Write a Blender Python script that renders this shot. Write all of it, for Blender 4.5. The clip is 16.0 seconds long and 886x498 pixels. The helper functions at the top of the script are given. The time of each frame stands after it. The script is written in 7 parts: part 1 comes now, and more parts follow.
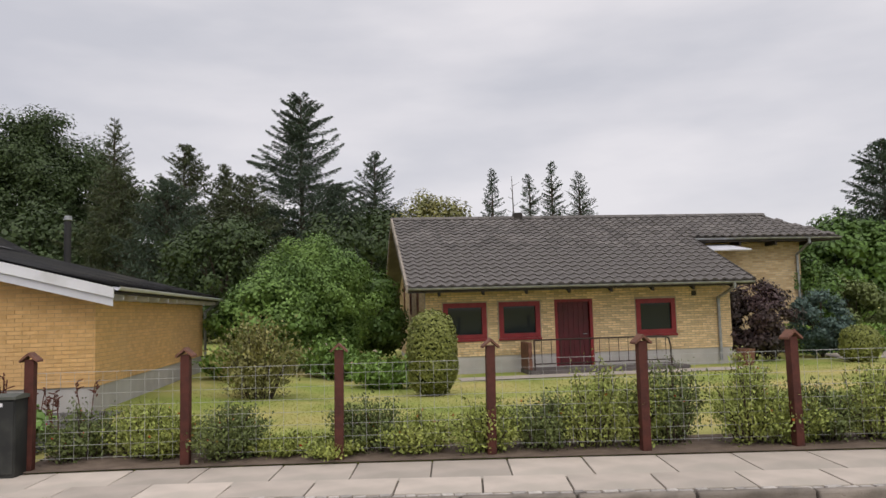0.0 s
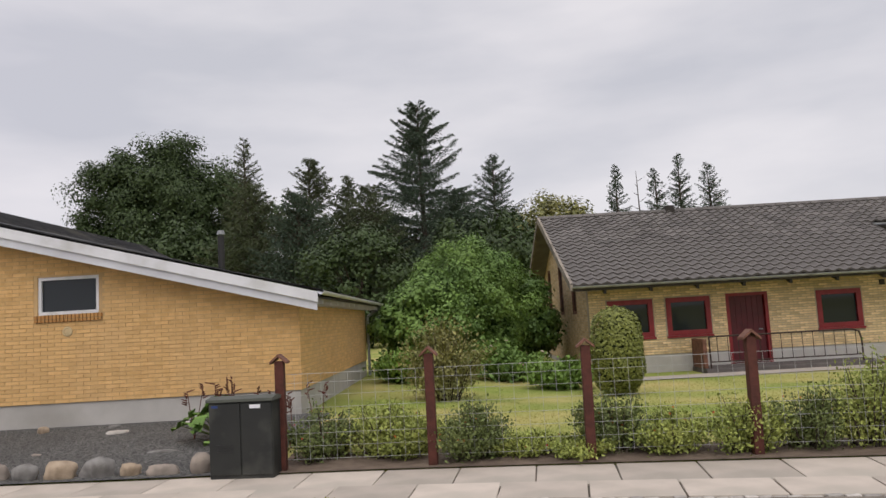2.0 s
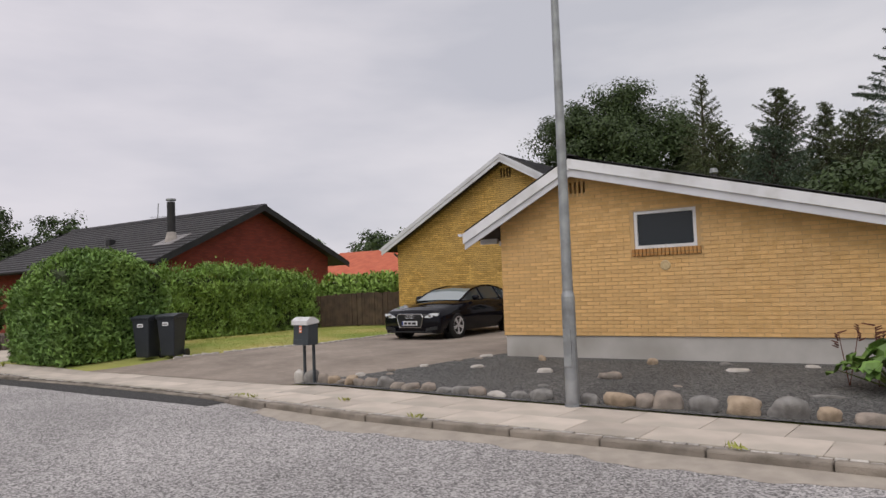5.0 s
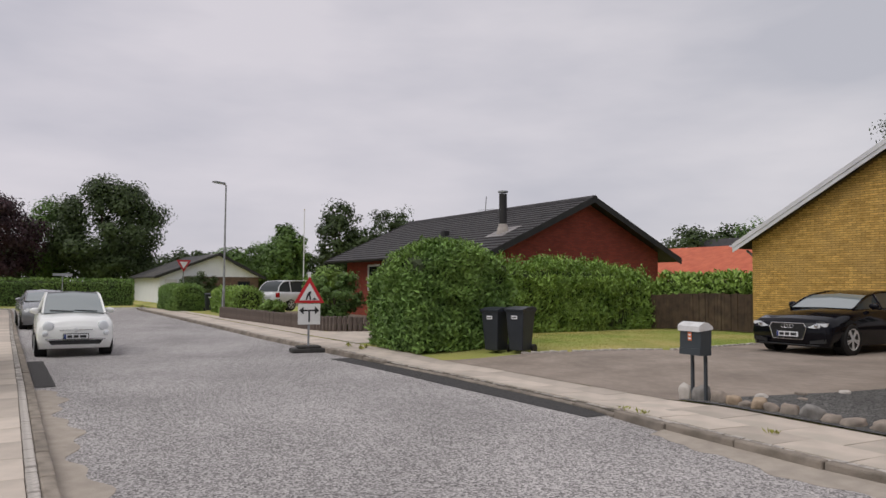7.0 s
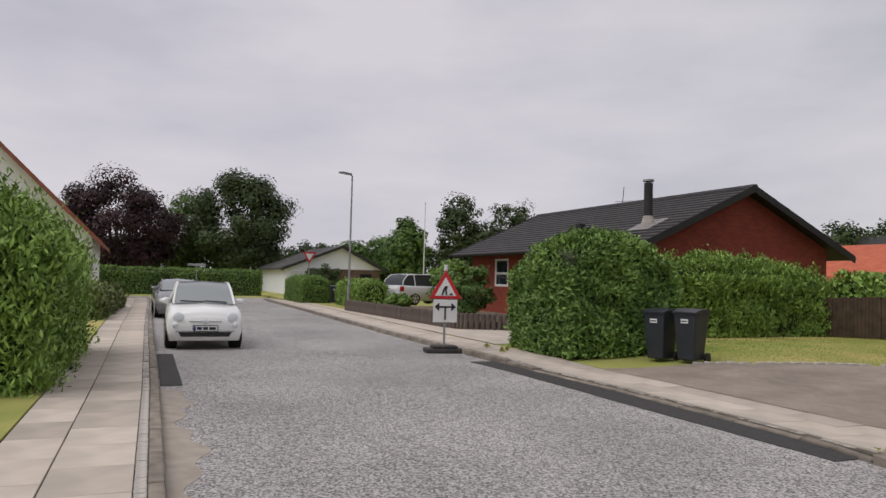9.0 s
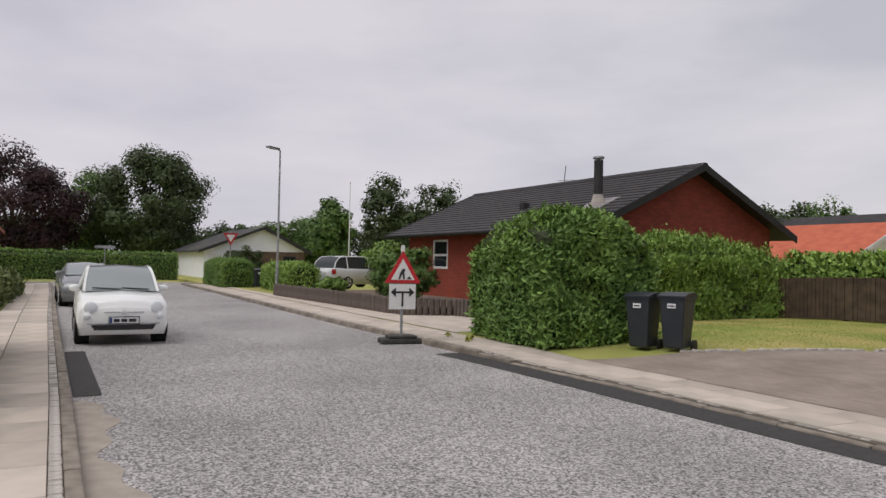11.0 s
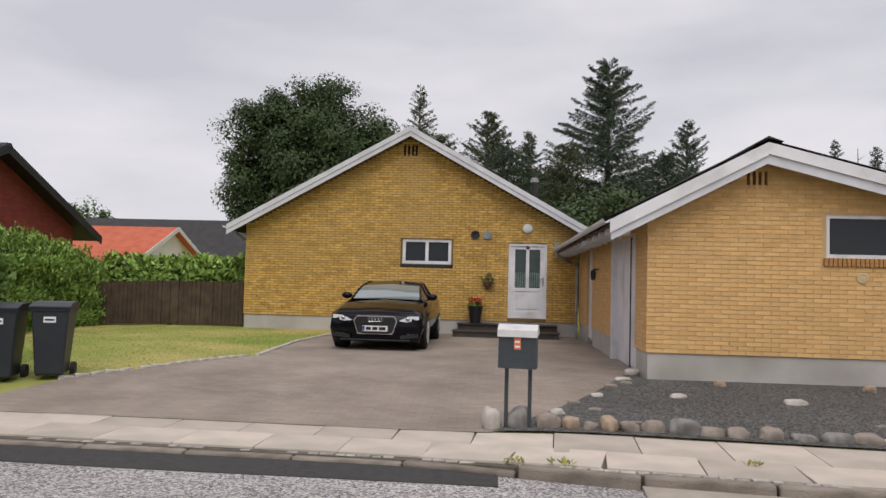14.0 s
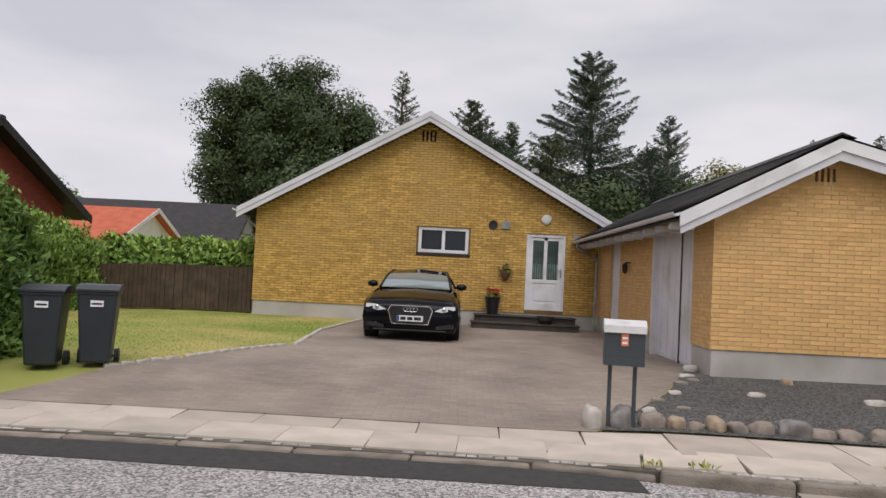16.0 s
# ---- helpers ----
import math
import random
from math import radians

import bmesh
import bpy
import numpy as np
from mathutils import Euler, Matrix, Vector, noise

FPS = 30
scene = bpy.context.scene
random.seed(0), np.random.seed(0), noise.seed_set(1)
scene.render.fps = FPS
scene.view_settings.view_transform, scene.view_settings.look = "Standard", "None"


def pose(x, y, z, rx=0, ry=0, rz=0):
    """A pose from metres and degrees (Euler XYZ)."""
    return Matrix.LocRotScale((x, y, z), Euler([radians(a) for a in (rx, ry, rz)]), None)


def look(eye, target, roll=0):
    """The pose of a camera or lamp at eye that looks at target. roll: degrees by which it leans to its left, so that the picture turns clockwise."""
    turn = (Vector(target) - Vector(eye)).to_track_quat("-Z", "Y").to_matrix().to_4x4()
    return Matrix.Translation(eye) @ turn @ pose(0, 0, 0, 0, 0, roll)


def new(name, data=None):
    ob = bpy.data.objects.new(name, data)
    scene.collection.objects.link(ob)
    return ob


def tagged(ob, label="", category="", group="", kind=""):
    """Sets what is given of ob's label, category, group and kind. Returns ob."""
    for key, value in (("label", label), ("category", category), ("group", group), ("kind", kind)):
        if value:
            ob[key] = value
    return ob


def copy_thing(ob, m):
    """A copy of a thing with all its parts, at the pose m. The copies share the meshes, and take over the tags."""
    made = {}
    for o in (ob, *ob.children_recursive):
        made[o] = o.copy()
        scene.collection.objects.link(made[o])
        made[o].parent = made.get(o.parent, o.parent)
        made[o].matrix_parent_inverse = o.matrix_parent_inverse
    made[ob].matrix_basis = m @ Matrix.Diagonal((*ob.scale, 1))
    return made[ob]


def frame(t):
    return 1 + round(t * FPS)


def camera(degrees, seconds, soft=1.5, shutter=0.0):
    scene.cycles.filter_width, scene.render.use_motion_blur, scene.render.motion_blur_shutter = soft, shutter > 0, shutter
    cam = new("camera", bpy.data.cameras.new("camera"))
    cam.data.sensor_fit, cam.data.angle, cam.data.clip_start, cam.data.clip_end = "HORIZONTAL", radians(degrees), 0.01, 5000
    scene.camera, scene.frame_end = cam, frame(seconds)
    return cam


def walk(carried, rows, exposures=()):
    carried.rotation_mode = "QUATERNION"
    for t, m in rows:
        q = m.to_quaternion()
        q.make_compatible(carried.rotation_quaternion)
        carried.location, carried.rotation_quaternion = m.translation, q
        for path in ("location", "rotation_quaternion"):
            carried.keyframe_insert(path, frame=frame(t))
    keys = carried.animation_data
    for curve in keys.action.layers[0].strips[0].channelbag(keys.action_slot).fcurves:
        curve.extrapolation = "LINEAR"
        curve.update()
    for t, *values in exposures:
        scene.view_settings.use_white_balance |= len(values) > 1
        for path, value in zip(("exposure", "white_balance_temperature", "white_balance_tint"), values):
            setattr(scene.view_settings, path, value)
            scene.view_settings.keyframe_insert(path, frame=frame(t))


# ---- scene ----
cam = camera(63.1, 16.0)
PATH = [
    (0, (-0.139, -1.04, 1.74), (0.119, 0.936, 1.909), -1.7),
    (0.5, (-0.286, -1.182, 1.718), (0.091, 0.777, 1.871), -1.0),
    (1, (-0.618, -0.949, 1.714), (-0.23, 1.006, 1.879), -2.6),
    (1.5, (-1.1, -0.719, 1.698), (-0.858, 1.257, 1.888), -2.2),
    (2, (-1.623, -0.638, 1.692), (-1.652, 1.352, 1.886), -3.3),
    (2.5, (-2.157, -0.569, 1.682), (-2.514, 1.392, 1.856), -4.0),
    (3, (-2.63, -0.542, 1.674), (-3.265, 1.35, 1.806), -4.1),
    (3.5, (-3.101, -0.571, 1.644), (-3.942, 1.241, 1.75), -3.9),
    (6, (-5.517, -0.524, 1.633), (-6.91, 0.908, 1.723), -0.3),
    (6.5, (-6.058, -0.419, 1.672), (-7.646, 0.795, 1.735), 0.2),
    (7, (-6.52, -0.355, 1.684), (-8.204, 0.718, 1.787), 0.4),
    (7.5, (-6.958, -0.317, 1.668), (-8.736, 0.591, 1.784), 0.7),
    (8, (-7.493, -0.218, 1.665), (-9.342, 0.536, 1.768), 0.7),
    (10.5, (-9.895, -0.025, 1.682), (-11.673, 0.889, 1.724), 2.2),
    (11, (-10.41, -0.099, 1.654), (-12.143, 0.898, 1.695), 1.2),
    (11.5, (-10.893, -0.083, 1.643), (-12.438, 1.187, 1.69), 0.9),
    (12, (-11.529, 0.067, 1.631), (-12.654, 1.718, 1.724), 0.4),
    (12.5, (-12.034, 0.187, 1.614), (-12.774, 2.042, 1.715), 0.2),
    (13, (-12.572, 0.218, 1.642), (-13.057, 2.156, 1.75), 0.5),
    (13.5, (-13.071, 0.298, 1.626), (-13.359, 2.275, 1.732), 1.2),
    (14, (-13.521, 0.427, 1.615), (-13.664, 2.42, 1.711), 1.5),
    (14.5, (-13.885, 0.563, 1.599), (-13.915, 2.561, 1.683), 1.8),
    (15, (-14.222, 0.709, 1.567), (-14.178, 2.707, 1.645), 2.1),
    (15.5, (-14.548, 0.796, 1.572), (-14.495, 2.794, 1.646), 2.5),
    (16, (-14.988, 0.759, 1.58), (-15.028, 2.758, 1.649), 2.8),
]
walk(cam, [(t, look(eye, target, roll)) for t, eye, target, roll in PATH],
     [(0, 0.14), (1.5, 0.12), (2.5, 0.14), (3.5, 0.1), (6, -0.04), (7, -0.1), (8, -0.14), (10.5, -0.06), (11.5, -0.02), (12.5, 0.06), (14.5, 0.14), (16, 0.15)])

# ---- world and light ----
SUN_EL, SUN_ROT = 56.0, 176.0
world = bpy.data.worlds.new("overcast_sky")
scene.world = world
world.use_nodes = True
wn, wl = world.node_tree.nodes, world.node_tree.links
wn.clear()
w_out = wn.new("ShaderNodeOutputWorld")
w_bg = wn.new("ShaderNodeBackground")
w_sky = wn.new("ShaderNodeTexSky")
w_sky.sky_type = "NISHITA"
w_sky.sun_disc = False
w_sky.sun_elevation, w_sky.sun_rotation = radians(SUN_EL), radians(SUN_ROT)
w_bg.inputs["Strength"].default_value = 0.1
w_co = wn.new("ShaderNodeTexCoord")
w_map = wn.new("ShaderNodeMapping")
w_map.inputs["Scale"].default_value = (1.2, 1.2, 4.2)
w_map.inputs["Rotation"].default_value = (0.08, 0.05, 0.6)
w_noise = wn.new("ShaderNodeTexNoise")
w_noise.inputs["Scale"].default_value = 1.6
w_noise.inputs["Detail"].default_value = 5.0
w_noise.inputs["Roughness"].default_value = 0.5
w_ramp = wn.new("ShaderNodeValToRGB")
w_ramp.color_ramp.elements[0].position = 0.36
w_ramp.color_ramp.elements[0].color = (5.5, 5.5, 6.0, 1)
w_ramp.color_ramp.elements[1].position = 0.62
w_ramp.color_ramp.elements[1].color = (7.4, 7.15, 7.45, 1)
w_mix = wn.new("ShaderNodeMixRGB")
w_mix.inputs["Fac"].default_value = 0.94
wl.new(w_co.outputs["Generated"], w_map.inputs["Vector"])
wl.new(w_map.outputs["Vector"], w_noise.inputs["Vector"])
wl.new(w_noise.outputs["Fac"], w_ramp.inputs["Fac"])
wl.new(w_sky.outputs["Color"], w_mix.inputs["Color1"])
wl.new(w_ramp.outputs["Color"], w_mix.inputs["Color2"])
# the cloud turns a little cooler and pinker down the street
w_sep = wn.new("ShaderNodeSeparateXYZ")
w_west = wn.new("ShaderNodeMapRange")
w_west.inputs["From Min"].default_value, w_west.inputs["From Max"].default_value = -0.3, -1.0
w_blue = wn.new("ShaderNodeMixRGB")
w_blue.blend_type = "MULTIPLY"
w_blue.inputs["Color2"].default_value = (1.005, 0.985, 1.02, 1)
wl.new(w_co.outputs["Generated"], w_sep.inputs["Vector"])
wl.new(w_sep.outputs["X"], w_west.inputs["Value"])
wl.new(w_west.outputs["Result"], w_blue.inputs["Fac"])
wl.new(w_mix.outputs["Color"], w_blue.inputs["Color1"])
wl.new(w_blue.outputs["Color"], w_bg.inputs["Color"])
wl.new(w_bg.outputs["Background"], w_out.inputs["Surface"])

sun = new("sun", bpy.data.lights.new("sun", "SUN"))
sun.data.energy, sun.data.angle, sun.data.color = 1.5, radians(50), (1.0, 0.97, 0.93)
_az = radians(SUN_ROT)
sun.matrix_world = look((0, 0, 60), (-20 * math.sin(_az), -20 * math.cos(_az), 60 - 20 * math.tan(radians(SUN_EL))))


# ---- materials ----
def rgb(c):
    return (c[0], c[1], c[2], 1.0)


def mat(name, a, b=None, scale=6.0, rough=0.8, metal=0.0, bump=0.0, fine=60.0, spec=0.4, island=0.0, detail=4.0, stain=None, stain_scale=0.6, coat=0.0):
    """A node material: two colours mixed by noise at two scales, with relief."""
    m = bpy.data.materials.new(name)
    m.use_nodes = True
    n, l = m.node_tree.nodes, m.node_tree.links
    p = n["Principled BSDF"]
    p.inputs["Roughness"].default_value = rough
    p.inputs["Metallic"].default_value = metal
    p.inputs["Specular IOR Level"].default_value = spec
    p.inputs["Coat Weight"].default_value = coat
    b = b or tuple(v * 0.8 for v in a)
    co = n.new("ShaderNodeTexCoord")
    big = n.new("ShaderNodeTexNoise")
    big.inputs["Scale"].default_value = scale
    big.inputs["Detail"].default_value = detail
    l.new(co.outputs["Object"], big.inputs["Vector"])
    ramp = n.new("ShaderNodeValToRGB")
    ramp.color_ramp.elements[0].position, ramp.color_ramp.elements[1].position = 0.35, 0.65
    ramp.color_ramp.elements[0].color, ramp.color_ramp.elements[1].color = rgb(a), rgb(b)
    l.new(big.outputs["Fac"], ramp.inputs["Fac"])
    col = ramp.outputs["Color"]
    if island:
        geo = n.new("ShaderNodeNewGeometry")
        hsv = n.new("ShaderNodeHueSaturation")
        mr = n.new("ShaderNodeMapRange")
        mr.inputs["To Min"].default_value, mr.inputs["To Max"].default_value = 1 - island, 1 + island
        l.new(geo.outputs["Random Per Island"], mr.inputs["Value"])
        l.new(mr.outputs["Result"], hsv.inputs["Value"])
        l.new(col, hsv.inputs["Color"])
        col = hsv.outputs["Color"]
    if stain:
        st = n.new("ShaderNodeTexNoise")
        st.inputs["Scale"].default_value = stain_scale
        st.inputs["Detail"].default_value = 6.0
        l.new(co.outputs["Object"], st.inputs["Vector"])
        sr = n.new("ShaderNodeMapRange")
        sr.inputs["From Min"].default_value, sr.inputs["From Max"].default_value = 0.5, 0.72
        l.new(st.outputs["Fac"], sr.inputs["Value"])
        mx = n.new("ShaderNodeMixRGB")
        mx.inputs["Color2"].default_value = rgb(stain)
        l.new(sr.outputs["Result"], mx.inputs["Fac"])
        l.new(col, mx.inputs["Color1"])
        col = mx.outputs["Color"]
    l.new(col, p.inputs["Base Color"])
    if bump:
        fn = n.new("ShaderNodeTexNoise")
        fn.inputs["Scale"].default_value = fine
        fn.inputs["Detail"].default_value = 3.0
        l.new(co.outputs["Object"], fn.inputs["Vector"])
        bp = n.new("ShaderNodeBump")
        bp.inputs["Strength"].default_value = bump
        bp.inputs["Distance"].default_value = 0.02
        l.new(fn.outputs["Fac"], bp.inputs["Height"])
        l.new(bp.outputs["Normal"], p.inputs["Normal"])
    return m


def speckle(name, dark, light, size, rough=0.9, bump=0.6, stain=None, stain_scale=0.5):
    """Chippings or gravel: cells of mixed brightness, with larger stains."""
    m = bpy.data.materials.new(name)
    m.use_nodes = True
    n, l = m.node_tree.nodes, m.node_tree.links
    p = n["Principled BSDF"]
    p.inputs["Roughness"].default_value = rough
    co = n.new("ShaderNodeTexCoord")
    vo = n.new("ShaderNodeTexVoronoi")
    vo.inputs["Scale"].default_value = 1.0 / size
    l.new(co.outputs["Object"], vo.inputs["Vector"])
    sep = n.new("ShaderNodeSeparateColor")
    l.new(vo.outputs["Color"], sep.inputs["Color"])
    ramp = n.new("ShaderNodeValToRGB")
    ramp.color_ramp.elements[0].color, ramp.color_ramp.elements[1].color = rgb(dark), rgb(light)
    ramp.color_ramp.elements[0].position, ramp.color_ramp.elements[1].position = 0.1, 0.95
    l.new(sep.outputs["Red"], ramp.inputs["Fac"])
    col = ramp.outputs["Color"]
    st = n.new("ShaderNodeTexNoise")
    st.inputs["Scale"].default_value = stain_scale
    st.inputs["Detail"].default_value = 5.0
    l.new(co.outputs["Object"], st.inputs["Vector"])
    mr = n.new("ShaderNodeMapRange")
    mr.inputs["From Min"].default_value, mr.inputs["From Max"].default_value = 0.35, 0.7
    l.new(st.outputs["Fac"], mr.inputs["Value"])
    mx = n.new("ShaderNodeMixRGB")
    mx.blend_type = "MULTIPLY" if not stain else "MIX"
    mx.inputs["Color2"].default_value = rgb(stain) if stain else (0.72, 0.72, 0.72, 1)
    if stain:
        half = n.new("ShaderNodeMath")
        half.operation = "MULTIPLY"
        half.inputs[1].default_value = 0.5
        l.new(mr.outputs["Result"], half.inputs[0])
        l.new(half.outputs["Value"], mx.inputs["Fac"])
    else:
        l.new(mr.outputs["Result"], mx.inputs["Fac"])
    l.new(col, mx.inputs["Color1"])
    l.new(mx.outputs["Color"], p.inputs["Base Color"])
    bp = n.new("ShaderNodeBump")
    bp.inputs["Strength"].default_value = bump
    bp.inputs["Distance"].default_value = size * 0.5
    l.new(vo.outputs["Distance"], bp.inputs["Height"])
    l.new(bp.outputs["Normal"], p.inputs["Normal"])
    return m


def brick(name, c1, c2, mortar, axis="xz", bump=0.5, joint=0.006, bw=0.24, bh=0.0667, streak=0.25):
    """Stretcher-bond brickwork, true to size; axis names the wall's plane."""
    m = bpy.data.materials.new(name)
    m.use_nodes = True
    n, l = m.node_tree.nodes, m.node_tree.links
    p = n["Principled BSDF"]
    p.inputs["Roughness"].default_value = 0.85
    p.inputs["Specular IOR Level"].default_value = 0.25
    co = n.new("ShaderNodeTexCoord")
    sep = n.new("ShaderNodeSeparateXYZ")
    com = n.new("ShaderNodeCombineXYZ")
    l.new(co.outputs["Object"], sep.inputs["Vector"])
    l.new(sep.outputs[axis[0].upper()], com.inputs["X"])
    l.new(sep.outputs[axis[1].upper()], com.inputs["Y"])
    br = n.new("ShaderNodeTexBrick")
    br.inputs["Scale"].default_value = 1.0
    br.inputs["Brick Width"].default_value = bw
    br.inputs["Row Height"].default_value = bh
    br.inputs["Mortar Size"].default_value = joint
    br.inputs["Mortar Smooth"].default_value = 0.3
    br.inputs["Color1"].default_value, br.inputs["Color2"].default_value = rgb(c1), rgb(c2)
    br.inputs["Mortar"].default_value = rgb(mortar)
    l.new(com.outputs["Vector"], br.inputs["Vector"])
    ns = n.new("ShaderNodeTexNoise")
    ns.inputs["Scale"].default_value = 0.9
    ns.inputs["Detail"].default_value = 6.0
    l.new(co.outputs["Object"], ns.inputs["Vector"])
    mr = n.new("ShaderNodeMapRange")
    mr.inputs["To Min"].default_value, mr.inputs["To Max"].default_value = 1.0 - streak, 1.0 + streak
    l.new(ns.outputs["Fac"], mr.inputs["Value"])
    hsv = n.new("ShaderNodeHueSaturation")
    l.new(mr.outputs["Result"], hsv.inputs["Value"])
    l.new(br.outputs["Color"], hsv.inputs["Color"])
    l.new(hsv.outputs["Color"], p.inputs["Base Color"])
    bp = n.new("ShaderNodeBump")
    bp.invert = True
    bp.inputs["Strength"].default_value = bump
    bp.inputs["Distance"].default_value = 0.012
    l.new(br.outputs["Fac"], bp.inputs["Height"])
    l.new(bp.outputs["Normal"], p.inputs["Normal"])
    return m


def glass(name, tint=(0.02, 0.025, 0.03), rough=0.03):
    m = bpy.data.materials.new(name)
    m.use_nodes = True
    p = m.node_tree.nodes["Principled BSDF"]
    p.inputs["Base Color"].default_value = rgb(tint)
    p.inputs["Roughness"].default_value = rough
    p.inputs["Specular IOR Level"].default_value = 0.35
    return m


def clear_glass(name):
    m = bpy.data.materials.new(name)
    m.use_nodes = True
    p = m.node_tree.nodes["Principled BSDF"]
    p.inputs["Base Color"].default_value = (0.75, 0.8, 0.8, 1)
    p.inputs["Roughness"].default_value = 0.02
    p.inputs["Transmission Weight"].default_value = 1.0
    p.inputs["IOR"].default_value = 1.1
    return m


YB1, YB2, YMO = (0.72, 0.455, 0.20), (0.65, 0.395, 0.16), (0.47, 0.325, 0.18)
M_YB = brick("yellow_brick_front", YB1, YB2, YMO, streak=0.12)
M_YBS = brick("yellow_brick_side", YB1, YB2, YMO, "yz", streak=0.12)
DB1, DB2, DMO = (0.61, 0.39, 0.125), (0.46, 0.275, 0.075), (0.22, 0.145, 0.055)
M_DB = brick("ochre_brick_front", DB1, DB2, DMO, streak=0.3, joint=0.009)
M_DBS = brick("ochre_brick_side", DB1, DB2, DMO, "yz")
M_PB = brick("pale_brick_front", (0.66, 0.50, 0.29), (0.44, 0.30, 0.155), (0.46, 0.385, 0.29), streak=0.25, joint=0.008)
M_PBS = brick("pale_brick_side", (0.66, 0.50, 0.29), (0.44, 0.30, 0.155), (0.46, 0.385, 0.29), "yz", streak=0.25, joint=0.008)
def brick_paint(name, a, b, stain, vary):
    return mat(name, a, b, 9.0, 0.85, bump=0.35, fine=70, spec=0.25, island=vary, stain=stain, stain_scale=0.55)


M_YBRICK = brick_paint("yellow_brick", (0.72, 0.455, 0.20), (0.64, 0.39, 0.16), (0.66, 0.43, 0.21), 0.09)
M_DBRICK = brick_paint("ochre_brick", (0.63, 0.40, 0.125), (0.49, 0.295, 0.08), (0.52, 0.34, 0.12), 0.2)
M_PBRICK = brick_paint("pale_brick", (0.76, 0.58, 0.34), (0.60, 0.43, 0.23), (0.66, 0.48, 0.28), 0.24)
M_YMORTAR = mat("yellow_mortar", (0.60, 0.395, 0.195), (0.52, 0.34, 0.165), 5.0, 0.95, bump=0.3, stain=(0.47, 0.31, 0.15))
M_DMORTAR = mat("brown_mortar", (0.21, 0.135, 0.05), (0.15, 0.095, 0.036), 5.0, 0.95, bump=0.3)
M_PMORTAR = mat("grey_mortar", (0.42, 0.35, 0.26), (0.34, 0.28, 0.21), 5.0, 0.95, bump=0.3)
M_RB = brick("red_brick_front", (0.30, 0.06, 0.04), (0.22, 0.045, 0.032), (0.15, 0.06, 0.05))
M_RBS = brick("red_brick_side", (0.30, 0.06, 0.04), (0.22, 0.045, 0.032), (0.15, 0.06, 0.05), "yz")
M_CONC = mat("foundation_concrete", (0.50, 0.47, 0.44), (0.42, 0.395, 0.37), 2.0, 0.9, bump=0.25, stain=(0.34, 0.315, 0.28))
M_WHITE = mat("white_paint", (0.78, 0.77, 0.80), (0.68, 0.67, 0.70), 1.5, 0.5, stain=(0.55, 0.54, 0.53), stain_scale=2.0)
M_WHITEG = mat("grey_white_paint", (0.66, 0.66, 0.70), (0.56, 0.55, 0.59), 2.0, 0.5)
M_DARKROOF = mat("dark_corrugated_sheet", (0.062, 0.06, 0.062), (0.035, 0.034, 0.036), 3.0, 0.75, bump=0.2, stain=(0.12, 0.11, 0.09))
M_TILE = mat("weathered_concrete_tile", (0.165, 0.148, 0.138), (0.115, 0.102, 0.095), 2.2, 0.7, bump=0.3, island=0.22)
M_BTILE = mat("black_concrete_tile", (0.045, 0.04, 0.042), (0.028, 0.026, 0.028), 2.0, 0.6, bump=0.2)
M_RTILE = mat("red_clay_tile", (0.55, 0.14, 0.07), (0.45, 0.10, 0.05), 2.0, 0.75, bump=0.2)
M_RTILEOLD = mat("old_red_tile", (0.30, 0.10, 0.065), (0.22, 0.075, 0.05), 2.0, 0.75, bump=0.2)
M_BLACKW = mat("black_painted_wood", (0.02, 0.019, 0.02), (0.03, 0.028, 0.028), 3.0, 0.6)
M_SOFFIT = mat("dark_soffit_wood", (0.05, 0.04, 0.035), (0.03, 0.025, 0.02), 4.0, 0.8)
M_REDP = mat("red_window_paint", (0.25, 0.022, 0.028), (0.20, 0.016, 0.02), 5.0, 0.45)
M_DRED = mat("dark_red_door_paint", (0.10, 0.012, 0.018), (0.075, 0.01, 0.014), 4.0, 0.5)
M_POST = mat("red_brown_stained_wood", (0.10, 0.028, 0.018), (0.06, 0.018, 0.012), 9.0, 0.75, bump=0.3, fine=40)
M_CAP = mat("weathered_cap_wood", (0.20, 0.09, 0.06), (0.12, 0.055, 0.035), 8.0, 0.8, bump=0.3)
M_GALV = mat("galvanised_steel", (0.40, 0.41, 0.42), (0.28, 0.29, 0.30), 5.0, 0.5, 0.6, stain=(0.2, 0.2, 0.2), stain_scale=3.0)
M_WIRE = mat("galvanised_wire", (0.5, 0.5, 0.48), None, 5.0, 0.5, 0.4)
M_GLASS = glass("window_glass")
# near-black colour standing in for the shade inside rooms and vents
M_INT = mat("interior_shade", (0.03, 0.028, 0.026), (0.02, 0.02, 0.02), 2.0, 0.9)
M_ASPH = speckle("chip_seal_road", (0.13, 0.122, 0.118), (0.62, 0.58, 0.57), 0.018, 0.85, 0.5, stain_scale=0.35)
M_PATCH = mat("fresh_asphalt", (0.045, 0.043, 0.043), (0.062, 0.058, 0.056), 12.0, 0.85, bump=0.5, fine=150)
M_SLAB = mat("concrete_slab", (0.58, 0.50, 0.43), (0.48, 0.415, 0.355), 2.2, 0.9, bump=0.2, fine=120, stain=(0.44, 0.395, 0.335), stain_scale=0.9)
M_KERB = mat("kerb_concrete", (0.31, 0.265, 0.22), (0.21, 0.18, 0.15), 5.0, 0.92, bump=0.6, stain=(0.13, 0.11, 0.085), stain_scale=1.5)
M_JOINT = mat("joint_sand", (0.14, 0.12, 0.095), (0.09, 0.08, 0.065), 8.0, 0.95, bump=0.3)
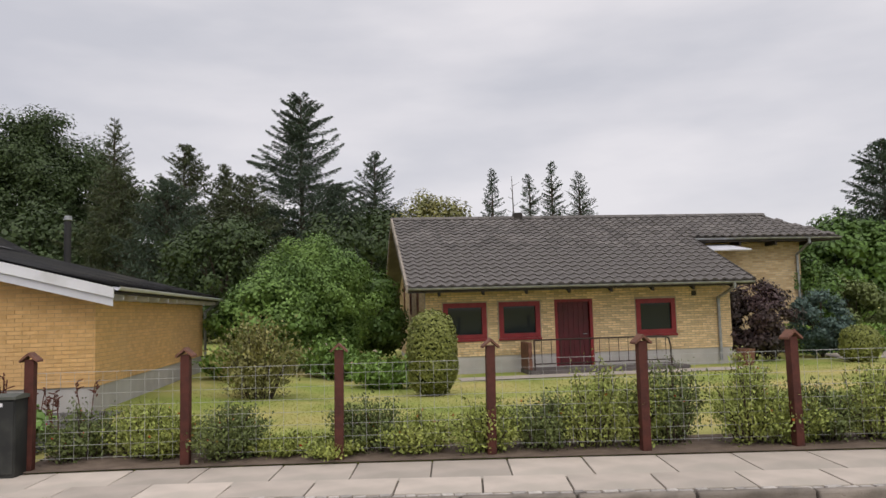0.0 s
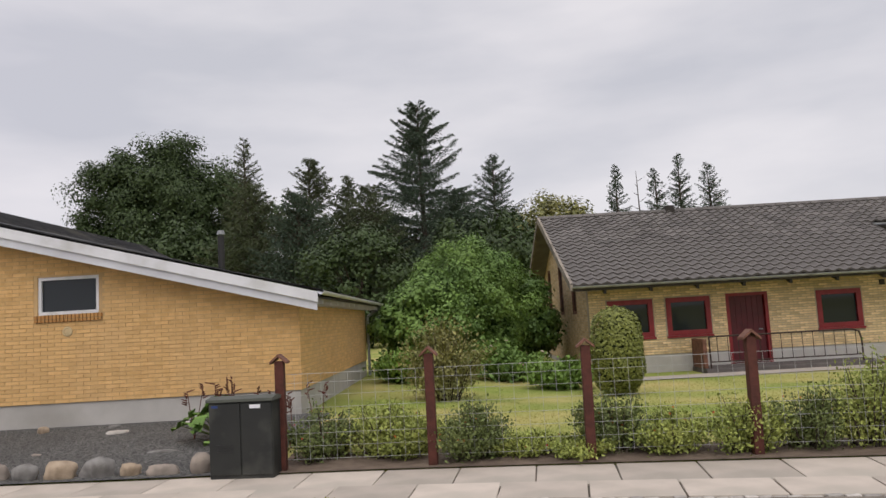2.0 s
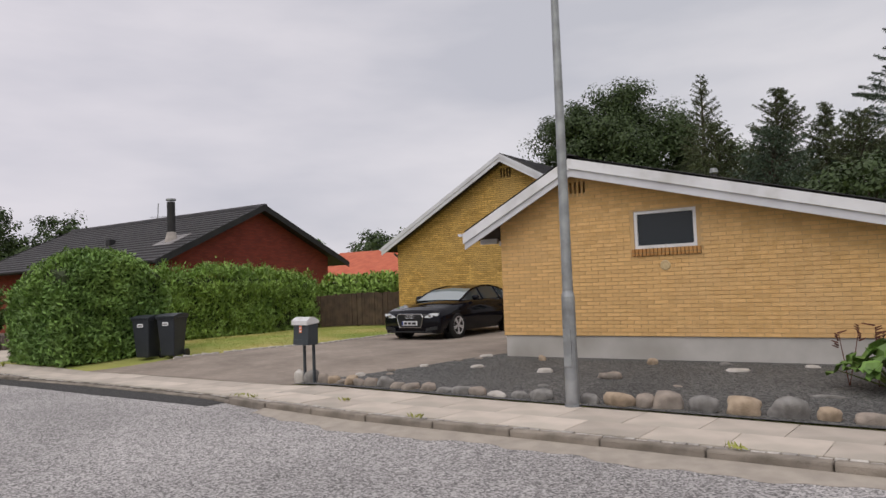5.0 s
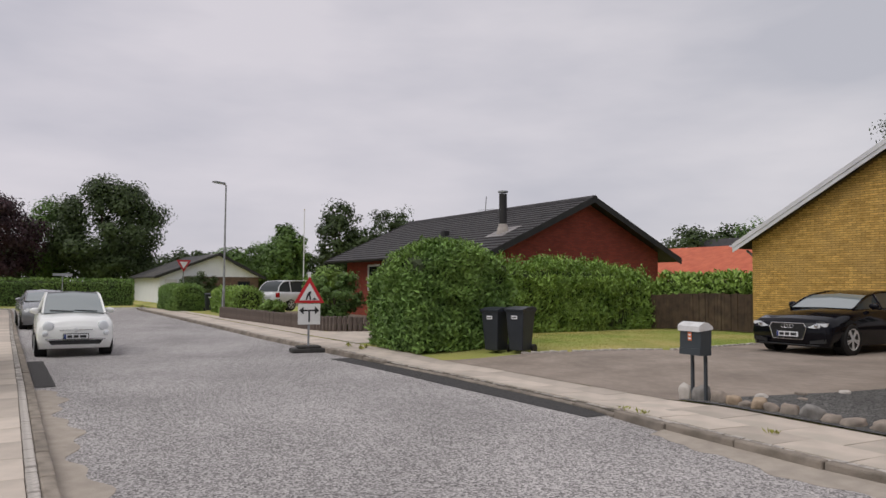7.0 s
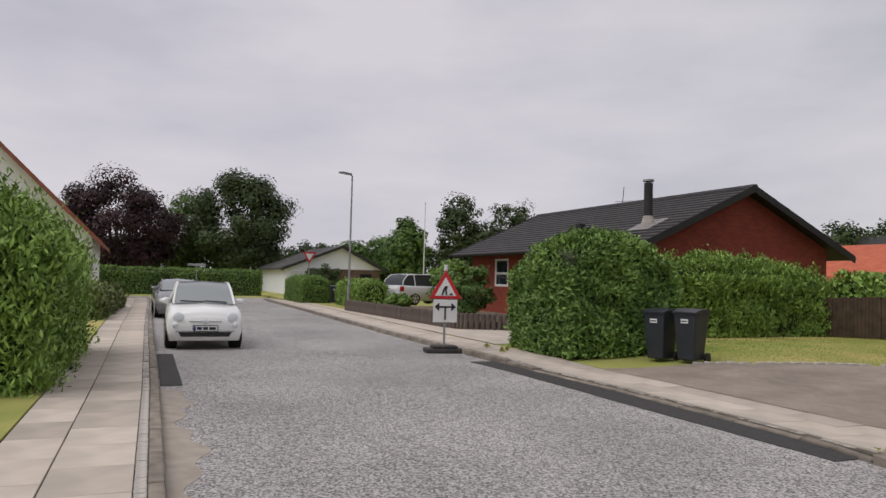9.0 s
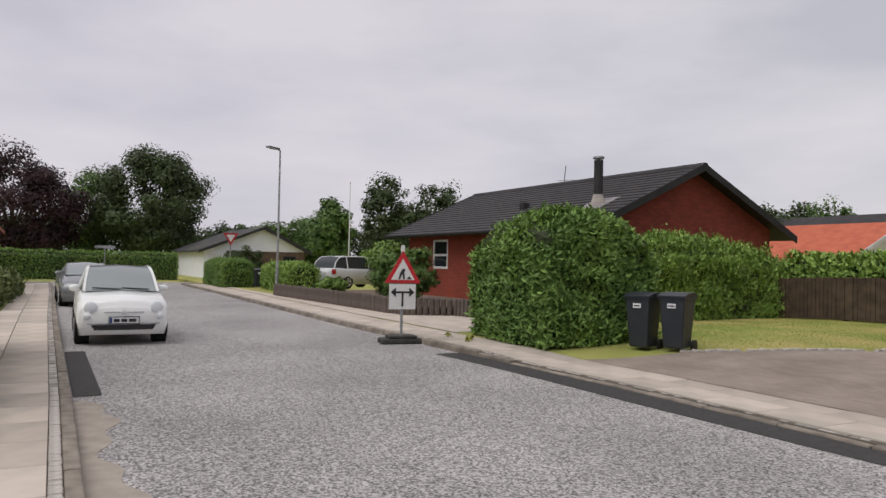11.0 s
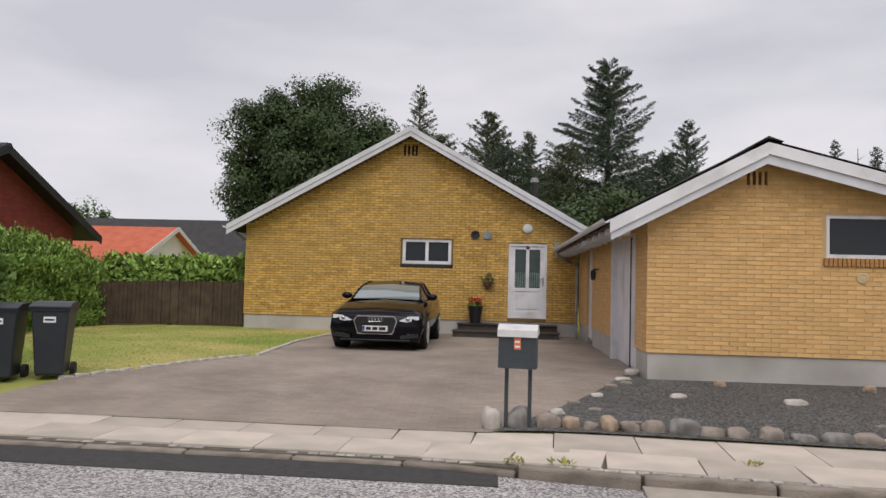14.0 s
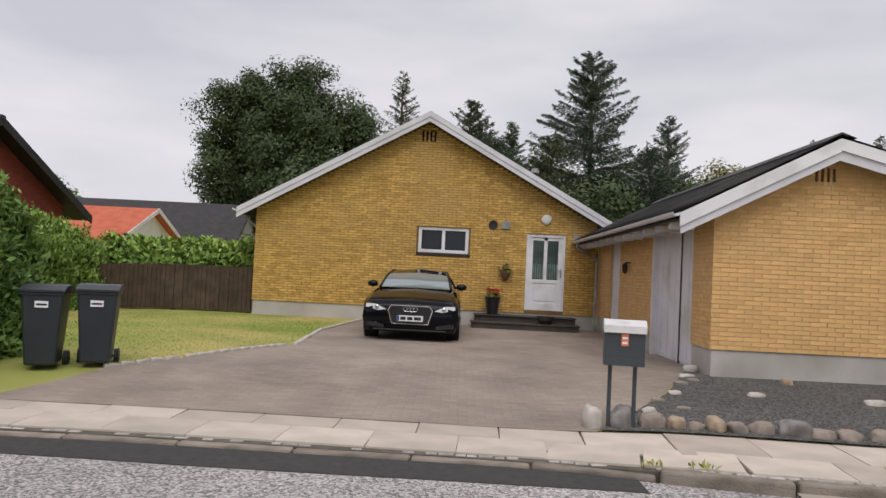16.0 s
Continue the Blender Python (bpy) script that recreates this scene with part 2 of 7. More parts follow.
M_COBBLE = mat("granite_sett", (0.50, 0.46, 0.42), (0.33, 0.30, 0.275), 14.0, 0.85, bump=0.4, island=0.3)
M_DRIVE = brick("driveway_pavers", (0.315, 0.262, 0.22), (0.27, 0.222, 0.186), (0.235, 0.195, 0.165), "xy", 0.25, 0.005, 0.2, 0.1, 0.5)
M_DUST = mat("sand_dust", (0.42, 0.365, 0.31), (0.34, 0.295, 0.25), 5.0, 0.95, bump=0.4, fine=90)
M_GRAVEL = speckle("dark_granite_chips", (0.028, 0.027, 0.026), (0.19, 0.183, 0.175), 0.02, 0.85, 1.0, stain_scale=0.8)
M_SOIL = mat("dry_soil", (0.19, 0.14, 0.105), (0.13, 0.095, 0.07), 6.0, 0.95, bump=0.6, fine=40)
M_GRASS = mat("lawn_ground", (0.27, 0.325, 0.065), (0.48, 0.40, 0.15), 0.35, 0.95, bump=0.6, fine=90, stain=(0.21, 0.26, 0.05), stain_scale=0.5)
M_BARK = mat("bark", (0.09, 0.065, 0.05), (0.05, 0.038, 0.03), 6.0, 0.95, bump=0.6, fine=25)


def leaf_mat(name, a, b, rough=0.55, vary=0.28):
    m = mat(name, a, b, 0.7, rough, spec=0.3, island=vary)
    m.node_tree.nodes["Principled BSDF"].inputs["Subsurface Weight"].default_value = 0.0
    return m


L_SPRUCE = leaf_mat("spruce_needles", (0.058, 0.085, 0.051), (0.041, 0.061, 0.039), 0.6)
L_CONIF = leaf_mat("conifer_needles", (0.080, 0.096, 0.040), (0.054, 0.069, 0.032), 0.6)
L_DARK = leaf_mat("dark_oak_leaves", (0.058, 0.088, 0.027), (0.040, 0.063, 0.020), vary=0.12)
L_MID = leaf_mat("maple_leaves", (0.105, 0.180, 0.038), (0.072, 0.128, 0.030))
L_LIGHT = leaf_mat("light_shrub_leaves", (0.174, 0.275, 0.051), (0.123, 0.203, 0.039))
L_BUSH = leaf_mat("laurel_leaves", (0.165, 0.26, 0.056), (0.105, 0.18, 0.044), vary=0.25)
L_HEDGE = leaf_mat("beech_hedge_leaves", (0.25, 0.37, 0.075), (0.165, 0.27, 0.055), vary=0.35)
L_HEDGED = leaf_mat("liguster_leaves", (0.19, 0.30, 0.065), (0.12, 0.21, 0.05), vary=0.4)
L_TOPI = leaf_mat("box_leaves", (0.221, 0.238, 0.060), (0.145, 0.162, 0.041))
L_ROSE = leaf_mat("potentilla_leaves", (0.32, 0.35, 0.085), (0.22, 0.27, 0.065), vary=0.35)
L_DRYSH = leaf_mat("bronze_shrub_leaves", (0.25, 0.225, 0.075), (0.16, 0.17, 0.06))
L_PURPLE = leaf_mat("copper_beech_leaves", (0.053, 0.021, 0.027), (0.033, 0.017, 0.021))
L_BLUE = leaf_mat("blue_conifer", (0.083, 0.128, 0.105), (0.057, 0.090, 0.075))
L_REDL = leaf_mat("dark_maple_leaves", (0.075, 0.045, 0.045), (0.045, 0.038, 0.030))
L_RHUB = leaf_mat("big_green_leaves", (0.156, 0.260, 0.052), (0.111, 0.195, 0.046), 0.45)
L_GRASS = mat("grass_blades", (0.24, 0.305, 0.06), (0.45, 0.38, 0.13), 0.35, 0.8, spec=0.2, stain=(0.17, 0.25, 0.045), stain_scale=0.5)
L_FLR = leaf_mat("red_petals", (0.45, 0.02, 0.015), (0.35, 0.015, 0.02))
L_FLW = leaf_mat("pale_petals", (0.6, 0.5, 0.45), (0.6, 0.35, 0.3))
# dark green that puts the shade between the leaves into the colour
M_CORE = mat("core_shade_colour", (0.045, 0.06, 0.024), (0.032, 0.042, 0.018), 4.0, 0.95)


# ---- mesh helpers ----
def part(name, bm, material, parent=None, label="", smooth=False):
    me = bpy.data.meshes.new(name)
    if isinstance(bm, bmesh.types.BMesh):
        bmesh.ops.recalc_face_normals(bm, faces=bm.faces[:])
        bm.to_mesh(me)
        bm.free()
    else:
        me = bm
    me.materials.append(material)
    if smooth:
        me.polygons.foreach_set("use_smooth", [True] * len(me.polygons))
    ob = new(name, me)
    if parent:
        ob.parent = parent
    if label:
        ob["label"] = label
    return ob


def thing(name, label, category, m=None, group="", kind=""):
    e = new(name)
    e.empty_display_size = 0.2
    if m is not None:
        e.matrix_basis = m
    return tagged(e, label, category, group, kind)


def box(bm, x0, x1, y0, y1, z0, z1, bevel=0.0, m=None):
    v = [bm.verts.new(c) for c in ((x0, y0, z0), (x1, y0, z0), (x1, y1, z0), (x0, y1, z0), (x0, y0, z1), (x1, y0, z1), (x1, y1, z1), (x0, y1, z1))]
    fs = [bm.faces.new([v[i] for i in f]) for f in ((3, 2, 1, 0), (4, 5, 6, 7), (0, 1, 5, 4), (1, 2, 6, 5), (2, 3, 7, 6), (3, 0, 4, 7))]
    if m is not None:
        bmesh.ops.transform(bm, matrix=m, verts=v)
    if bevel:
        es = list({e for f in fs for e in f.edges})
        bmesh.ops.bevel(bm, geom=es, offset=bevel, segments=2, affect="EDGES", profile=0.5)
    return bm


def B(x0, x1, y0, y1, z0, z1, bevel=0.0, m=None):
    return box(bmesh.new(), x0, x1, y0, y1, z0, z1, bevel, m)


def cyl(bm, p0, p1, r0, r1=None, n=12, caps=True):
    r1 = r0 if r1 is None else r1
    p0, p1 = Vector(p0), Vector(p1)
    d = (p1 - p0).normalized()
    u = d.orthogonal().normalized()
    w = d.cross(u)
    a, b = [], []
    for i in range(n):
        t = 2 * math.pi * i / n
        o = u * math.cos(t) + w * math.sin(t)
        a.append(bm.verts.new(p0 + o * r0))
        b.append(bm.verts.new(p1 + o * r1))
    for i in range(n):
        j = (i + 1) % n
        bm.faces.new((a[i], a[j], b[j], b[i]))
    if caps:
        bm.faces.new(a[::-1])
        bm.faces.new(b)
    return bm


def C(p0, p1, r0, r1=None, n=12):
    return cyl(bmesh.new(), p0, p1, r0, r1, n)


def prism(bm, pts, axis, a, b):
    """A polygon in the plane across axis, drawn out from a to b."""
    def at(p, t):
        return {"x": (t, p[0], p[1]), "y": (p[0], t, p[1]), "z": (p[0], p[1], t)}[axis]
    f = [bm.verts.new(at(p, a)) for p in pts]
    g = [bm.verts.new(at(p, b)) for p in pts]
    bm.faces.new(f)
    bm.faces.new(g[::-1])
    for i in range(len(pts)):
        j = (i + 1) % len(pts)
        bm.faces.new((f[i], f[j], g[j], g[i]))
    return bm


def P(pts, axis, a, b):
    return prism(bmesh.new(), pts, axis, a, b)


def lathe(profile, n=20, cx=0, cy=0):
    bm = bmesh.new()
    rings = []
    for r, z in profile:
        rings.append([bm.verts.new((cx + r * math.cos(2 * math.pi * i / n), cy + r * math.sin(2 * math.pi * i / n), z)) for i in range(n)])
    for a, b in zip(rings, rings[1:]):
        for i in range(n):
            j = (i + 1) % n
            bm.faces.new((a[i], a[j], b[j], b[i]))
    bm.faces.new(rings[0][::-1])
    bm.faces.new(rings[-1])
    return bm


def quads(name, corners):
    """A mesh of loose quads from an array of shape (n, 4, 3)."""
    n = len(corners)
    me = bpy.data.meshes.new(name)
    me.vertices.add(4 * n)
    me.vertices.foreach_set("co", np.ascontiguousarray(corners, dtype=np.float32).ravel())
    me.loops.add(4 * n)
    me.loops.foreach_set("vertex_index", np.arange(4 * n, dtype=np.int32))
    me.polygons.add(n)
    me.polygons.foreach_set("loop_start", np.arange(0, 4 * n, 4, dtype=np.int32))
    me.update(calc_edges=True)
    return me


def leaves(name, pts, size, rng, long=1.6, out=None, droop=0.0, along=None):
    """Leaves as small pointed quads at pts; out: normals they roughly face; along: the way they point."""
    n = len(pts)
    nrm = rng.normal(size=(n, 3))
    if out is not None:
        nrm = nrm * 0.5 + out
    nrm /= np.linalg.norm(nrm, axis=1, keepdims=True) + 1e-9
    t = rng.normal(size=(n, 3)) if along is None else along + rng.normal(size=(n, 3)) * 0.35
    t[:, 2] -= droop
    t -= nrm * np.sum(t * nrm, axis=1, keepdims=True)
    t /= np.linalg.norm(t, axis=1, keepdims=True) + 1e-9
    b = np.cross(nrm, t)
    s = size * rng.uniform(0.6, 1.35, size=(n, 1))
    q = np.stack([pts - t * s * long * 0.5, pts + b * s * 0.5 - nrm * s * 0.12, pts + t * s * long * 0.5, pts - b * s * 0.5 - nrm * s * 0.12], axis=1)
    return quads(name, q)


# ---- lie of the land ----
FKX, FKY = [-80, -60, -48, -28, -22, -18, -14.2, -12.5, -10.5, -7, -5, -3, -1.3, 0.5, 2.6, 4.6, 30, 60], [8.7, 8.3, 7.9, 7.0, 6.93, 6.95, 6.8, 6.42, 6.17, 6.07, 5.99, 5.84, 5.64, 5.35, 5.0, 4.68, 1.0, -3.0]
FBX, FBY = [-80, -60, -48, -28, -22, -18, -14, -10, -5, -2.7, -0.3, 1.3, 3.2, 5.8, 30, 60], [10.0, 9.6, 9.2, 8.3, 8.23, 8.25, 8.14, 7.79, 7.5, 7.36, 7.08, 6.86, 6.58, 6.2, 2.6, -1.5]
NKX, NKY = [-80, -49, -32, -19, -13, 0, 30, 60], [1.5, 1.05, 0.62, 0.36, 0.2, 0.0, -3.5, -8.0]


def fk(x):
    return float(np.interp(x, FKX, FKY))


def nk(x):
    return float(np.interp(x, NKX, NKY))


def fback(x):
    return float(np.interp(x, FBX, FBY))


def nback(x):
    return nk(x) - 1.36


def smooth(a, b, t):
    t = min(1.0, max(0.0, (t - a) / (b - a)))
    return t * t * (3 - 2 * t)


def dip(x):
    """How far the pavement sinks where the driveway crosses it."""
    return 0.055 * smooth(-22.0, -19.6, x) * (1 - smooth(-14.2, -12.4, x))


def ground_z(x, y):
    """Height of the ground off the street."""
    if y < 1.5:
        return 0.11
    d = y - fback(x)
    return land_z(x, d) - dip(x) * (1 - smooth(0.0, 2.5, d))


def land_z(x, d):
    left = 0.11 + 0.15 * smooth(0, 4, d)
    right = 0.11 - 0.17 * smooth(1.0, 10, d)
    w = smooth(-5.0, 1.0, x)
    z = left * (1 - w) + right * w
    far = smooth(-22, -27, x)
    z = z * (1 - far) + 0.12 * far
    return z

# ---- ground ----
def build_ground():
    xs = [-3000, -600, -200, -110] + [-80 + 1.5 * i for i in range(81)] + [60, 120, 400, 3000]
    offs = [0.02] + [0.6 * i for i in range(1, 28)] + [20, 26, 34, 45, 60, 90, 200, 800, 3000]
    bm = bmesh.new()
    grid = []
    for x in xs:
        xc = max(-80, min(60, x))
        col = [(y, 0.05) for y in (-3000, -500, -120, -40, -15, -6, -3)] + [(nback(xc) - 0.02, 0.11), (nback(xc), -0.06), (fback(xc), -0.08)]
        col = [(y, 0.11 if z == 0.05 else z) for y, z in col]
        col += [(fback(xc) + o, ground_z(xc, fback(xc) + o)) for o in offs]
        grid.append([bm.verts.new((x, y, z)) for y, z in col])
    for a, b in zip(grid, grid[1:]):
        for i in range(len(a) - 1):
            bm.faces.new((a[i], b[i], b[i + 1], a[i + 1]))
    ob = part("ground", bm, M_GRASS, smooth=False)
    tagged(ob, "uneven lawn ground, green with dry straw-coloured patches", "ground", kind="structure")


def strip(name, x0, x1, lo, hi, z, material, label, category, step=1.0, thick=0.05, rise=0.0, sink=None):
    n = max(2, int(round((x1 - x0) / step)) + 1)
    bm = bmesh.new()
    rows = []
    for i in range(n):
        x = x0 + (x1 - x0) * i / (n - 1)
        q = z - (sink(x) if sink else 0.0)
        rows.append([bm.verts.new(c) for c in ((x, lo(x), q), (x, hi(x), q + rise), (x, lo(x), q - thick), (x, hi(x), q - thick))])
    for a, b in zip(rows, rows[1:]):
        bm.faces.new((a[0], b[0], b[1], a[1]))
        bm.faces.new((a[0], a[2], b[2], b[0]))
        bm.faces.new((a[1], b[1], b[3], a[3]))
    ob = part(name, bm, material)
    return tagged(ob, label, category, kind="structure")


def sheet(name, poly, dz, material, label, category, cell=0.5):
    """A surface that follows the ground inside the polygon poly."""
    bm = bmesh.new()
    f = bm.faces.new([bm.verts.new((x, y, 0)) for x, y in poly])
    xs, ys = [p[0] for p in poly], [p[1] for p in poly]
    x = min(xs) + cell
    while x < max(xs):
        bmesh.ops.bisect_plane(bm, geom=bm.verts[:] + bm.edges[:] + bm.faces[:], plane_co=(x, 0, 0), plane_no=(1, 0, 0))
        x += cell
    y = min(ys) + cell
    while y < max(ys):
        bmesh.ops.bisect_plane(bm, geom=bm.verts[:] + bm.edges[:] + bm.faces[:], plane_co=(0, y, 0), plane_no=(0, 1, 0))
        y += cell
    for v in bm.verts:
        v.co.z = ground_z(v.co.x, v.co.y) + dz
    ob = part(name, bm, material)
    return tagged(ob, label, category, kind="structure")


build_ground()
road = strip("road", -57, 60, nk, fk, 0.0, M_ASPH, "worn light-grey chip-sealed residential road", "road")
strip("road_end", -62.5, -56, lambda x: -60, lambda x: 60, 0.004, M_ASPH, "grey cross road at the junction", "road", 8.0)
strip("asphalt_patch", -21.9, -13.45, lambda x: fk(x) - 0.52 - 0.03 * math.sin(x) + 0.16 * smooth(-14.3, -13.45, x), lambda x: fk(x) - 0.004, 0.008, M_PATCH, "dark fresh asphalt strip along the kerb", "road patch", 0.5, 0.012)
strip("asphalt_patch", -24.4, -19.9, lambda x: nk(x) + 0.03, lambda x: nk(x) + 0.34, 0.008, M_PATCH, "dark asphalt patch beside the kerb", "road patch", 0.5, 0.012)
strip("sand_edge", -19.6, -8.0, lambda x: nk(x) + 0.01, lambda x: nk(x) + 0.28 + 0.09 * math.sin(2.3 * x) + 0.06 * math.sin(7.1 * x), 0.005, M_DUST, "pale sand washed along the kerb", "sand", 0.12, 0.012)
strip("sand_edge", -12.3, 12.0, lambda x: fk(x) - 0.34 - 0.07 * math.sin(1.7 * x) - 0.05 * math.sin(5.3 * x) - 0.03 * math.sin(13.0 * x), lambda x: fk(x) - 0.002, 0.004, M_DUST, "pale sand washed along the kerb", "sand", 0.08, 0.012, 0.034)
strip("pavement_bed", -58, 40, lambda x: fk(x) + 0.1, fback, 0.094, M_JOINT, "sandy bed under the paving", "pavement", 0.5, 0.15, 0.0, dip)
strip("pavement_bed", -58, 40, nback, lambda x: nk(x) - 0.1, 0.094, M_JOINT, "sandy bed under the paving", "pavement", 1.0, 0.15)

DRIVE = [*[(x, fback(x) - 0.03) for x in (-19.95, -19, -18, -17, -16, -15, -14)], (-13.5, 8.06), (-13.45, 8.2), (-12.9, 9.0), (-12.2, 10.2), (-11.5, 11.75), (-11.0, 12.0), (-11.0, 20.15), (-17.4, 20.15), (-17.8, 16.0), (-17.65, 13.0), (-18.7, 11.0), (-19.4, 10.1)]
sheet("driveway", DRIVE, 0.006, M_DRIVE, "brown-grey paved driveway, worn and dusty", "driveway")
BED = [*[(x, fback(x) - 0.03) for x in (-13.5, -12, -11, -10, -8, -6.5, -5, -4)], (-3.8, 11.5), (-11.25, 11.5), (-11.35, 12.1), (-12.2, 10.1), (-12.9, 8.95)]
sheet("gravel_bed", BED, 0.025, M_GRAVEL, "bed of dark grey granite chippings", "gravel bed")
SOIL = [*[(x, fback(x) - 0.03) for x in (-3.75, -2.7, -0.3, 1.3, 3.2, 5.8, 9)], *[(x, fback(x) + 1.0 + 0.08 * math.sin(3 * x)) for x in (9, 7, 5.8, 4.5, 3.2, 1.3, -0.3, -1.5, -2.7, -3.75)]]
sheet("soil_bed", SOIL, 0.02, M_SOIL, "strip of dry brown soil along the fence", "soil bed")
sheet("garden_path", [(2.6, 17.05), (10.9, 17.05), (10.9, 17.9), (2.6, 17.9)], 0.02, M_SLAB, "grey concrete garden path by the house", "path")
sheet("yard_paving", [(-29.2, fback(-29)), (-24.3, fback(-24.3)), (-24.3, 11.0), (-29.2, 11.0)], 0.012, M_SLAB, "light paved yard beside the hedge", "paving")
sheet("gravel_drive", [(14.2, 18.5), (22, 19.5), (24, 22), (15, 21)], 0.02, M_DUST, "pale gravel drive behind the lawn", "drive")
sheet("wide_pavement", [(-57, fback(-57)), (-48, fback(-48)), (-38, fback(-38)), (-28.6, fback(-28.6)), (-28.6, 9.5), (-48, 9.6), (-57, 10.0)], 0.008, M_SLAB, "worn concrete paving along the palisade wall", "pavement", 1.0)

# ---- building helpers ----
def wall(top, a0, a1, zb, t0, t1, axis, holes=(), extra=()):
    """A wall from a0 to a1 along its length, t0 to t1 in thickness, up to top(a), with real openings."""
    cuts = sorted({a0, a1, *[h[0] for h in holes], *[h[1] for h in holes], *extra})
    cuts = [c for c in cuts if a0 <= c <= a1]
    zs = sorted({z for h in holes for z in h[2:]})
    bm = bmesh.new()
    for a, b in zip(cuts, cuts[1:]):
        low = min(top(a), top(b))
        lv = [zb] + [z for z in zs if zb + 0.001 < z < low - 0.02]
        for z0, z1 in zip(lv, lv[1:] + [None]):
            mid = ((a + b) / 2, z0 + 0.005)
            if any(h[0] < mid[0] < h[1] and h[2] < mid[1] < h[3] for h in holes):
                continue
            prism(bm, [(a, z0), (b, z0), (b, z1 or top(b)), (a, z1 or top(a))], axis, t0, t1)
    bmesh.ops.remove_doubles(bm, verts=bm.verts[:], dist=0.0005)
    return bm


def ab(bm, axis, plane, sgn, a0, a1, d0, d1, z0, z1, bevel=0.0):
    """A box on a wall: a along the wall, d outwards from its plane."""
    p0, p1 = sorted((plane + sgn * d0, plane + sgn * d1))
    if axis == "y":
        return box(bm, a0, a1, p0, p1, z0, z1, bevel)
    return box(bm, p0, p1, a0, a1, z0, z1, bevel)


def brick_skin(parent, axis, plane, sgn, a0, a1, z0, top, holes, paint, near=None):
    """Stretcher courses laid proud of the mortar wall. Whole bricks in the stretch near (a0, a1, z0, z1) are parts, up to 300; the rest is joined."""
    rng = random.Random(int(plane * 100) + int(a0 * 10))
    whole = paint.copy()
    n, l = whole.node_tree.nodes, whole.node_tree.links
    p = n["Principled BSDF"]
    hsv = next(q for q in n if q.bl_idname == "ShaderNodeHueSaturation")
    info = n.new("ShaderNodeObjectInfo")
    l.new(info.outputs["Random"], hsv.inputs["Value"].links[0].from_node.inputs["Value"])
    proto = bpy.data.meshes.new("brick")
    bm = B(-0.114, 0.114, -0.007, 0.02, 0, 0.055)
    bm.to_mesh(proto)
    bm.free()
    proto.materials.append(whole)
    V, F, made = [], [], 0
    z, row = z0 + 0.006, 0
    while z < top((a0 + a1) / 2) + 3:
        a = a0 - (0.12 if row % 2 else 0.0)
        while a < a1:
            spans = [(max(a, a0), min(a + 0.228, a1))]
            for h in holes:
                if h[2] - 0.004 < z + 0.055 and z < h[3] + 0.004:
                    spans = [q for u, v in spans for q in ((u, min(v, h[0] - 0.004)), (max(u, h[1] + 0.004), v)) if q[1] > q[0]]
            for u, v in spans:
                if v - u < 0.025 or z + 0.055 > min(top(u), top(v)) + 0.03:
                    continue
                d = 0.007 + rng.uniform(-0.0022, 0.0022)
                if near and made < 300 and v - u > 0.227 and near[0] < u and v < near[1] and near[2] < z < near[3]:
                    o = new("brick", proto)
                    o.parent = parent
                    o.matrix_basis = pose((u + v) / 2, plane + 0.007 - d, z + rng.uniform(-0.001, 0.001), 0, rng.uniform(-0.25, 0.25), 0)
                    made += 1
                    continue
                q0, q1 = plane + sgn * d, plane - sgn * 0.02
                k = len(V)
                for w in (q0, q1):
                    V.extend([(u, w, z), (v, w, z), (v, w, z + 0.055), (u, w, z + 0.055)] if axis == "y" else [(w, u, z), (w, v, z), (w, v, z + 0.055), (w, u, z + 0.055)])
                F.extend([(k, k + 1, k + 2, k + 3), (k, k + 4, k + 5, k + 1), (k + 1, k + 5, k + 6, k + 2), (k + 2, k + 6, k + 7, k + 3), (k + 3, k + 7, k + 4, k)])
            a += 0.24
        z += 0.0667
        row += 1
    me = bpy.data.meshes.new("brick_facing")
    me.from_pydata(V, [], F)
    bm = bmesh.new()
    bm.from_mesh(me)
    tagged(part("brick_facing", bm, paint, parent), kind="stuff")


def window(parent, axis, plane, sgn, a0, a1, z0, z1, material, fw=0.07, bars=(), cross=(), sill=None, proud=0.0, depth=0.07, pane=None):
    bm = bmesh.new()
    o = proud
    ab(bm, axis, plane, sgn, a0, a1, o - depth, o, z0, z0 + fw, 0.004)
    ab(bm, axis, plane, sgn, a0, a1, o - depth, o, z1 - fw, z1, 0.004)
    ab(bm, axis, plane, sgn, a0, a0 + fw, o - depth, o, z0 + fw, z1 - fw)
    ab(bm, axis, plane, sgn, a1 - fw, a1, o - depth, o, z0 + fw, z1 - fw)
    for b in bars:
        ab(bm, axis, plane, sgn, b - fw / 2, b + fw / 2, o - depth, o - 0.004, z0 + fw, z1 - fw)
    for c in cross:
        ab(bm, axis, plane, sgn, a0 + fw, a1 - fw, o - depth, o - 0.006, c - fw / 2, c + fw / 2)
    w = part("window", bm, material, parent)
    edges = [a0 + fw * 0.9, *sorted(bars), a1 - fw * 0.9]
    for p, q in zip(edges, edges[1:]):
        part("pane", ab(bmesh.new(), axis, plane, sgn, p, q, o - depth * 0.75, o - depth * 0.6, z0 + fw * 0.9, z1 - fw * 0.9), pane or M_GLASS, w)
    if sill:
        s = bmesh.new()
        ab(s, axis, plane, sgn, a0 - 0.05, a1 + 0.05, -0.02, 0.05, z0 - 0.07, z0 - 0.003, 0.006)
        part("window_sill", s, sill, w)
    return w


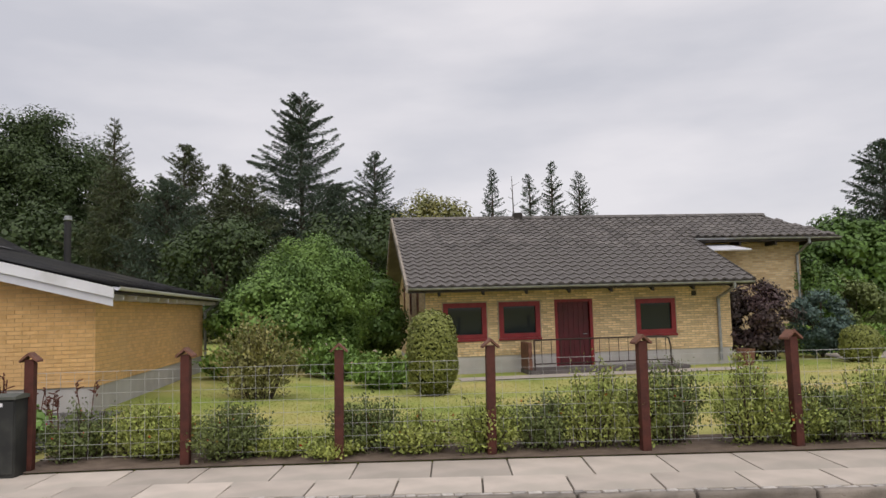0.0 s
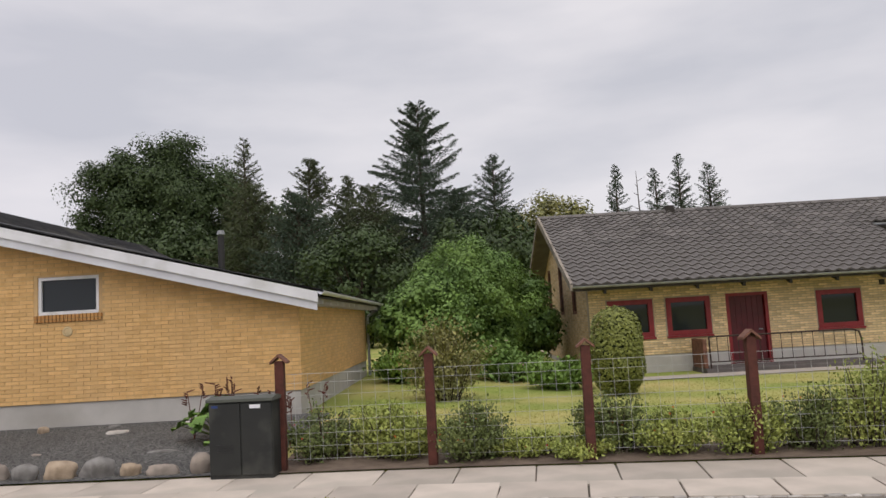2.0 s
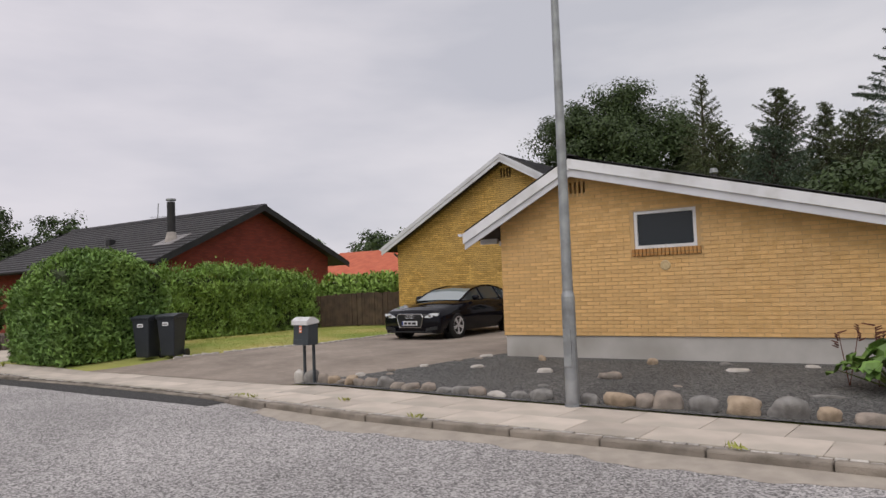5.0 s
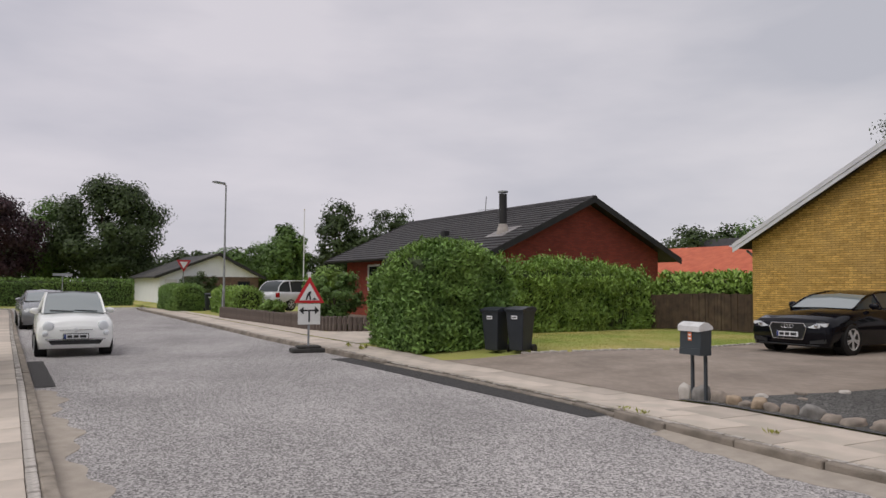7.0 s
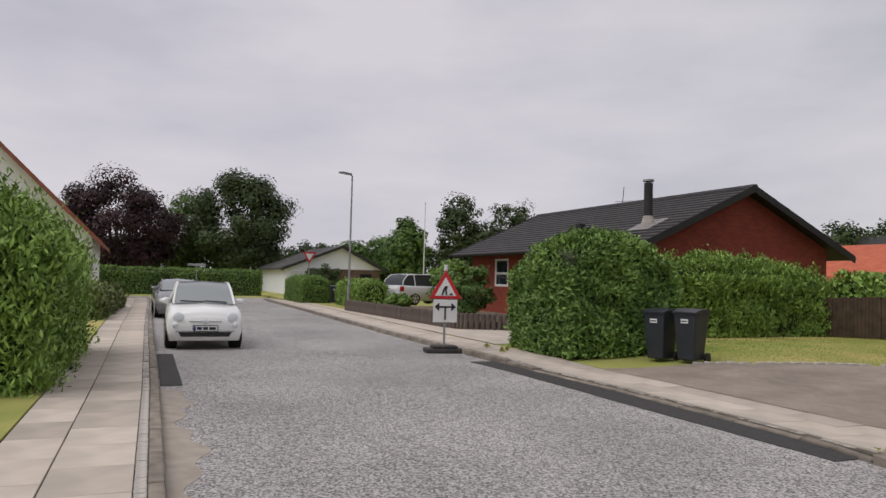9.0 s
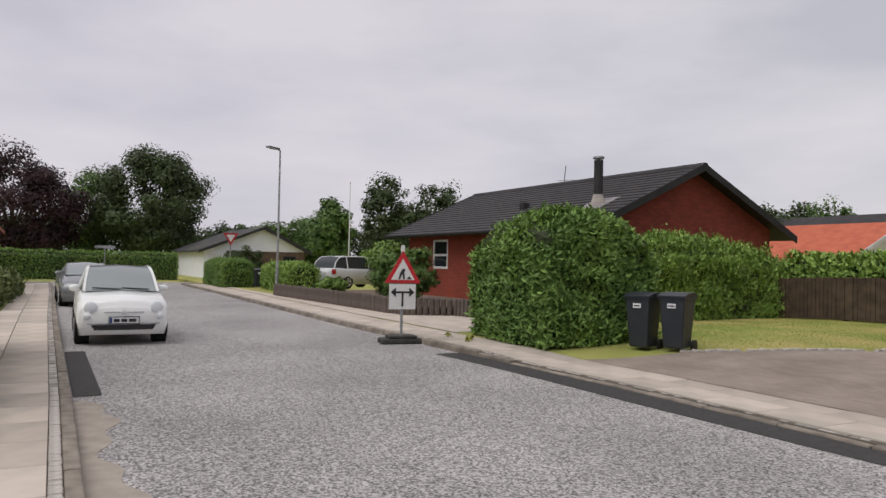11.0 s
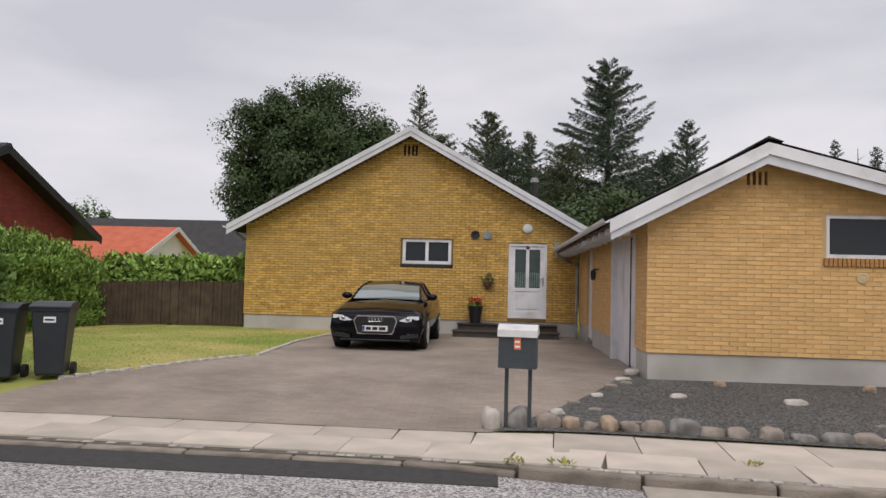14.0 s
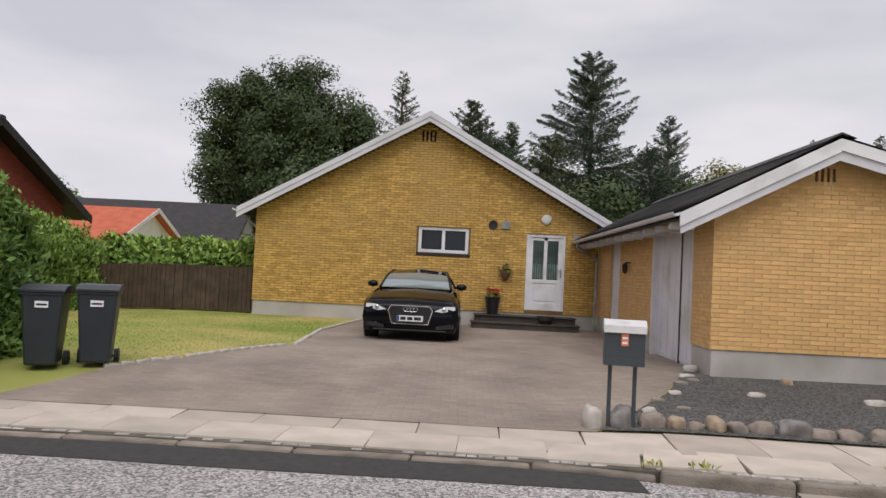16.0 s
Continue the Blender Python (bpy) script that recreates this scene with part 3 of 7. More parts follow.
def corrugated(p0, p1, y0, y1, amp=0.022, period=0.177, thick=0.012, per=8):
    """A corrugated sheet roof between the eave p0 and the ridge p1 (x, z), from y0 to y1."""
    n = int((y1 - y0) / period * per)
    bm = bmesh.new()
    rows = []
    for i in range(n + 1):
        y = y0 + (y1 - y0) * i / n
        w = amp * math.sin(2 * math.pi * (y - y0) / period)
        r = []
        for k in range(5):
            t = k / 4
            r.append(bm.verts.new((p0[0] + (p1[0] - p0[0]) * t, y, p0[1] + (p1[1] - p0[1]) * t + w + amp)))
        rows.append(r)
    for a, b in zip(rows, rows[1:]):
        for k in range(4):
            bm.faces.new((a[k], b[k], b[k + 1], a[k + 1]))
    top = bm.faces[:]
    bmesh.ops.solidify(bm, geom=top, thickness=thick)
    return bm


def gutter(p0, p1, r=0.06):
    """A half-round gutter from p0 to p1."""
    p0, p1 = Vector(p0), Vector(p1)
    d = (p1 - p0).normalized()
    s = Vector((-d.y, d.x, 0))
    bm = bmesh.new()
    rows = []
    for p in (p0, p1):
        ring = [bm.verts.new(p + s * (q * math.cos(t)) + Vector((0, 0, -q * math.sin(t)))) for q, ts in ((r, range(9)), (r * 0.86, range(8, -1, -1))) for t in [math.pi * k / 8 for k in ts]]
        rows.append(ring)
    m = len(rows[0])
    for i in range(m):
        j = (i + 1) % m
        bm.faces.new((rows[0][i], rows[0][j], rows[1][j], rows[1][i]))
    bm.faces.new(rows[0])
    bm.faces.new(rows[1][::-1])
    return bm


def pipe(pts, r, n=10):
    bm = bmesh.new()
    for a, b in zip(pts, pts[1:]):
        cyl(bm, a, b, r, n=n)
    return bm


# ---- the low yellow garage wing ----
GX0, GX1, GY0, GY1 = -11.24, -4.26, 11.39, 20.0
GAX, GAZ = -9.63, 3.80


def g_top(x):
    return GAZ - 0.14 - (0.52 * (GAX - x) if x < GAX else 0.262 * (x - GAX))


def build_garage():
    g = thing("garage_wing", "low yellow-brick garage wing with white bargeboards", "house")
    vents = [(-9.80 + 0.085 * i, -9.80 + 0.085 * i + 0.04, 3.2, 3.4) for i in range(4)]
    part("front_wall", wall(g_top, GX0, GX1, 0.672, GY0, GY0 + 0.3, "y", [(-8.66, -7.62, 2.14, 2.78), *vents], (GAX,)), M_YMORTAR, g)
    # added dark sheet, paints the shade seen through the vent slots
    part("vent_backing", B(-9.9, -9.4, GY0 + 0.12, GY0 + 0.14, 3.15, 3.42), M_INT, g)
    zl = g_top(GX0) - 0.02
    zr = g_top(GX1) - 0.02
    part("side_wall", wall(lambda a: zl, GY0 + 0.3, GY1, 0.672, GX0, GX0 + 0.3, "x", [(12.28, 14.6, 0.672, 2.52), (17.4, 18.4, 0.672, 2.52)]), M_YMORTAR, g)
    part("side_wall", wall(lambda a: zr, GY0 + 0.3, GY1, 0.672, GX1 - 0.3, GX1, "x"), M_YMORTAR, g)
    part("back_wall", B(GX0 + 0.3, GX1 - 0.3, GY1 - 0.3, GY1, 0.2, 2.2), M_YB, g)
    f = bmesh.new()
    box(f, GX0 + 0.02, GX1 - 0.02, GY0 + 0.02, GY0 + 0.3, 0.0, 0.67)
    box(f, GX1 - 0.3, GX1 - 0.02, GY0 + 0.3, GY1 - 0.02, 0.0, 0.67)
    for a, b in ((GY0 + 0.3, 12.28), (14.6, 17.4), (18.4, GY1)):
        box(f, GX0 + 0.02, GX0 + 0.3, a, b, 0.0, 0.67)
    part("foundation", f, M_CONC, g)
    w = window(g, "y", GY0, -1, -8.66, -7.62, 2.14, 2.78, M_WHITE, 0.055, proud=-0.02)
    s = bmesh.new()
    x = -8.70
    while x < -7.6:
        box(s, x, x + 0.052, GY0 - 0.045, GY0 + 0.1, 2.02, 2.135, 0.004)
        x += 0.064
    part("brick_sill", s, brick("sill_brick", (0.5, 0.26, 0.09), (0.42, 0.2, 0.07), (0.3, 0.2, 0.1)), w, "upright-brick window sill")
    # added dark sheet in place of the unlit room behind the window
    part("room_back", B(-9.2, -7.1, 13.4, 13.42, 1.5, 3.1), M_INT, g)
    # doors in the driveway side
    d = part("garage_door", B(GX0 + 0.10, GX0 + 0.14, 12.28, 14.6, 0.24, 2.52), M_WHITE, g, "white panelled garage door")
    for i in range(6):
        y = 12.34 + i * 0.378
        part("panel", B(GX0 + 0.085, GX0 + 0.1, y, y + 0.35, 0.3, 2.46, 0.004), M_WHITE, d)
    part("door_gap", B(GX0 + 0.07, GX0 + 0.12, 13.1, 13.14, 0.26, 2.5), M_BLACKW, d)
    part("door_frame", B(GX0 - 0.02, GX0 + 0.1, 14.48, 14.6, 0.24, 2.52), M_WHITE, d)
    d = part("side_door", B(GX0 + 0.06, GX0 + 0.11, 17.4, 18.4, 0.4, 2.52, 0.005), M_WHITE, g, "white side door")
    part("door_frame", B(GX0 - 0.01, GX0 + 0.06, 17.4, 17.5, 0.4, 2.52), M_WHITE, d)
    lamp = part("wall_lamp", lathe([(0.03, 1.78), (0.055, 1.82), (0.06, 1.95), (0.04, 2.0)], 10, GX0 - 0.12, 16.4), M_BLACKW, g)
    part("bracket", B(GX0 - 0.12, GX0, 16.38, 16.42, 2.0, 2.03), M_BLACKW, lamp)
    # roof
    y0, y1 = 11.0, 20.4
    r = part("roof", corrugated((-11.86, GAZ - 0.52 * 2.23 - 0.02), (GAX, GAZ - 0.02), y0 + 0.02, y1), M_DARKROOF, g, "dark corrugated roof sheets", True)
    part("roof", corrugated((-3.86, GAZ - 0.262 * 5.77 - 0.02), (GAX, GAZ - 0.02), y0 + 0.02, y1), M_DARKROOF, g, "dark corrugated roof sheets", True)
    part("ridge_cap", P([(GAX - 0.22, GAZ - 0.08), (GAX, GAZ + 0.06), (GAX + 0.22, GAZ - 0.02), (GAX, GAZ + 0.03)], "y", y0, y1), M_DARKROOF, r)
    zl0, zr0 = GAZ - 0.52 * 2.23, GAZ - 0.262 * 5.77
    for x0, z0, nm in ((-11.86, zl0, 0), (-3.86, zr0, 1)):
        dz = 0.19 if nm == 0 else 0.17
        part("bargeboard", P([(x0, z0 - 0.03), (GAX, GAZ - 0.03), (GAX, GAZ - 0.03 - dz), (x0, z0 - 0.03 - dz)], "y", y0, y0 + 0.03), M_WHITE, g)
        part("bargeboard", P([(x0 + (0.02 if nm == 0 else -0.02), z0 - 0.2), (GAX, GAZ - 0.2), (GAX, GAZ - 0.34), (x0 + (0.02 if nm == 0 else -0.02), z0 - 0.33)], "y", y0 + 0.033, y0 + 0.06), M_WHITEG, g)
        part("soffit", P([(x0, z0 - 0.10), (GAX, GAZ - 0.10), (GAX, GAZ - 0.14), (x0, z0 - 0.14)], "y", y0 + 0.065, y1 - 0.05), M_SOFFIT, g)
        gx = x0 - 0.05 if nm == 0 else x0 + 0.05
        gt = part("gutter", gutter((gx, y0, z0 - 0.02), (gx, y1, z0 - 0.04)), M_WHITEG, g)
        n = 12
        for i in range(n):
            y = y0 + 0.6 + i * 0.75
            part("rafter_end", B(min(x0 + 0.03, x0 + 0.4 * (1 - 2 * nm)), max(x0 - 0.03, x0 + 0.4 * (1 - 2 * nm)), y, y + 0.06, z0 - 0.22, z0 - 0.12), M_WHITEG, g)
    part("downpipe", pipe([(-11.9, 19.4, zl0 - 0.05), (-11.9, 19.4, zl0 - 0.2), (-11.35, 19.6, zl0 - 0.5), (-11.35, 19.6, 0.25)], 0.04), M_GALV, g)
    part("downpipe", pipe([(-3.82, 20.1, zr0 - 0.05), (-3.82, 20.1, zr0 - 0.15), (-4.2, 20.06, zr0 - 0.4), (-4.2, 20.06, 0.2)], 0.04), M_GALV, g)
    v = part("vent_rose", lathe([(0.085, 0.0), (0.085, 0.012), (0.06, 0.02), (0.05, 0.012), (0.02, 0.014)], 20), mat("cream_plastic", (0.6, 0.45, 0.25), None, 5, 0.5), g)
    v.matrix_basis = pose(-8.15, GY0 - 0.002, 1.85, 90, 0, 0)


# ---- the tall ochre house ----
HX0, HX1, HY0, HY1, HAX, HAZ, HS = -20.45, -11.28, 20.1, 32.0, -15.87, 5.86, 0.555


def h_top(x):
    return HAZ - 0.15 - HS * abs(x - HAX)


def build_house():
    h = thing("gabled_house", "ochre-brick gabled house with white bargeboards", "house")
    vents = [(-16.08 + 0.11 * i, -16.08 + 0.11 * i + 0.05, 5.15, 5.4) for i in range(4)]
    part("front_wall", wall(h_top, HX0, HX1, 0.64, HY0, HY0 + 0.3, "y", [(-16.05, -14.70, 2.12, 2.83), (-13.14, -12.10, 0.73, 2.765), *vents], (HAX,)), M_DMORTAR, h)
    # dark sheet added behind the gable slots, shade as colour
    part("vent_backing", B(-16.2, -15.5, HY0 + 0.1, HY0 + 0.12, 5.1, 5.42), M_INT, h)
    for x in (HX0, HX1 - 0.3):
        part("side_wall", B(x, x + 0.3, HY0 + 0.3, HY1, 0.64, h_top(HX0) - 0.02), M_DBS, h)
    part("back_wall", wall(h_top, HX0 + 0.3, HX1 - 0.3, 0.2, HY1 - 0.3, HY1, "y", (), (HAX,)), M_DB, h)
    f = bmesh.new()
    box(f, HX0 + 0.02, -13.14, HY0 + 0.02, HY0 + 0.3, 0.0, 0.638)
    box(f, -12.10, HX1 - 0.02, HY0 + 0.02, HY0 + 0.3, 0.0, 0.638)
    box(f, -13.14, -12.10, HY0 + 0.02, HY0 + 0.3, 0.0, 0.727)
    box(f, HX0 + 0.02, HX0 + 0.3, HY0 + 0.3, HY1, 0.0, 0.638)
    part("foundation", f, M_CONC, h)
    w = window(h, "y", HY0, -1, -16.05, -14.70, 2.14, 2.83, M_WHITE, 0.085, bars=(-15.375,), proud=-0.03)
    part("window_sill", B(-16.1, -14.65, HY0 - 0.03, HY0 + 0.1, 2.06, 2.135, 0.006), M_SOFFIT, w)
    # dark sheet added for the unlit room, no real back wall
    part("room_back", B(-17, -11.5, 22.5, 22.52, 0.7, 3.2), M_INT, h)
    # front door: frame, leaf with two tall lights, solid lower half
    d = bmesh.new()
    for a, b, z0, z1 in ((-13.14, -13.07, 0.73, 2.765), (-12.17, -12.10, 0.73, 2.765), (-13.07, -12.17, 2.69, 2.765), (-13.07, -12.17, 0.73, 0.78)):
        box(d, a, b, HY0 + 0.02, HY0 + 0.12, z0, z1, 0.004)
    door = part("front_door", d, M_WHITE, h, "white door with two tall glass lights")
    lf = bmesh.new()
    for a, b, z0, z1 in ((-13.07, -12.96, 0.78, 2.69), (-12.28, -12.17, 0.78, 2.69), (-12.665, -12.575, 1.56, 2.69), (-12.96, -12.28, 2.6, 2.69), (-12.96, -12.28, 1.46, 1.56), (-12.96, -12.28, 0.78, 0.92)):
        box(lf, a, b, HY0 + 0.05, HY0 + 0.1, z0, z1, 0.004)
    box(lf, -12.96, -12.28, HY0 + 0.065, HY0 + 0.09, 0.92, 1.46)
    box(lf, -12.9, -12.34, HY0 + 0.055, HY0 + 0.07, 0.98, 1.4, 0.01)
    part("leaf", lf, M_WHITE, door)
    for a, b in ((-12.96, -12.665), (-12.575, -12.28)):
        part("pane", B(a, b, HY0 + 0.07, HY0 + 0.08, 1.56, 2.6), glass("door_glass", (0.05, 0.07, 0.065), 0.05), door)
        cb = bmesh.new()
        for k in range(5):
            cyl(cb, (a + 0.03 + k * 0.06, HY0 + 0.062, 1.58), (a + 0.03 + k * 0.06, HY0 + 0.062, 1.98), 0.02, n=6)
        part("curtain", cb, mat("grey_green_curtain", (0.12, 0.18, 0.16), (0.2, 0.26, 0.24), 8, 0.9), door)
    hb = C((-12.2, HY0 + 0.04, 1.62), (-12.2, HY0 + 0.04, 1.86), 0.018)
    cyl(hb, (-12.2, HY0 + 0.02, 1.8), (-12.3, HY0 + 0.01, 1.8), 0.012)
    part("handle", hb, M_GALV, door, "dark steel door handle")
    # roof
    y0, y1 = HY0 - 0.42, HY1 + 0.4
    for sg in (-1, 1):
        xe = HAX + sg * 5.0
        ze = HAZ - HS * 5.0
        part("roof", corrugated((xe, ze - 0.02), (HAX, HAZ - 0.02), y0 + 0.02, y1), M_DARKROOF, h, "dark corrugated roof sheets", True)
        part("bargeboard", P([(xe, ze), (HAX, HAZ), (HAX, HAZ - 0.14), (xe, ze - 0.14)], "y", y0 - 0.025, y0), M_WHITEG, h)
        part("bargeboard", P([(xe, ze - 0.143), (HAX, HAZ - 0.143), (HAX, HAZ - 0.27), (xe, ze - 0.27)], "y", y0 - 0.005, y0 + 0.02), M_WHITEG, h)
        part("soffit", P([(xe, ze - 0.10), (HAX, HAZ - 0.10), (HAX, HAZ - 0.145), (xe, ze - 0.145)], "y", y0 + 0.025, y1), M_SOFFIT, h)
        part("gutter", gutter((xe + sg * 0.06, y0, ze - 0.03), (xe + sg * 0.06, y1, ze - 0.05)), M_WHITEG, h)
    part("downpipe", pipe([(HX0 - 0.4, HY0 + 0.3, 2.9), (HX0 - 0.05, HY0 + 0.35, 2.6), (HX0 - 0.05, HY0 + 0.35, 0.3)], 0.04), M_GALV, h)
    fl = part("flue", C((-11.9, 31.0, 3.4), (-11.9, 31.0, 5.95), 0.14, n=16), M_BLACKW, h, "black metal flue with a cowl")
    part("cowl", C((-11.9, 31.0, 6.0), (-11.9, 31.0, 6.18), 0.18, 0.14, 16), M_GALV, fl)
    # wall fittings
    lm = part("wall_lamp", lathe([(0.14, 0.0), (0.14, 0.03), (0.12, 0.06), (0.06, 0.085), (0.01, 0.09)], 24), mat("opal_glass", (0.75, 0.74, 0.7), None, 4, 0.3), h, "round opal glass wall lamp")
    lm.matrix_basis = pose(-12.64, HY0, 3.16, 90, 0, 0)
    vn = part("vent_pipe", lathe([(0.12, 0.0), (0.12, 0.05), (0.085, 0.05), (0.08, 0.02), (0.01, 0.018)], 20), M_BLACKW, h)
    vn.matrix_basis = pose(-14.06, HY0, 2.96, 90, 0, 0)
    bx = bmesh.new()
    box(bx, -13.83, -13.61, HY0 - 0.05, HY0, 2.86, 3.07, 0.006)
    for k in range(4):
        box(bx, -13.81, -13.63, HY0 - 0.06, HY0 - 0.05, 2.89 + k * 0.045, 2.91 + k * 0.045)
    part("vent_grille", bx, M_GALV, h)
    nb = bmesh.new()
    for k in range(2):
        box(nb, -11.93 + k * 0.1, -11.86 + k * 0.1, HY0 - 0.012, HY0, 2.68, 2.82, 0.003)
    part("number_plate", nb, M_GALV, h)


# ---- brown tiled house behind the fence ----
RY, RZ, RS = 24.25, 4.95, 0.423


def b_z(y):
    return RZ - RS * abs(y - RY)


def build_tiled_house():
    b = thing("tiled_house", "pale-brick house with weathered brown tiled roof and red windows", "house")
    fy, zt = 19.1, b_z(19.1) - 0.12
    holes = [(2.44, 3.67, 0.9, 1.92), (4.03, 5.22, 0.9, 1.92), (5.65, 6.78, 0.06, 1.95), (8.08, 9.28, 0.88, 1.9)]
    part("front_wall", wall(lambda a: zt, 1.95, 11.0, 0.42, fy, fy + 0.3, "y", holes), M_PMORTAR, b)
    part("gable_wall", wall(lambda a: b_z(a) - 0.12, fy + 0.3, 29.6, 0.1, 1.95, 2.25, "x", [(26.5, 27.2, 1.62, 3.3), (23.6, 24.4, 1.62, 3.35), (21.05, 21.8, 1.62, 2.7)], (RY,)), M_PBS, b)
    part("end_wall", wall(lambda a: b_z(a) - 0.12, fy + 0.3, 22.5, 0.1, 10.7, 11.0, "x"), M_PBS, b)
    part("upper_wall", B(11.0, 15.6, 22.5, 22.8, 0.1, 3.95), M_PB, b)
    part("side_wall", B(15.3, 15.6, 22.8, 29.0, 0.1, 3.7), M_PBS, b)
    part("back_wall", B(2.25, 15.3, 29.3, 29.6, -0.1, 2.4), M_PB, b)
    for q in ((1.97, 5.65, fy + 0.015, fy + 0.3, -0.25, 0.418), (6.78, 10.98, fy + 0.015, fy + 0.3, -0.25, 0.418), (5.65, 6.78, fy + 0.015, fy + 0.3, -0.25, 0.057), (1.97, 2.25, fy + 0.3, 29.6, -0.25, 0.1), (11.0, 15.58, 22.52, 22.8, -0.25, 0.1)):
        part("foundation", B(*q), M_CONC, b)
    for h in (holes[0], holes[1], holes[3]):
        w = window(b, "y", fy, -1, h[0], h[1], h[2], h[3], M_REDP, 0.13, proud=0.02, depth=0.12)
        part("window_sill", B(h[0] - 0.03, h[1] + 0.03, fy - 0.06, fy + 0.05, h[2] - 0.06, h[2] - 0.003, 0.006), M_REDP, w)
    for y0, y1, z1 in ((26.5, 27.2, 3.3), (23.6, 24.4, 3.35), (21.05, 21.8, 2.7)):
        window(b, "x", 1.95, -1, y0, y1, 1.62, z1, M_CAP, 0.09, proud=0.01)
    # one added dark sheet stands for the shaded rooms behind the front
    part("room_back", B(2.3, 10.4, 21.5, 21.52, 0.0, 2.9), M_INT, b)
    d = part("front_door", B(5.75, 6.68, fy + 0.09, fy + 0.14, 0.06, 1.87, 0.004), M_DRED, b, "dark red boarded door")
    for k in range(6):
        part("board", B(5.77 + k * 0.15, 5.77 + k * 0.15 + 0.14, fy + 0.075, fy + 0.09, 0.1, 1.84, 0.004), M_DRED, d)
    fr = bmesh.new()
    box(fr, 5.65, 5.74, fy + 0.0, fy + 0.12, 0.06, 1.95, 0.004)
    box(fr, 6.69, 6.78, fy + 0.0, fy + 0.12, 0.06, 1.95, 0.004)
    box(fr, 5.74, 6.69, fy + 0.0, fy + 0.12, 1.87, 1.95, 0.004)
    part("door_frame", fr, M_REDP, d)
    part("handle", C((6.6, fy + 0.05, 0.95), (6.48, fy + 0.03, 0.95), 0.014), M_GALV, d)
    # roof decks under the tiles
    ye, yu = 18.15, 21.85
    for a0, a1, y0 in ((1.4, 11.2, ye), (11.2, 15.3, yu)):
        part("roof_deck", P([(y0, b_z(y0) - 0.03), (RY, RZ - 0.03), (RY, RZ - 0.12), (y0, b_z(y0) - 0.12)], "x", a0, a1), M_SOFFIT, b)
    part("roof_deck", P([(RY, RZ - 0.02), (30.2, b_z(30.2) - 0.02), (30.2, b_z(30.2) - 0.12), (RY, RZ - 0.12)], "x", 1.4, 15.3), M_TILE, b)
    hip = bmesh.new()
    v = [hip.verts.new(c) for c in ((15.3, RY, RZ - 0.01), (15.3, yu, b_z(yu) - 0.01), (16.7, yu, b_z(yu) - 0.01), (16.7, 26.6, b_z(yu) - 0.01), (15.3, 26.6, b_z(26.6)))]
    for q in ((0, 1, 2), (0, 2, 3), (0, 3, 4)):
        hip.faces.new([v[i] for i in q])
    bmesh.ops.solidify(hip, geom=hip.faces[:], thickness=0.1)
    part("hip_roof", hip, M_TILE, b)
    part("fascia", B(1.38, 11.22, ye - 0.03, ye, b_z(ye) - 0.16, b_z(ye) - 0.02), M_SOFFIT, b)
    part("fascia", B(11.22, 16.7, yu - 0.03, yu, b_z(yu) - 0.18, b_z(yu) - 0.02), M_SOFFIT, b)
    part("soffit", B(11.22, 16.6, yu, 22.5, b_z(yu) - 0.16, b_z(yu) - 0.12), M_SOFFIT, b)
    part("verge_board", P([(ye - 0.05, b_z(ye) + 0.06), (RY, RZ + 0.08), (RY, RZ - 0.14), (ye - 0.05, b_z(ye) - 0.14)], "x", 1.33, 1.4), M_KERB, b)
    part("verge_board", P([(RY, RZ + 0.08), (30.2, b_z(30.2) + 0.06), (30.2, b_z(30.2) - 0.14), (RY, RZ - 0.14)], "x", 1.33, 1.4), M_KERB, b)
    part("verge_board", P([(ye - 0.05, b_z(ye) + 0.05), (yu, b_z(yu) + 0.05), (yu, b_z(yu) - 0.12), (ye - 0.05, b_z(ye) - 0.12)], "x", 11.2, 11.26), M_SOFFIT, b)
    rc = bmesh.new()
    x = 1.35
    while x < 15.2:
        prism(rc, [(RY - 0.15, RZ - 0.01), (RY - 0.08, RZ + 0.07), (RY, RZ + 0.095), (RY + 0.08, RZ + 0.07), (RY + 0.15, RZ - 0.01)], "x", x, x + 0.38)
        x += 0.39
    part("ridge_tiles", rc, M_TILE, b)
    part("gutter", gutter((1.38, ye - 0.08, b_z(ye) - 0.03), (11.2, ye - 0.08, b_z(ye) - 0.05)), M_GALV, b)
    part("gutter", gutter((11.3, yu - 0.08, b_z(yu) - 0.04), (16.7, yu - 0.08, b_z(yu) - 0.06)), M_GALV, b)
    part("downpipe", pipe([(10.6, ye - 0.08, b_z(ye) - 0.08), (10.6, ye - 0.08, b_z(ye) - 0.2), (10.6, fy - 0.06, b_z(ye) - 0.5), (10.6, fy - 0.06, 0.05)], 0.045), M_GALV, b)
    part("downpipe", pipe([(15.5, yu - 0.08, b_z(yu) - 0.08), (15.5, yu - 0.08, b_z(yu) - 0.25), (15.45, 22.44, b_z(yu) - 0.6), (15.45, 22.44, 0.0)], 0.045), M_GALV, b)
    for k in range(8):
        x = 2.2 + k * 1.2
        part("rafter_end", P([(ye + 0.02, b_z(ye) - 0.13), (fy, b_z(fy) - 0.13), (fy, b_z(fy) - 0.26), (ye + 0.02, b_z(ye) - 0.26)], "x", x, x + 0.07), M_SOFFIT, b)
    for k in range(4):
        part("rafter_end", B(11.7 + k * 1.3, 11.77 + k * 1.3, yu + 0.02, 22.5, b_z(yu) - 0.3, b_z(yu) - 0.17), M_SOFFIT, b)
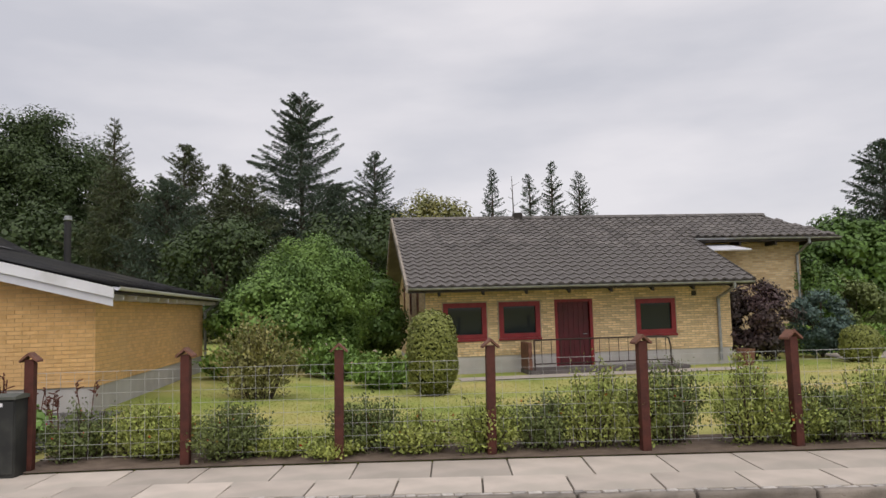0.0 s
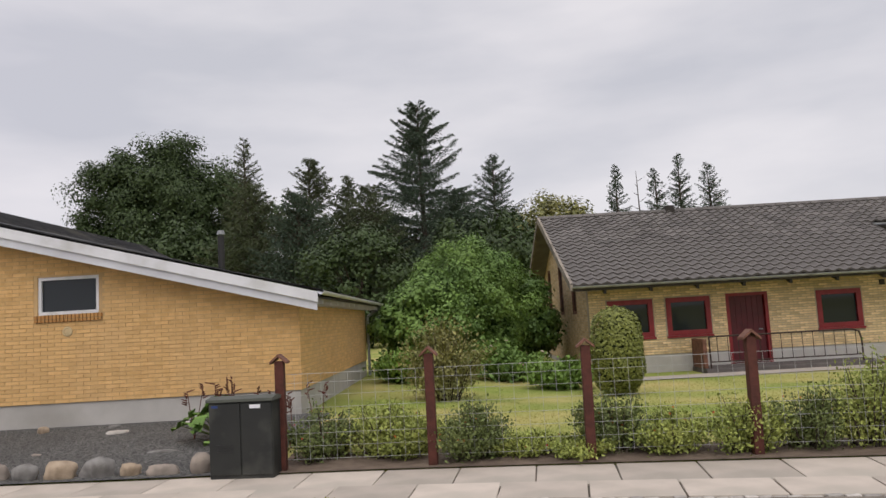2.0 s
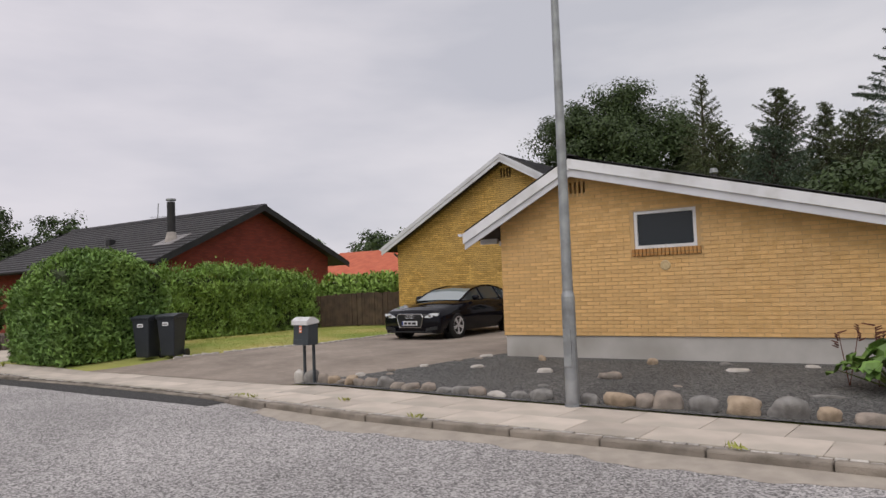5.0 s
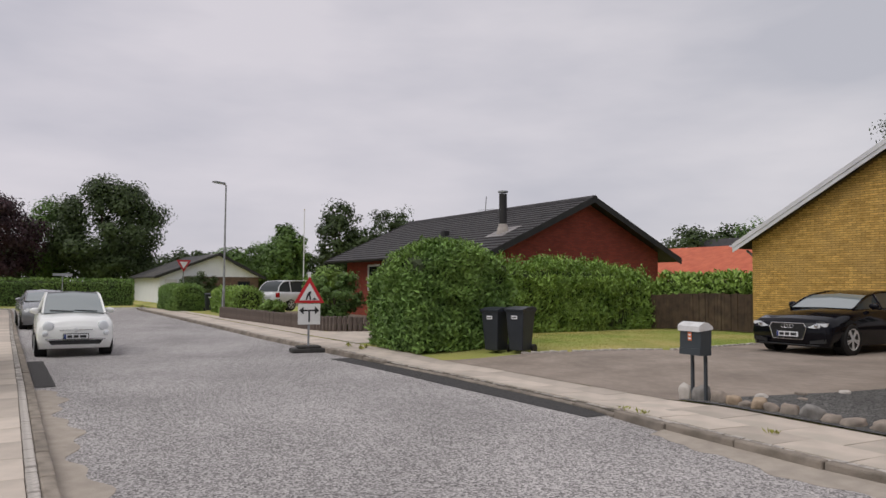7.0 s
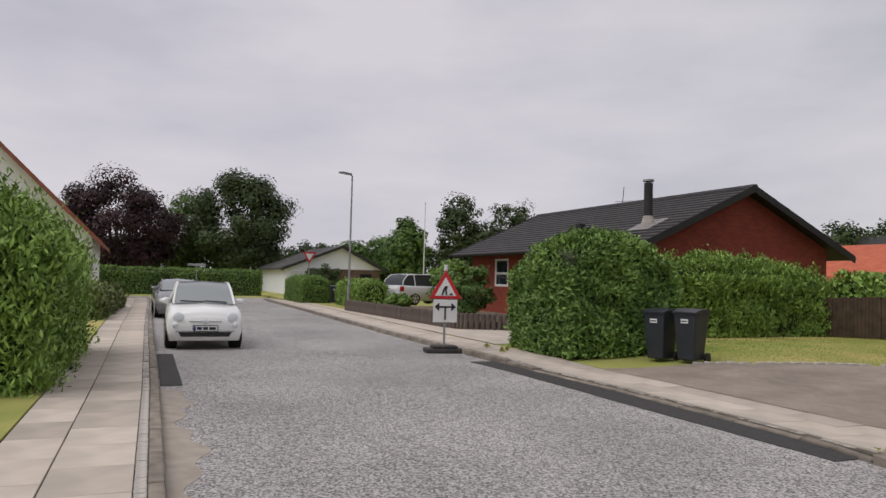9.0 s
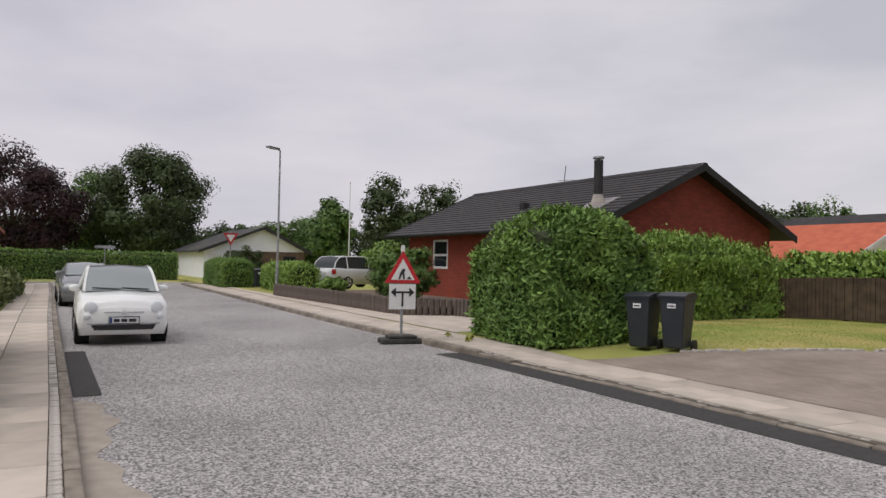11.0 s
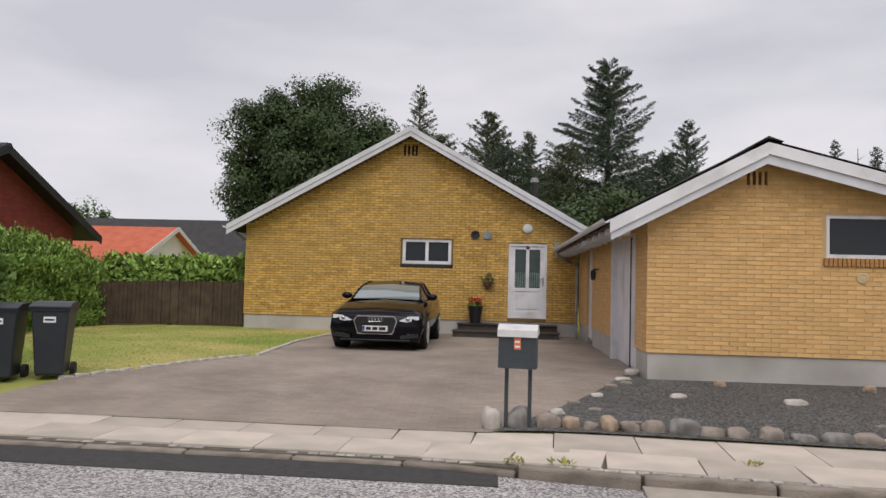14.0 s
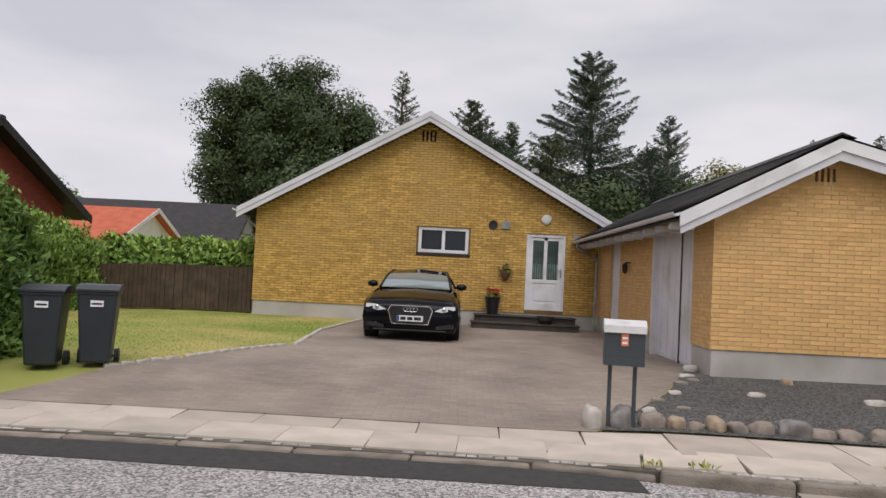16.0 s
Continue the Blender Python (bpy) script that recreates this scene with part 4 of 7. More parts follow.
    part("canopy", P([(20.7, 3.42), (22.3, 3.72), (22.3, 3.68), (20.7, 3.38)], "x", 11.3, 12.75), M_WHITEG, b, "white plastic canopy sheet")
    part("stub_chimney", B(5.75, 6.05, RY - 0.15, RY + 0.15, RZ - 0.1, RZ + 0.2), M_SOFFIT, b)
    part("lamp_plate", B(9.8, 9.95, fy - 0.03, fy, 1.95, 2.1, 0.006), M_SOFFIT, b)


# ---- red brick house ----
def build_red_house():
    r = thing("red_brick_house", "red-brick bungalow with black tiled roof", "house")
    ry, rz, s = 20.56, 5.33, 0.455
    zz = lambda y: rz - s * abs(y - ry)
    part("gable_wall", wall(lambda a: zz(a) - 0.12, 16.2, 24.9, 0.1, -28.7, -28.4, "x", (), (ry,)), M_RBS, r)
    part("front_wall", wall(lambda a: zz(16.2) - 0.14, -42.1, -28.7, 0.1, 16.2, 16.5, "y", [(-39.65, -38.3, 1.43, 2.75)]), M_RB, r)
    part("gable_wall", wall(lambda a: zz(a) - 0.12, 16.5, 24.9, 0.1, -42.1, -41.8, "x", (), (ry,)), M_RBS, r)
    part("back_wall", B(-41.8, -28.7, 24.6, 24.9, 0.1, zz(24.9) - 0.1), M_RB, r)
    window(r, "y", 16.2, -1, -39.65, -38.3, 1.43, 2.75, M_WHITE, 0.1, cross=(2.05,), proud=0.0)
    for ye in (15.3, 25.82):
        # lapped courses of tiles, as one stepped profile
        n = 18
        prof = []
        for i in range(n):
            a, q = ye + (ry - ye) * i / n, ye + (ry - ye) * (i + 1) / n
            prof += [(a, zz(a) + 0.055), (q, zz(q) + 0.012)]
        bm = P(prof + [(ry, rz - 0.02), (ye, zz(ye) - 0.02)], "x", -43.0, -27.9)
        part("roof", bm, M_BTILE, r, "black concrete roof tiles")
        part("soffit", P([(ye, zz(ye) - 0.03), (ry, rz - 0.03), (ry, rz - 0.1), (ye, zz(ye) - 0.1)], "x", -42.9, -28.0), M_BLACKW, r)
        for x in (-27.9, -43.05):
            part("bargeboard", P([(ye, zz(ye) + 0.07), (ry, rz + 0.07), (ry, rz - 0.2), (ye, zz(ye) - 0.2)], "x", x, x + 0.05), M_BLACKW, r)
        part("gutter", gutter((-43.0, ye - 0.06 if ye < ry else ye + 0.06, zz(ye)), (-27.9, ye - 0.06 if ye < ry else ye + 0.06, zz(ye))), M_BLACKW, r)
    rc = bmesh.new()
    x = -43.0
    while x < -28:
        prism(rc, [(ry - 0.16, rz - 0.02), (ry - 0.08, rz + 0.09), (ry + 0.08, rz + 0.09), (ry + 0.16, rz - 0.02)], "x", x, x + 0.4)
        x += 0.41
    part("ridge_tiles", rc, M_BTILE, r)
    ch = part("flue", C((-29.8, 17.35, zz(17.35)), (-29.8, 17.35, 5.44), 0.16, n=16), M_BLACKW, r, "black steel flue with pale flashing")
    part("cowl", C((-29.8, 17.35, 5.49), (-29.8, 17.35, 5.56), 0.2, 0.2, 16), M_GALV, ch)
    part("flashing", C((-29.8, 17.35, zz(17.35) - 0.1), (-29.8, 17.35, zz(17.35) + 0.35), 0.3, 0.17, 16), mat("pale_flashing", (0.42, 0.37, 0.33), (0.3, 0.27, 0.25), 5, 0.6), ch)
    fp = B(-30.4, -29.2, 16.8, 17.9, -0.01, 0.02, 0.0, Matrix.Translation((0, 0, zz(17.35) + 0.03)) @ Matrix.Translation((-29.8, 17.35, 0)) @ Matrix.Rotation(math.atan(s), 4, "X") @ Matrix.Translation((29.8, -17.35, 0)))
    part("flashing_plate", fp, mat("grey_lead", (0.3, 0.28, 0.27), (0.22, 0.2, 0.2), 4, 0.5), ch)
    ae = C((-37.0, 21.6, 4.7), (-36.4, 21.3, 6.3), 0.02, n=6)
    cyl(ae, (-36.7, 21.0, 5.6), (-36.5, 21.9, 5.7), 0.012, n=6)
    part("aerial", ae, M_GALV, r)
    part("roof_vent", B(-34.6, -34.3, 17.4, 17.7, zz(17.5), zz(17.5) + 0.3, 0.02), M_BLACKW, r)


def simple_house(name, label, x0, x1, y0, y1, zw, rise, ridge, wallm, roofm, trim, over=0.5, base=0.1, door=None, wins=()):
    """A distant gabled house: ridge along "x" or "y"."""
    h = thing(name, label, "house")
    if ridge == "x":
        c = (y0 + y1) / 2
        top = lambda a: base + zw + rise * (1 - abs(a - c) / (c - y0))
        for x in (x0, x1 - 0.3):
            part("gable_wall", wall(top, y0, y1, base, x, x + 0.3, "x", (), (c,)), wallm, h)
        for y in (y0, y1 - 0.3):
            part("long_wall", B(x0 + 0.3, x1 - 0.3, y, y + 0.3, base, base + zw), wallm, h)
        s = rise / (c - y0)
        for sg in (-1, 1):
            e = c + sg * ((c - y0) + over)
            ze = base + zw - s * over
            part("roof", P([(e, ze + 0.02), (c, base + zw + rise + 0.02), (c, base + zw + rise + 0.18), (e, ze + 0.16)], "x", x0 - over, x1 + over), roofm, h)
            for x in (x0 - over - 0.04, x1 + over):
                part("bargeboard", P([(e, ze - 0.06), (c, base + zw + rise - 0.06), (c, base + zw + rise + 0.2), (e, ze + 0.18)], "x", x, x + 0.04), trim, h)
    else:
        c = (x0 + x1) / 2
        top = lambda a: base + zw + rise * (1 - abs(a - c) / (c - x0))
        for y in (y0, y1 - 0.3):
            part("gable_wall", wall(top, x0, x1, base, y, y + 0.3, "y", (), (c,)), wallm, h)
        for x in (x0, x1 - 0.3):
            part("long_wall", B(x, x + 0.3, y0 + 0.3, y1 - 0.3, base, base + zw), wallm, h)
        s = rise / (c - x0)
        for sg in (-1, 1):
            e = c + sg * ((c - x0) + over)
            ze = base + zw - s * over
            part("roof", P([(e, ze + 0.02), (c, base + zw + rise + 0.02), (c, base + zw + rise + 0.18), (e, ze + 0.16)], "y", y0 - over, y1 + over), roofm, h)
            for y in (y0 - over - 0.04, y1 + over):
                part("bargeboard", P([(e, ze - 0.06), (c, base + zw + rise - 0.06), (c, base + zw + rise + 0.2), (e, ze + 0.18)], "y", y, y + 0.04), trim, h)
    for ax, pl, sg, a0, a1, z0, z1 in wins:
        window(h, ax, pl, sg, a0, a1, z0, z1, trim, 0.09, proud=0.05, depth=0.06)
    return h


build_garage()
build_house()
build_tiled_house()
build_red_house()
M_WWALL = mat("white_rendered_wall", (0.82, 0.82, 0.84), (0.74, 0.74, 0.76), 1.5, 0.85, bump=0.15)
M_BOARD = mat("white_gable_boarding", (0.86, 0.87, 0.92), (0.82, 0.83, 0.88), 1.5, 0.6, bump=0.1)
simple_house("white_bungalow", "white bungalow with a dark sheet roof by the junction", -82, -70, 12.1, 20.5, 2.3, 1.85, "x", M_BOARD, M_DARKROOF, M_BLACKW, wins=[("x", -69.94, 1, 18.6, 19.7, 1.1, 2.0)])
simple_house("white_house", "white rendered house with a steep red tiled roof", -55, -45.5, -17.0, -1.7, 3.15, 7.65, "x", M_WWALL, M_RTILEOLD, M_RTILEOLD, 0.5, wins=[("x", -45.5, 1, -8.2, -6.8, 0.9, 2.1)])
simple_house("orange_roofed_house", "white house with a bright orange tiled roof", -43, -33, 38, 47, 2.4, 1.9, "x", M_WWALL, M_RTILE, M_WHITE)
simple_house("dark_roofed_house", "pale house with a dark tiled roof", -57, -34, 60, 70, 2.6, 4.0, "x", M_WWALL, M_BTILE, M_BLACKW)
simple_house("garden_house", "white-framed outbuilding with a dark roof", 27.6, 33, 23.5, 29.5, 2.3, 1.2, "y", M_WWALL, M_BTILE, M_WHITE, wins=[("x", 27.2, -1, 24.2, 25.6, 0.3, 2.0)])
wb = bpy.data.objects["white_bungalow"]
# its ridge lies nearer the garden side
for o in wb.children:
    if o.name.split(".")[0] in ("gable_wall", "roof", "bargeboard"):
        for v in o.data.vertices:
            v.co.y += max(0.0, v.co.z - 2.4) * 0.3
part("brick_plinth", B(-69.99, -69.94, 13.9, 20.48, 0.1, 2.36), mat("brown_brick", (0.17, 0.11, 0.08), (0.11, 0.075, 0.055), 3.0, 0.9, bump=0.3), wb, "brown brick lower wall")
part("white_door", B(-69.98, -69.92, 12.5, 13.5, 0.1, 2.1, 0.01), M_WHITE, wb, "white boarded door")

# ---- trees and shrubs ----
def tube(bm, pts, radii, n=7):
    rings = []
    for i, (p, r) in enumerate(zip(pts, radii)):
        d = (Vector(pts[min(i + 1, len(pts) - 1)]) - Vector(pts[max(i - 1, 0)])).normalized()
        u = d.orthogonal().normalized()
        w = d.cross(u)
        rings.append([bm.verts.new(Vector(p) + (u * math.cos(2 * math.pi * k / n) + w * math.sin(2 * math.pi * k / n)) * r) for k in range(n)])
    for a, b in zip(rings, rings[1:]):
        for k in range(n):
            j = (k + 1) % n
            bm.faces.new((a[k], a[j], b[j], b[k]))
    bm.faces.new(rings[-1])
    return bm


def conifer(seed, h, r, material, label, x, y, count=9000, bare=0.08, sparse=1.0, lsize=0.2, name="conifer_tree", zg=0.1):
    rng = np.random.default_rng(seed)
    count, lsize = int(count * 2.3), lsize * 0.86
    t = thing(name, label, "tree", pose(x, y, zg, 0, 0, rng.uniform(0, 360)))
    bm = tube(bmesh.new(), [(0, 0, -0.3), (0.05, 0, h * 0.4), (0, 0.05, h * 0.8), (0, 0, h)], [h * 0.016, h * 0.011, h * 0.005, 0.015])
    pts, alo = [], []
    per = []
    z = h * bare
    while z < h * 0.985:
        f = 1 - (z / h - bare) / (1 - bare)
        a = rng.uniform(0, 6.283)
        ln = r * (f ** 0.72) * rng.uniform(0.5, 1.1) + 0.1
        up = 0.6 * (1 - f) + 0.16 + rng.normal() * 0.08
        per.append((z, a, ln, up, f))
        z += h * 0.0034 * rng.uniform(0.4, 1.6)
    tot = sum(q[2] for q in per)
    for z, a, ln, up, f in per:
        d = np.array([math.cos(a), math.sin(a), 0])
        tip_lift = 0.22 * ln
        def at(s):
            return d * ln * s + np.array([0, 0, z + up * ln * s - 0.42 * ln * s * s * f + tip_lift * s ** 3 * f])
        if ln > 0.8:
            tube(bm, [tuple(at(s)) for s in (0, 0.5, 1.0)], [0.035, 0.022, 0.006], 4)
        m = max(8, int(count * ln / tot))
        s = rng.uniform(0.12, 1.03, m) ** 0.8
        side = rng.normal(size=m) * (0.2 * ln * (1.1 - s) + 0.06) * sparse
        q = np.stack([at(v) for v in s]) + np.outer(side, [-d[1], d[0], 0])
        # twigs hang from the branch, longest in its middle
        q[:, 2] -= np.abs(rng.normal(size=m)) * (0.07 + 0.36 * f * np.sin(np.pi * np.clip(s, 0.1, 0.97))) * min(1.0, 0.3 + 0.2 * ln)
        pts.append(q)
        al = np.tile(d, (m, 1)) + np.outer(np.sign(side) * 0.9, [-d[1], d[0], 0])
        al[:, 2] -= 0.75
        alo.append(al)
    part("trunk", bm, M_BARK, t)
    part("crown", leaves("crown", np.concatenate(pts), lsize * 0.36, rng, 4.6, along=np.concatenate(alo)), material, t)
    return t


def broadleaf(seed, h, rx, ry, material, label, x, y, count=12000, lsize=0.22, low=0.18, name="broadleaf_tree", zg=0.1, clumps=110, spread=0.2, dense=1.3):
    """A trunk with limbs and a crown of leafy clumps, uneven and with gaps."""
    rng = np.random.default_rng(seed)
    t = thing(name, label, "tree", pose(x, y, zg))
    zc = h * (1 + low) / 2
    rz = h * (1 - low) / 2
    c = rng.normal(size=(clumps, 3))
    c /= np.linalg.norm(c, axis=1, keepdims=True)
    rad = rng.uniform(0.35, 0.93, clumps) ** 0.5
    c = c * rad[:, None]
    lob = 1 + 0.07 * np.sin(3 * np.arctan2(c[:, 1], c[:, 0]) + seed) + 0.07 * rng.normal(size=clumps)
    c = c * np.array([rx, ry, rz]) * 0.9 * lob[:, None]
    c[:, 2] += zc
    bm = tube(bmesh.new(), [(0, 0, -0.3), (0.1, 0.05, h * 0.25), (0, 0, zc)], [h * 0.028, h * 0.02, h * 0.012])
    for q in c[rng.permutation(clumps)[:14]]:
        tube(bm, [(0.05, 0, h * rng.uniform(0.15, 0.35)), tuple(q * 0.5 + np.array([0, 0, h * 0.2])), tuple(q)], [h * 0.009, h * 0.006, 0.02], 5)
    part("trunk", bm, M_BARK, t)
    sc = (rx + ry + rz) / 3
    per = int(count * dense) // clumps
    cl = sc * spread * rng.uniform(0.8, 1.55, clumps)
    g = rng.normal(size=(clumps, per, 3))
    g /= np.linalg.norm(g, axis=2, keepdims=True)
    rr = rng.uniform(0.2, 1.02, (clumps, per, 1)) ** 0.7
    p = c[:, None, :] + g * rr * cl[:, None, None] * np.array([1.1, 1.1, 0.85])
    out = g + (c - np.array([0, 0, zc]))[:, None, :] / sc * 0.5
    out[:, :, 2] += 0.4
    part("crown", leaves("crown", p.reshape(-1, 3), lsize * 0.72, rng, 1.7, out=out.reshape(-1, 3)), material, t)
    return t


def shrub(seed, h, rx, ry, material, label, x, y, count=3000, lsize=0.05, name="shrub", zg=None, round_top=False, fl=None, category="shrub", group=""):
    """A many-stemmed bush of leafy shoots."""
    rng = np.random.default_rng(seed)
    zg = ground_z(x, y) if zg is None else zg
    t = thing(name, label, category, pose(x, y, zg, 0, 0, rng.uniform(0, 360)), group)
    bm = bmesh.new()
    shoots = 34
    pts, al = [], []
    for k in range(shoots):
        a = rng.uniform(0, 6.283)
        q = rng.uniform(0, 1) ** 0.5
        hh = h * (1 - 0.45 * q * q) * rng.uniform(0.65, 1.08)
        e = np.array([math.cos(a) * rx * q, math.sin(a) * ry * q, hh])
        b = e * np.array([0.3, 0.3, 0])
        mid = (b + e) / 2 + np.array([0, 0, 0.1 * h])
        tube(bm, [tuple(b - np.array([0, 0, 0.05])), tuple(mid), tuple(e)], [0.012, 0.008, 0.003], 4)
        m = count // shoots
        s = rng.uniform(0.15, 1.0, m)[:, None]
        p = (1 - s) ** 2 * b + 2 * s * (1 - s) * mid + s * s * e
        p = p + rng.normal(size=(m, 3)) * np.array([rx, ry, h * 0.5]) * 0.15
        p[:, 2] = np.maximum(p[:, 2], 0.02)
        pts.append(p)
        al.append(np.tile((e - b) / (np.linalg.norm(e - b) + 1e-6), (m, 1)) + rng.normal(size=(m, 3)) * 0.4)
    part("wood", bm, M_BARK, t)
    p = np.concatenate(pts)
    part("foliage", leaves("foliage", p, lsize, rng, 1.8, along=np.concatenate(al)), material, t)
    if fl:
        sel = p[rng.permutation(len(p))[:fl[1]]]
        sel = sel[sel[:, 2] > h * 0.35] + np.array([0, 0, 0.03])
        tagged(part("flowers", leaves("flowers", sel, fl[2], rng, 1.1), fl[0], t), kind="stuff")
    return t


def clipped(seed, name, label, path, width, h, material, count, lsize=0.06, wob=0.12, top=0.12, category="hedge", zg=None, rnd=0.25, fuzz=0.05, long=2.3, lift=0.7, tuft_size=0.1):
    """A clipped hedge along a path of (x, y) points: a solid core coloured dark as inner shade and a coat of leaves
    that follows an uneven skin.
    """
    rng = np.random.default_rng(seed)
    x0, y0 = path[0]
    zg = ground_z(x0, y0) if zg is None else zg
    t = thing(name, label, category, pose(x0, y0, zg))
    pv = [Vector((p[0] - x0, p[1] - y0)) for p in path]
    seg = [(b - a).length for a, b in zip(pv, pv[1:])]
    tot = sum(seg)
    hs = h if callable(h) else (lambda s: h)

    def frame_at(s):
        for a, b, ln in zip(pv, pv[1:], seg):
            if s <= ln or b is pv[-1]:
                d = (b - a) / ln
                return a + d * s, d
            s -= ln

    core = bmesh.new()
    rows = []
    n = max(4, int(tot / 0.5))
    for i in range(n + 1):
        s = min(max(tot * i / n, 0.1), tot - 0.1)
        c, d = frame_at(s)
        hh, w = hs(s / tot) - 0.16, width * 0.5 - 0.14
        nx, ny = -d.y, d.x
        rows.append([core.verts.new((c.x + nx * o, c.y + ny * o, z)) for o, z in ((-w, 0), (-w, hh - 0.2), (-w * 0.6, hh), (w * 0.6, hh), (w, hh - 0.2), (w, 0))])
    for a, b in zip(rows, rows[1:]):
        for k in range(5):
            core.faces.new((a[k], b[k], b[k + 1], a[k + 1]))
    core.faces.new(rows[0])
    core.faces.new(rows[-1][::-1])
    # solid dark body, its colour stands for shade inside the hedge
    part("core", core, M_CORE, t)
    hm = hs(0.5)
    areas = np.array([tot * hm, tot * hm, tot * width, width * hm, width * hm])
    kind = rng.choice(5, size=count, p=areas / areas.sum())
    P_, N_ = np.zeros((count, 3)), np.zeros((count, 3))
    s = rng.uniform(0, tot, count)
    u = rng.uniform(0, 1, count)
    for i in range(count):
        k = kind[i]
        si = s[i] if k < 3 else (0.0 if k == 3 else tot)
        c, d = frame_at(min(max(si, 0), tot))
        hh = hs(si / tot)
        nx, ny = -d.y, d.x
        if k < 2:
            sg = -1 if k == 0 else 1
            z = u[i] * hh
            o = sg * width / 2
            nn = (nx * sg, ny * sg, 0.25)
        elif k == 2:
            o = (u[i] - 0.5) * width
            z = hh
            nn = (0, 0, 1)
        else:
            o = (u[i] - 0.5) * width
            z = (s[i] / tot) * hh
            sg = -1 if k == 3 else 1
            nn = (d.x * sg, d.y * sg, 0.25)
        # round the shoulders, then let the skin swell and sink
        f = abs(o) / (width / 2)
        z -= rnd * f * f * f * min(1.0, (z / hh) ** 4)
        p = Vector((c.x + nx * o, c.y + ny * o, z))
        wv = noise.noise(Vector((p.x * 0.9 + seed, p.y * 0.9, p.z * 0.9))) * wob + noise.noise(Vector((p.x * 3.1, p.y * 3.1 + seed, p.z * 3.1))) * wob * 0.5
        # shoots stand out in tufts with gaps between them
        wv += tuft_size * (noise.noise(Vector((p.x * 5.5 + 7, p.y * 5.5 + seed, p.z * 4.0))) - 0.25 * abs(noise.noise(Vector((p.x * 11, p.y * 11, p.z * 8 + seed)))))
        q = p + Vector(nn).normalized() * wv
        if k == 2:
            q.z += abs(noise.noise(Vector((p.x * 5, p.y * 5, seed)))) * top
        P_[i], N_[i] = q, nn
    P_ += rng.normal(size=P_.shape) * fuzz
    P_[:, 2] = np.maximum(P_[:, 2], 0.02)
    part("foliage", leaves("foliage", P_, lsize, rng, long, out=N_ * 0.35 + np.array([0, 0, 0.3]), along=N_ * 0.8 + np.array([0, 0, lift])), material, t)
    return t


def forest():
    # tall spruce and its neighbours
    conifer(11, 20.9, 8.8, L_SPRUCE, "tall dark spruce with drooping open branches", -4.1, 62.0, 36000, 0.1, 1.0, 0.2)
    conifer(12, 15.6, 5.2, L_SPRUCE, "dark pointed spruce beside taller trees", 2.2, 61, 12000, 0.05, 1.0, 0.19)
    for i, (x, y, h, r) in enumerate([(11.3, 55, 12.9, 2.0), (14.3, 55, 12.4, 2.7), (16.2, 55, 13.5, 2.4), (18.4, 55, 12.6, 3.3)]):
        conifer(20 + i, h, r * 0.9, L_SPRUCE, "slim dark spruce in a row behind the house", x, y, 3200, 0.2, 0.8, 0.17)
    conifer(31, 19.6, 3.6, L_CONIF, "thin ragged larch rising over the trees", -20.6, 65, 4500, 0.3, 1.2, 0.2)
    conifer(32, 17.0, 6.0, L_CONIF, "brownish-green ragged conifer in the wood", -14.4, 64, 14000, 0.05, 1.3, 0.22)
    conifer(33, 15.0, 4.4, L_CONIF, "brownish-green ragged conifer in the wood", -10.8, 63, 10000, 0.05, 1.2, 0.22)
    conifer(34, 13.5, 6.4, L_CONIF, "brownish-green ragged conifer in the wood", -18.0, 58, 13000, 0.03, 1.4, 0.22)
    conifer(35, 12.5, 6.0, L_CONIF, "brownish-green ragged conifer in the wood", -8.0, 56, 12000, 0.03, 1.3, 0.22)
    conifer(36, 11.5, 6.0, L_SPRUCE, "dark spreading conifer in the wood", -1.0, 54, 12000, 0.03, 1.3, 0.22)
    conifer(37, 11.5, 6.0, L_SPRUCE, "dark spreading conifer in the wood", -13.0, 52, 12000, 0.03, 1.4, 0.22)
    conifer(39, 11.0, 5.5, L_SPRUCE, "dark spreading conifer in the wood", 4.0, 66, 9000, 0.03, 1.4, 0.24)
    conifer(38, 14.0, 6.5, L_SPRUCE, "broad dark cedar behind the garden", 41.5, 50, 12000, 0.1, 1.6, 0.24)
    # broad crowns
    broadleaf(41, 25.0, 11.2, 10.0, L_DARK, "large dark oak with a broad uneven crown", -34, 81, 95000, 0.27, 0.08, clumps=420, spread=0.14, dense=1.7)
    broadleaf(43, 11.8, 5.4, 5.0, L_DRYSH, "olive-green tree with a light crown", 7.2, 60, 12000, 0.26, 0.05, clumps=120)
    broadleaf(44, 8.2, 4.6, 4.0, L_DARK, "dark green tree behind the roof", 0.5, 42, 11000, 0.22, 0.02, clumps=120)
    broadleaf(45, 7.5, 4.6, 4.0, L_DARK, "dark green tree behind the garden", -7.5, 42, 11000, 0.22, 0.02, clumps=120)
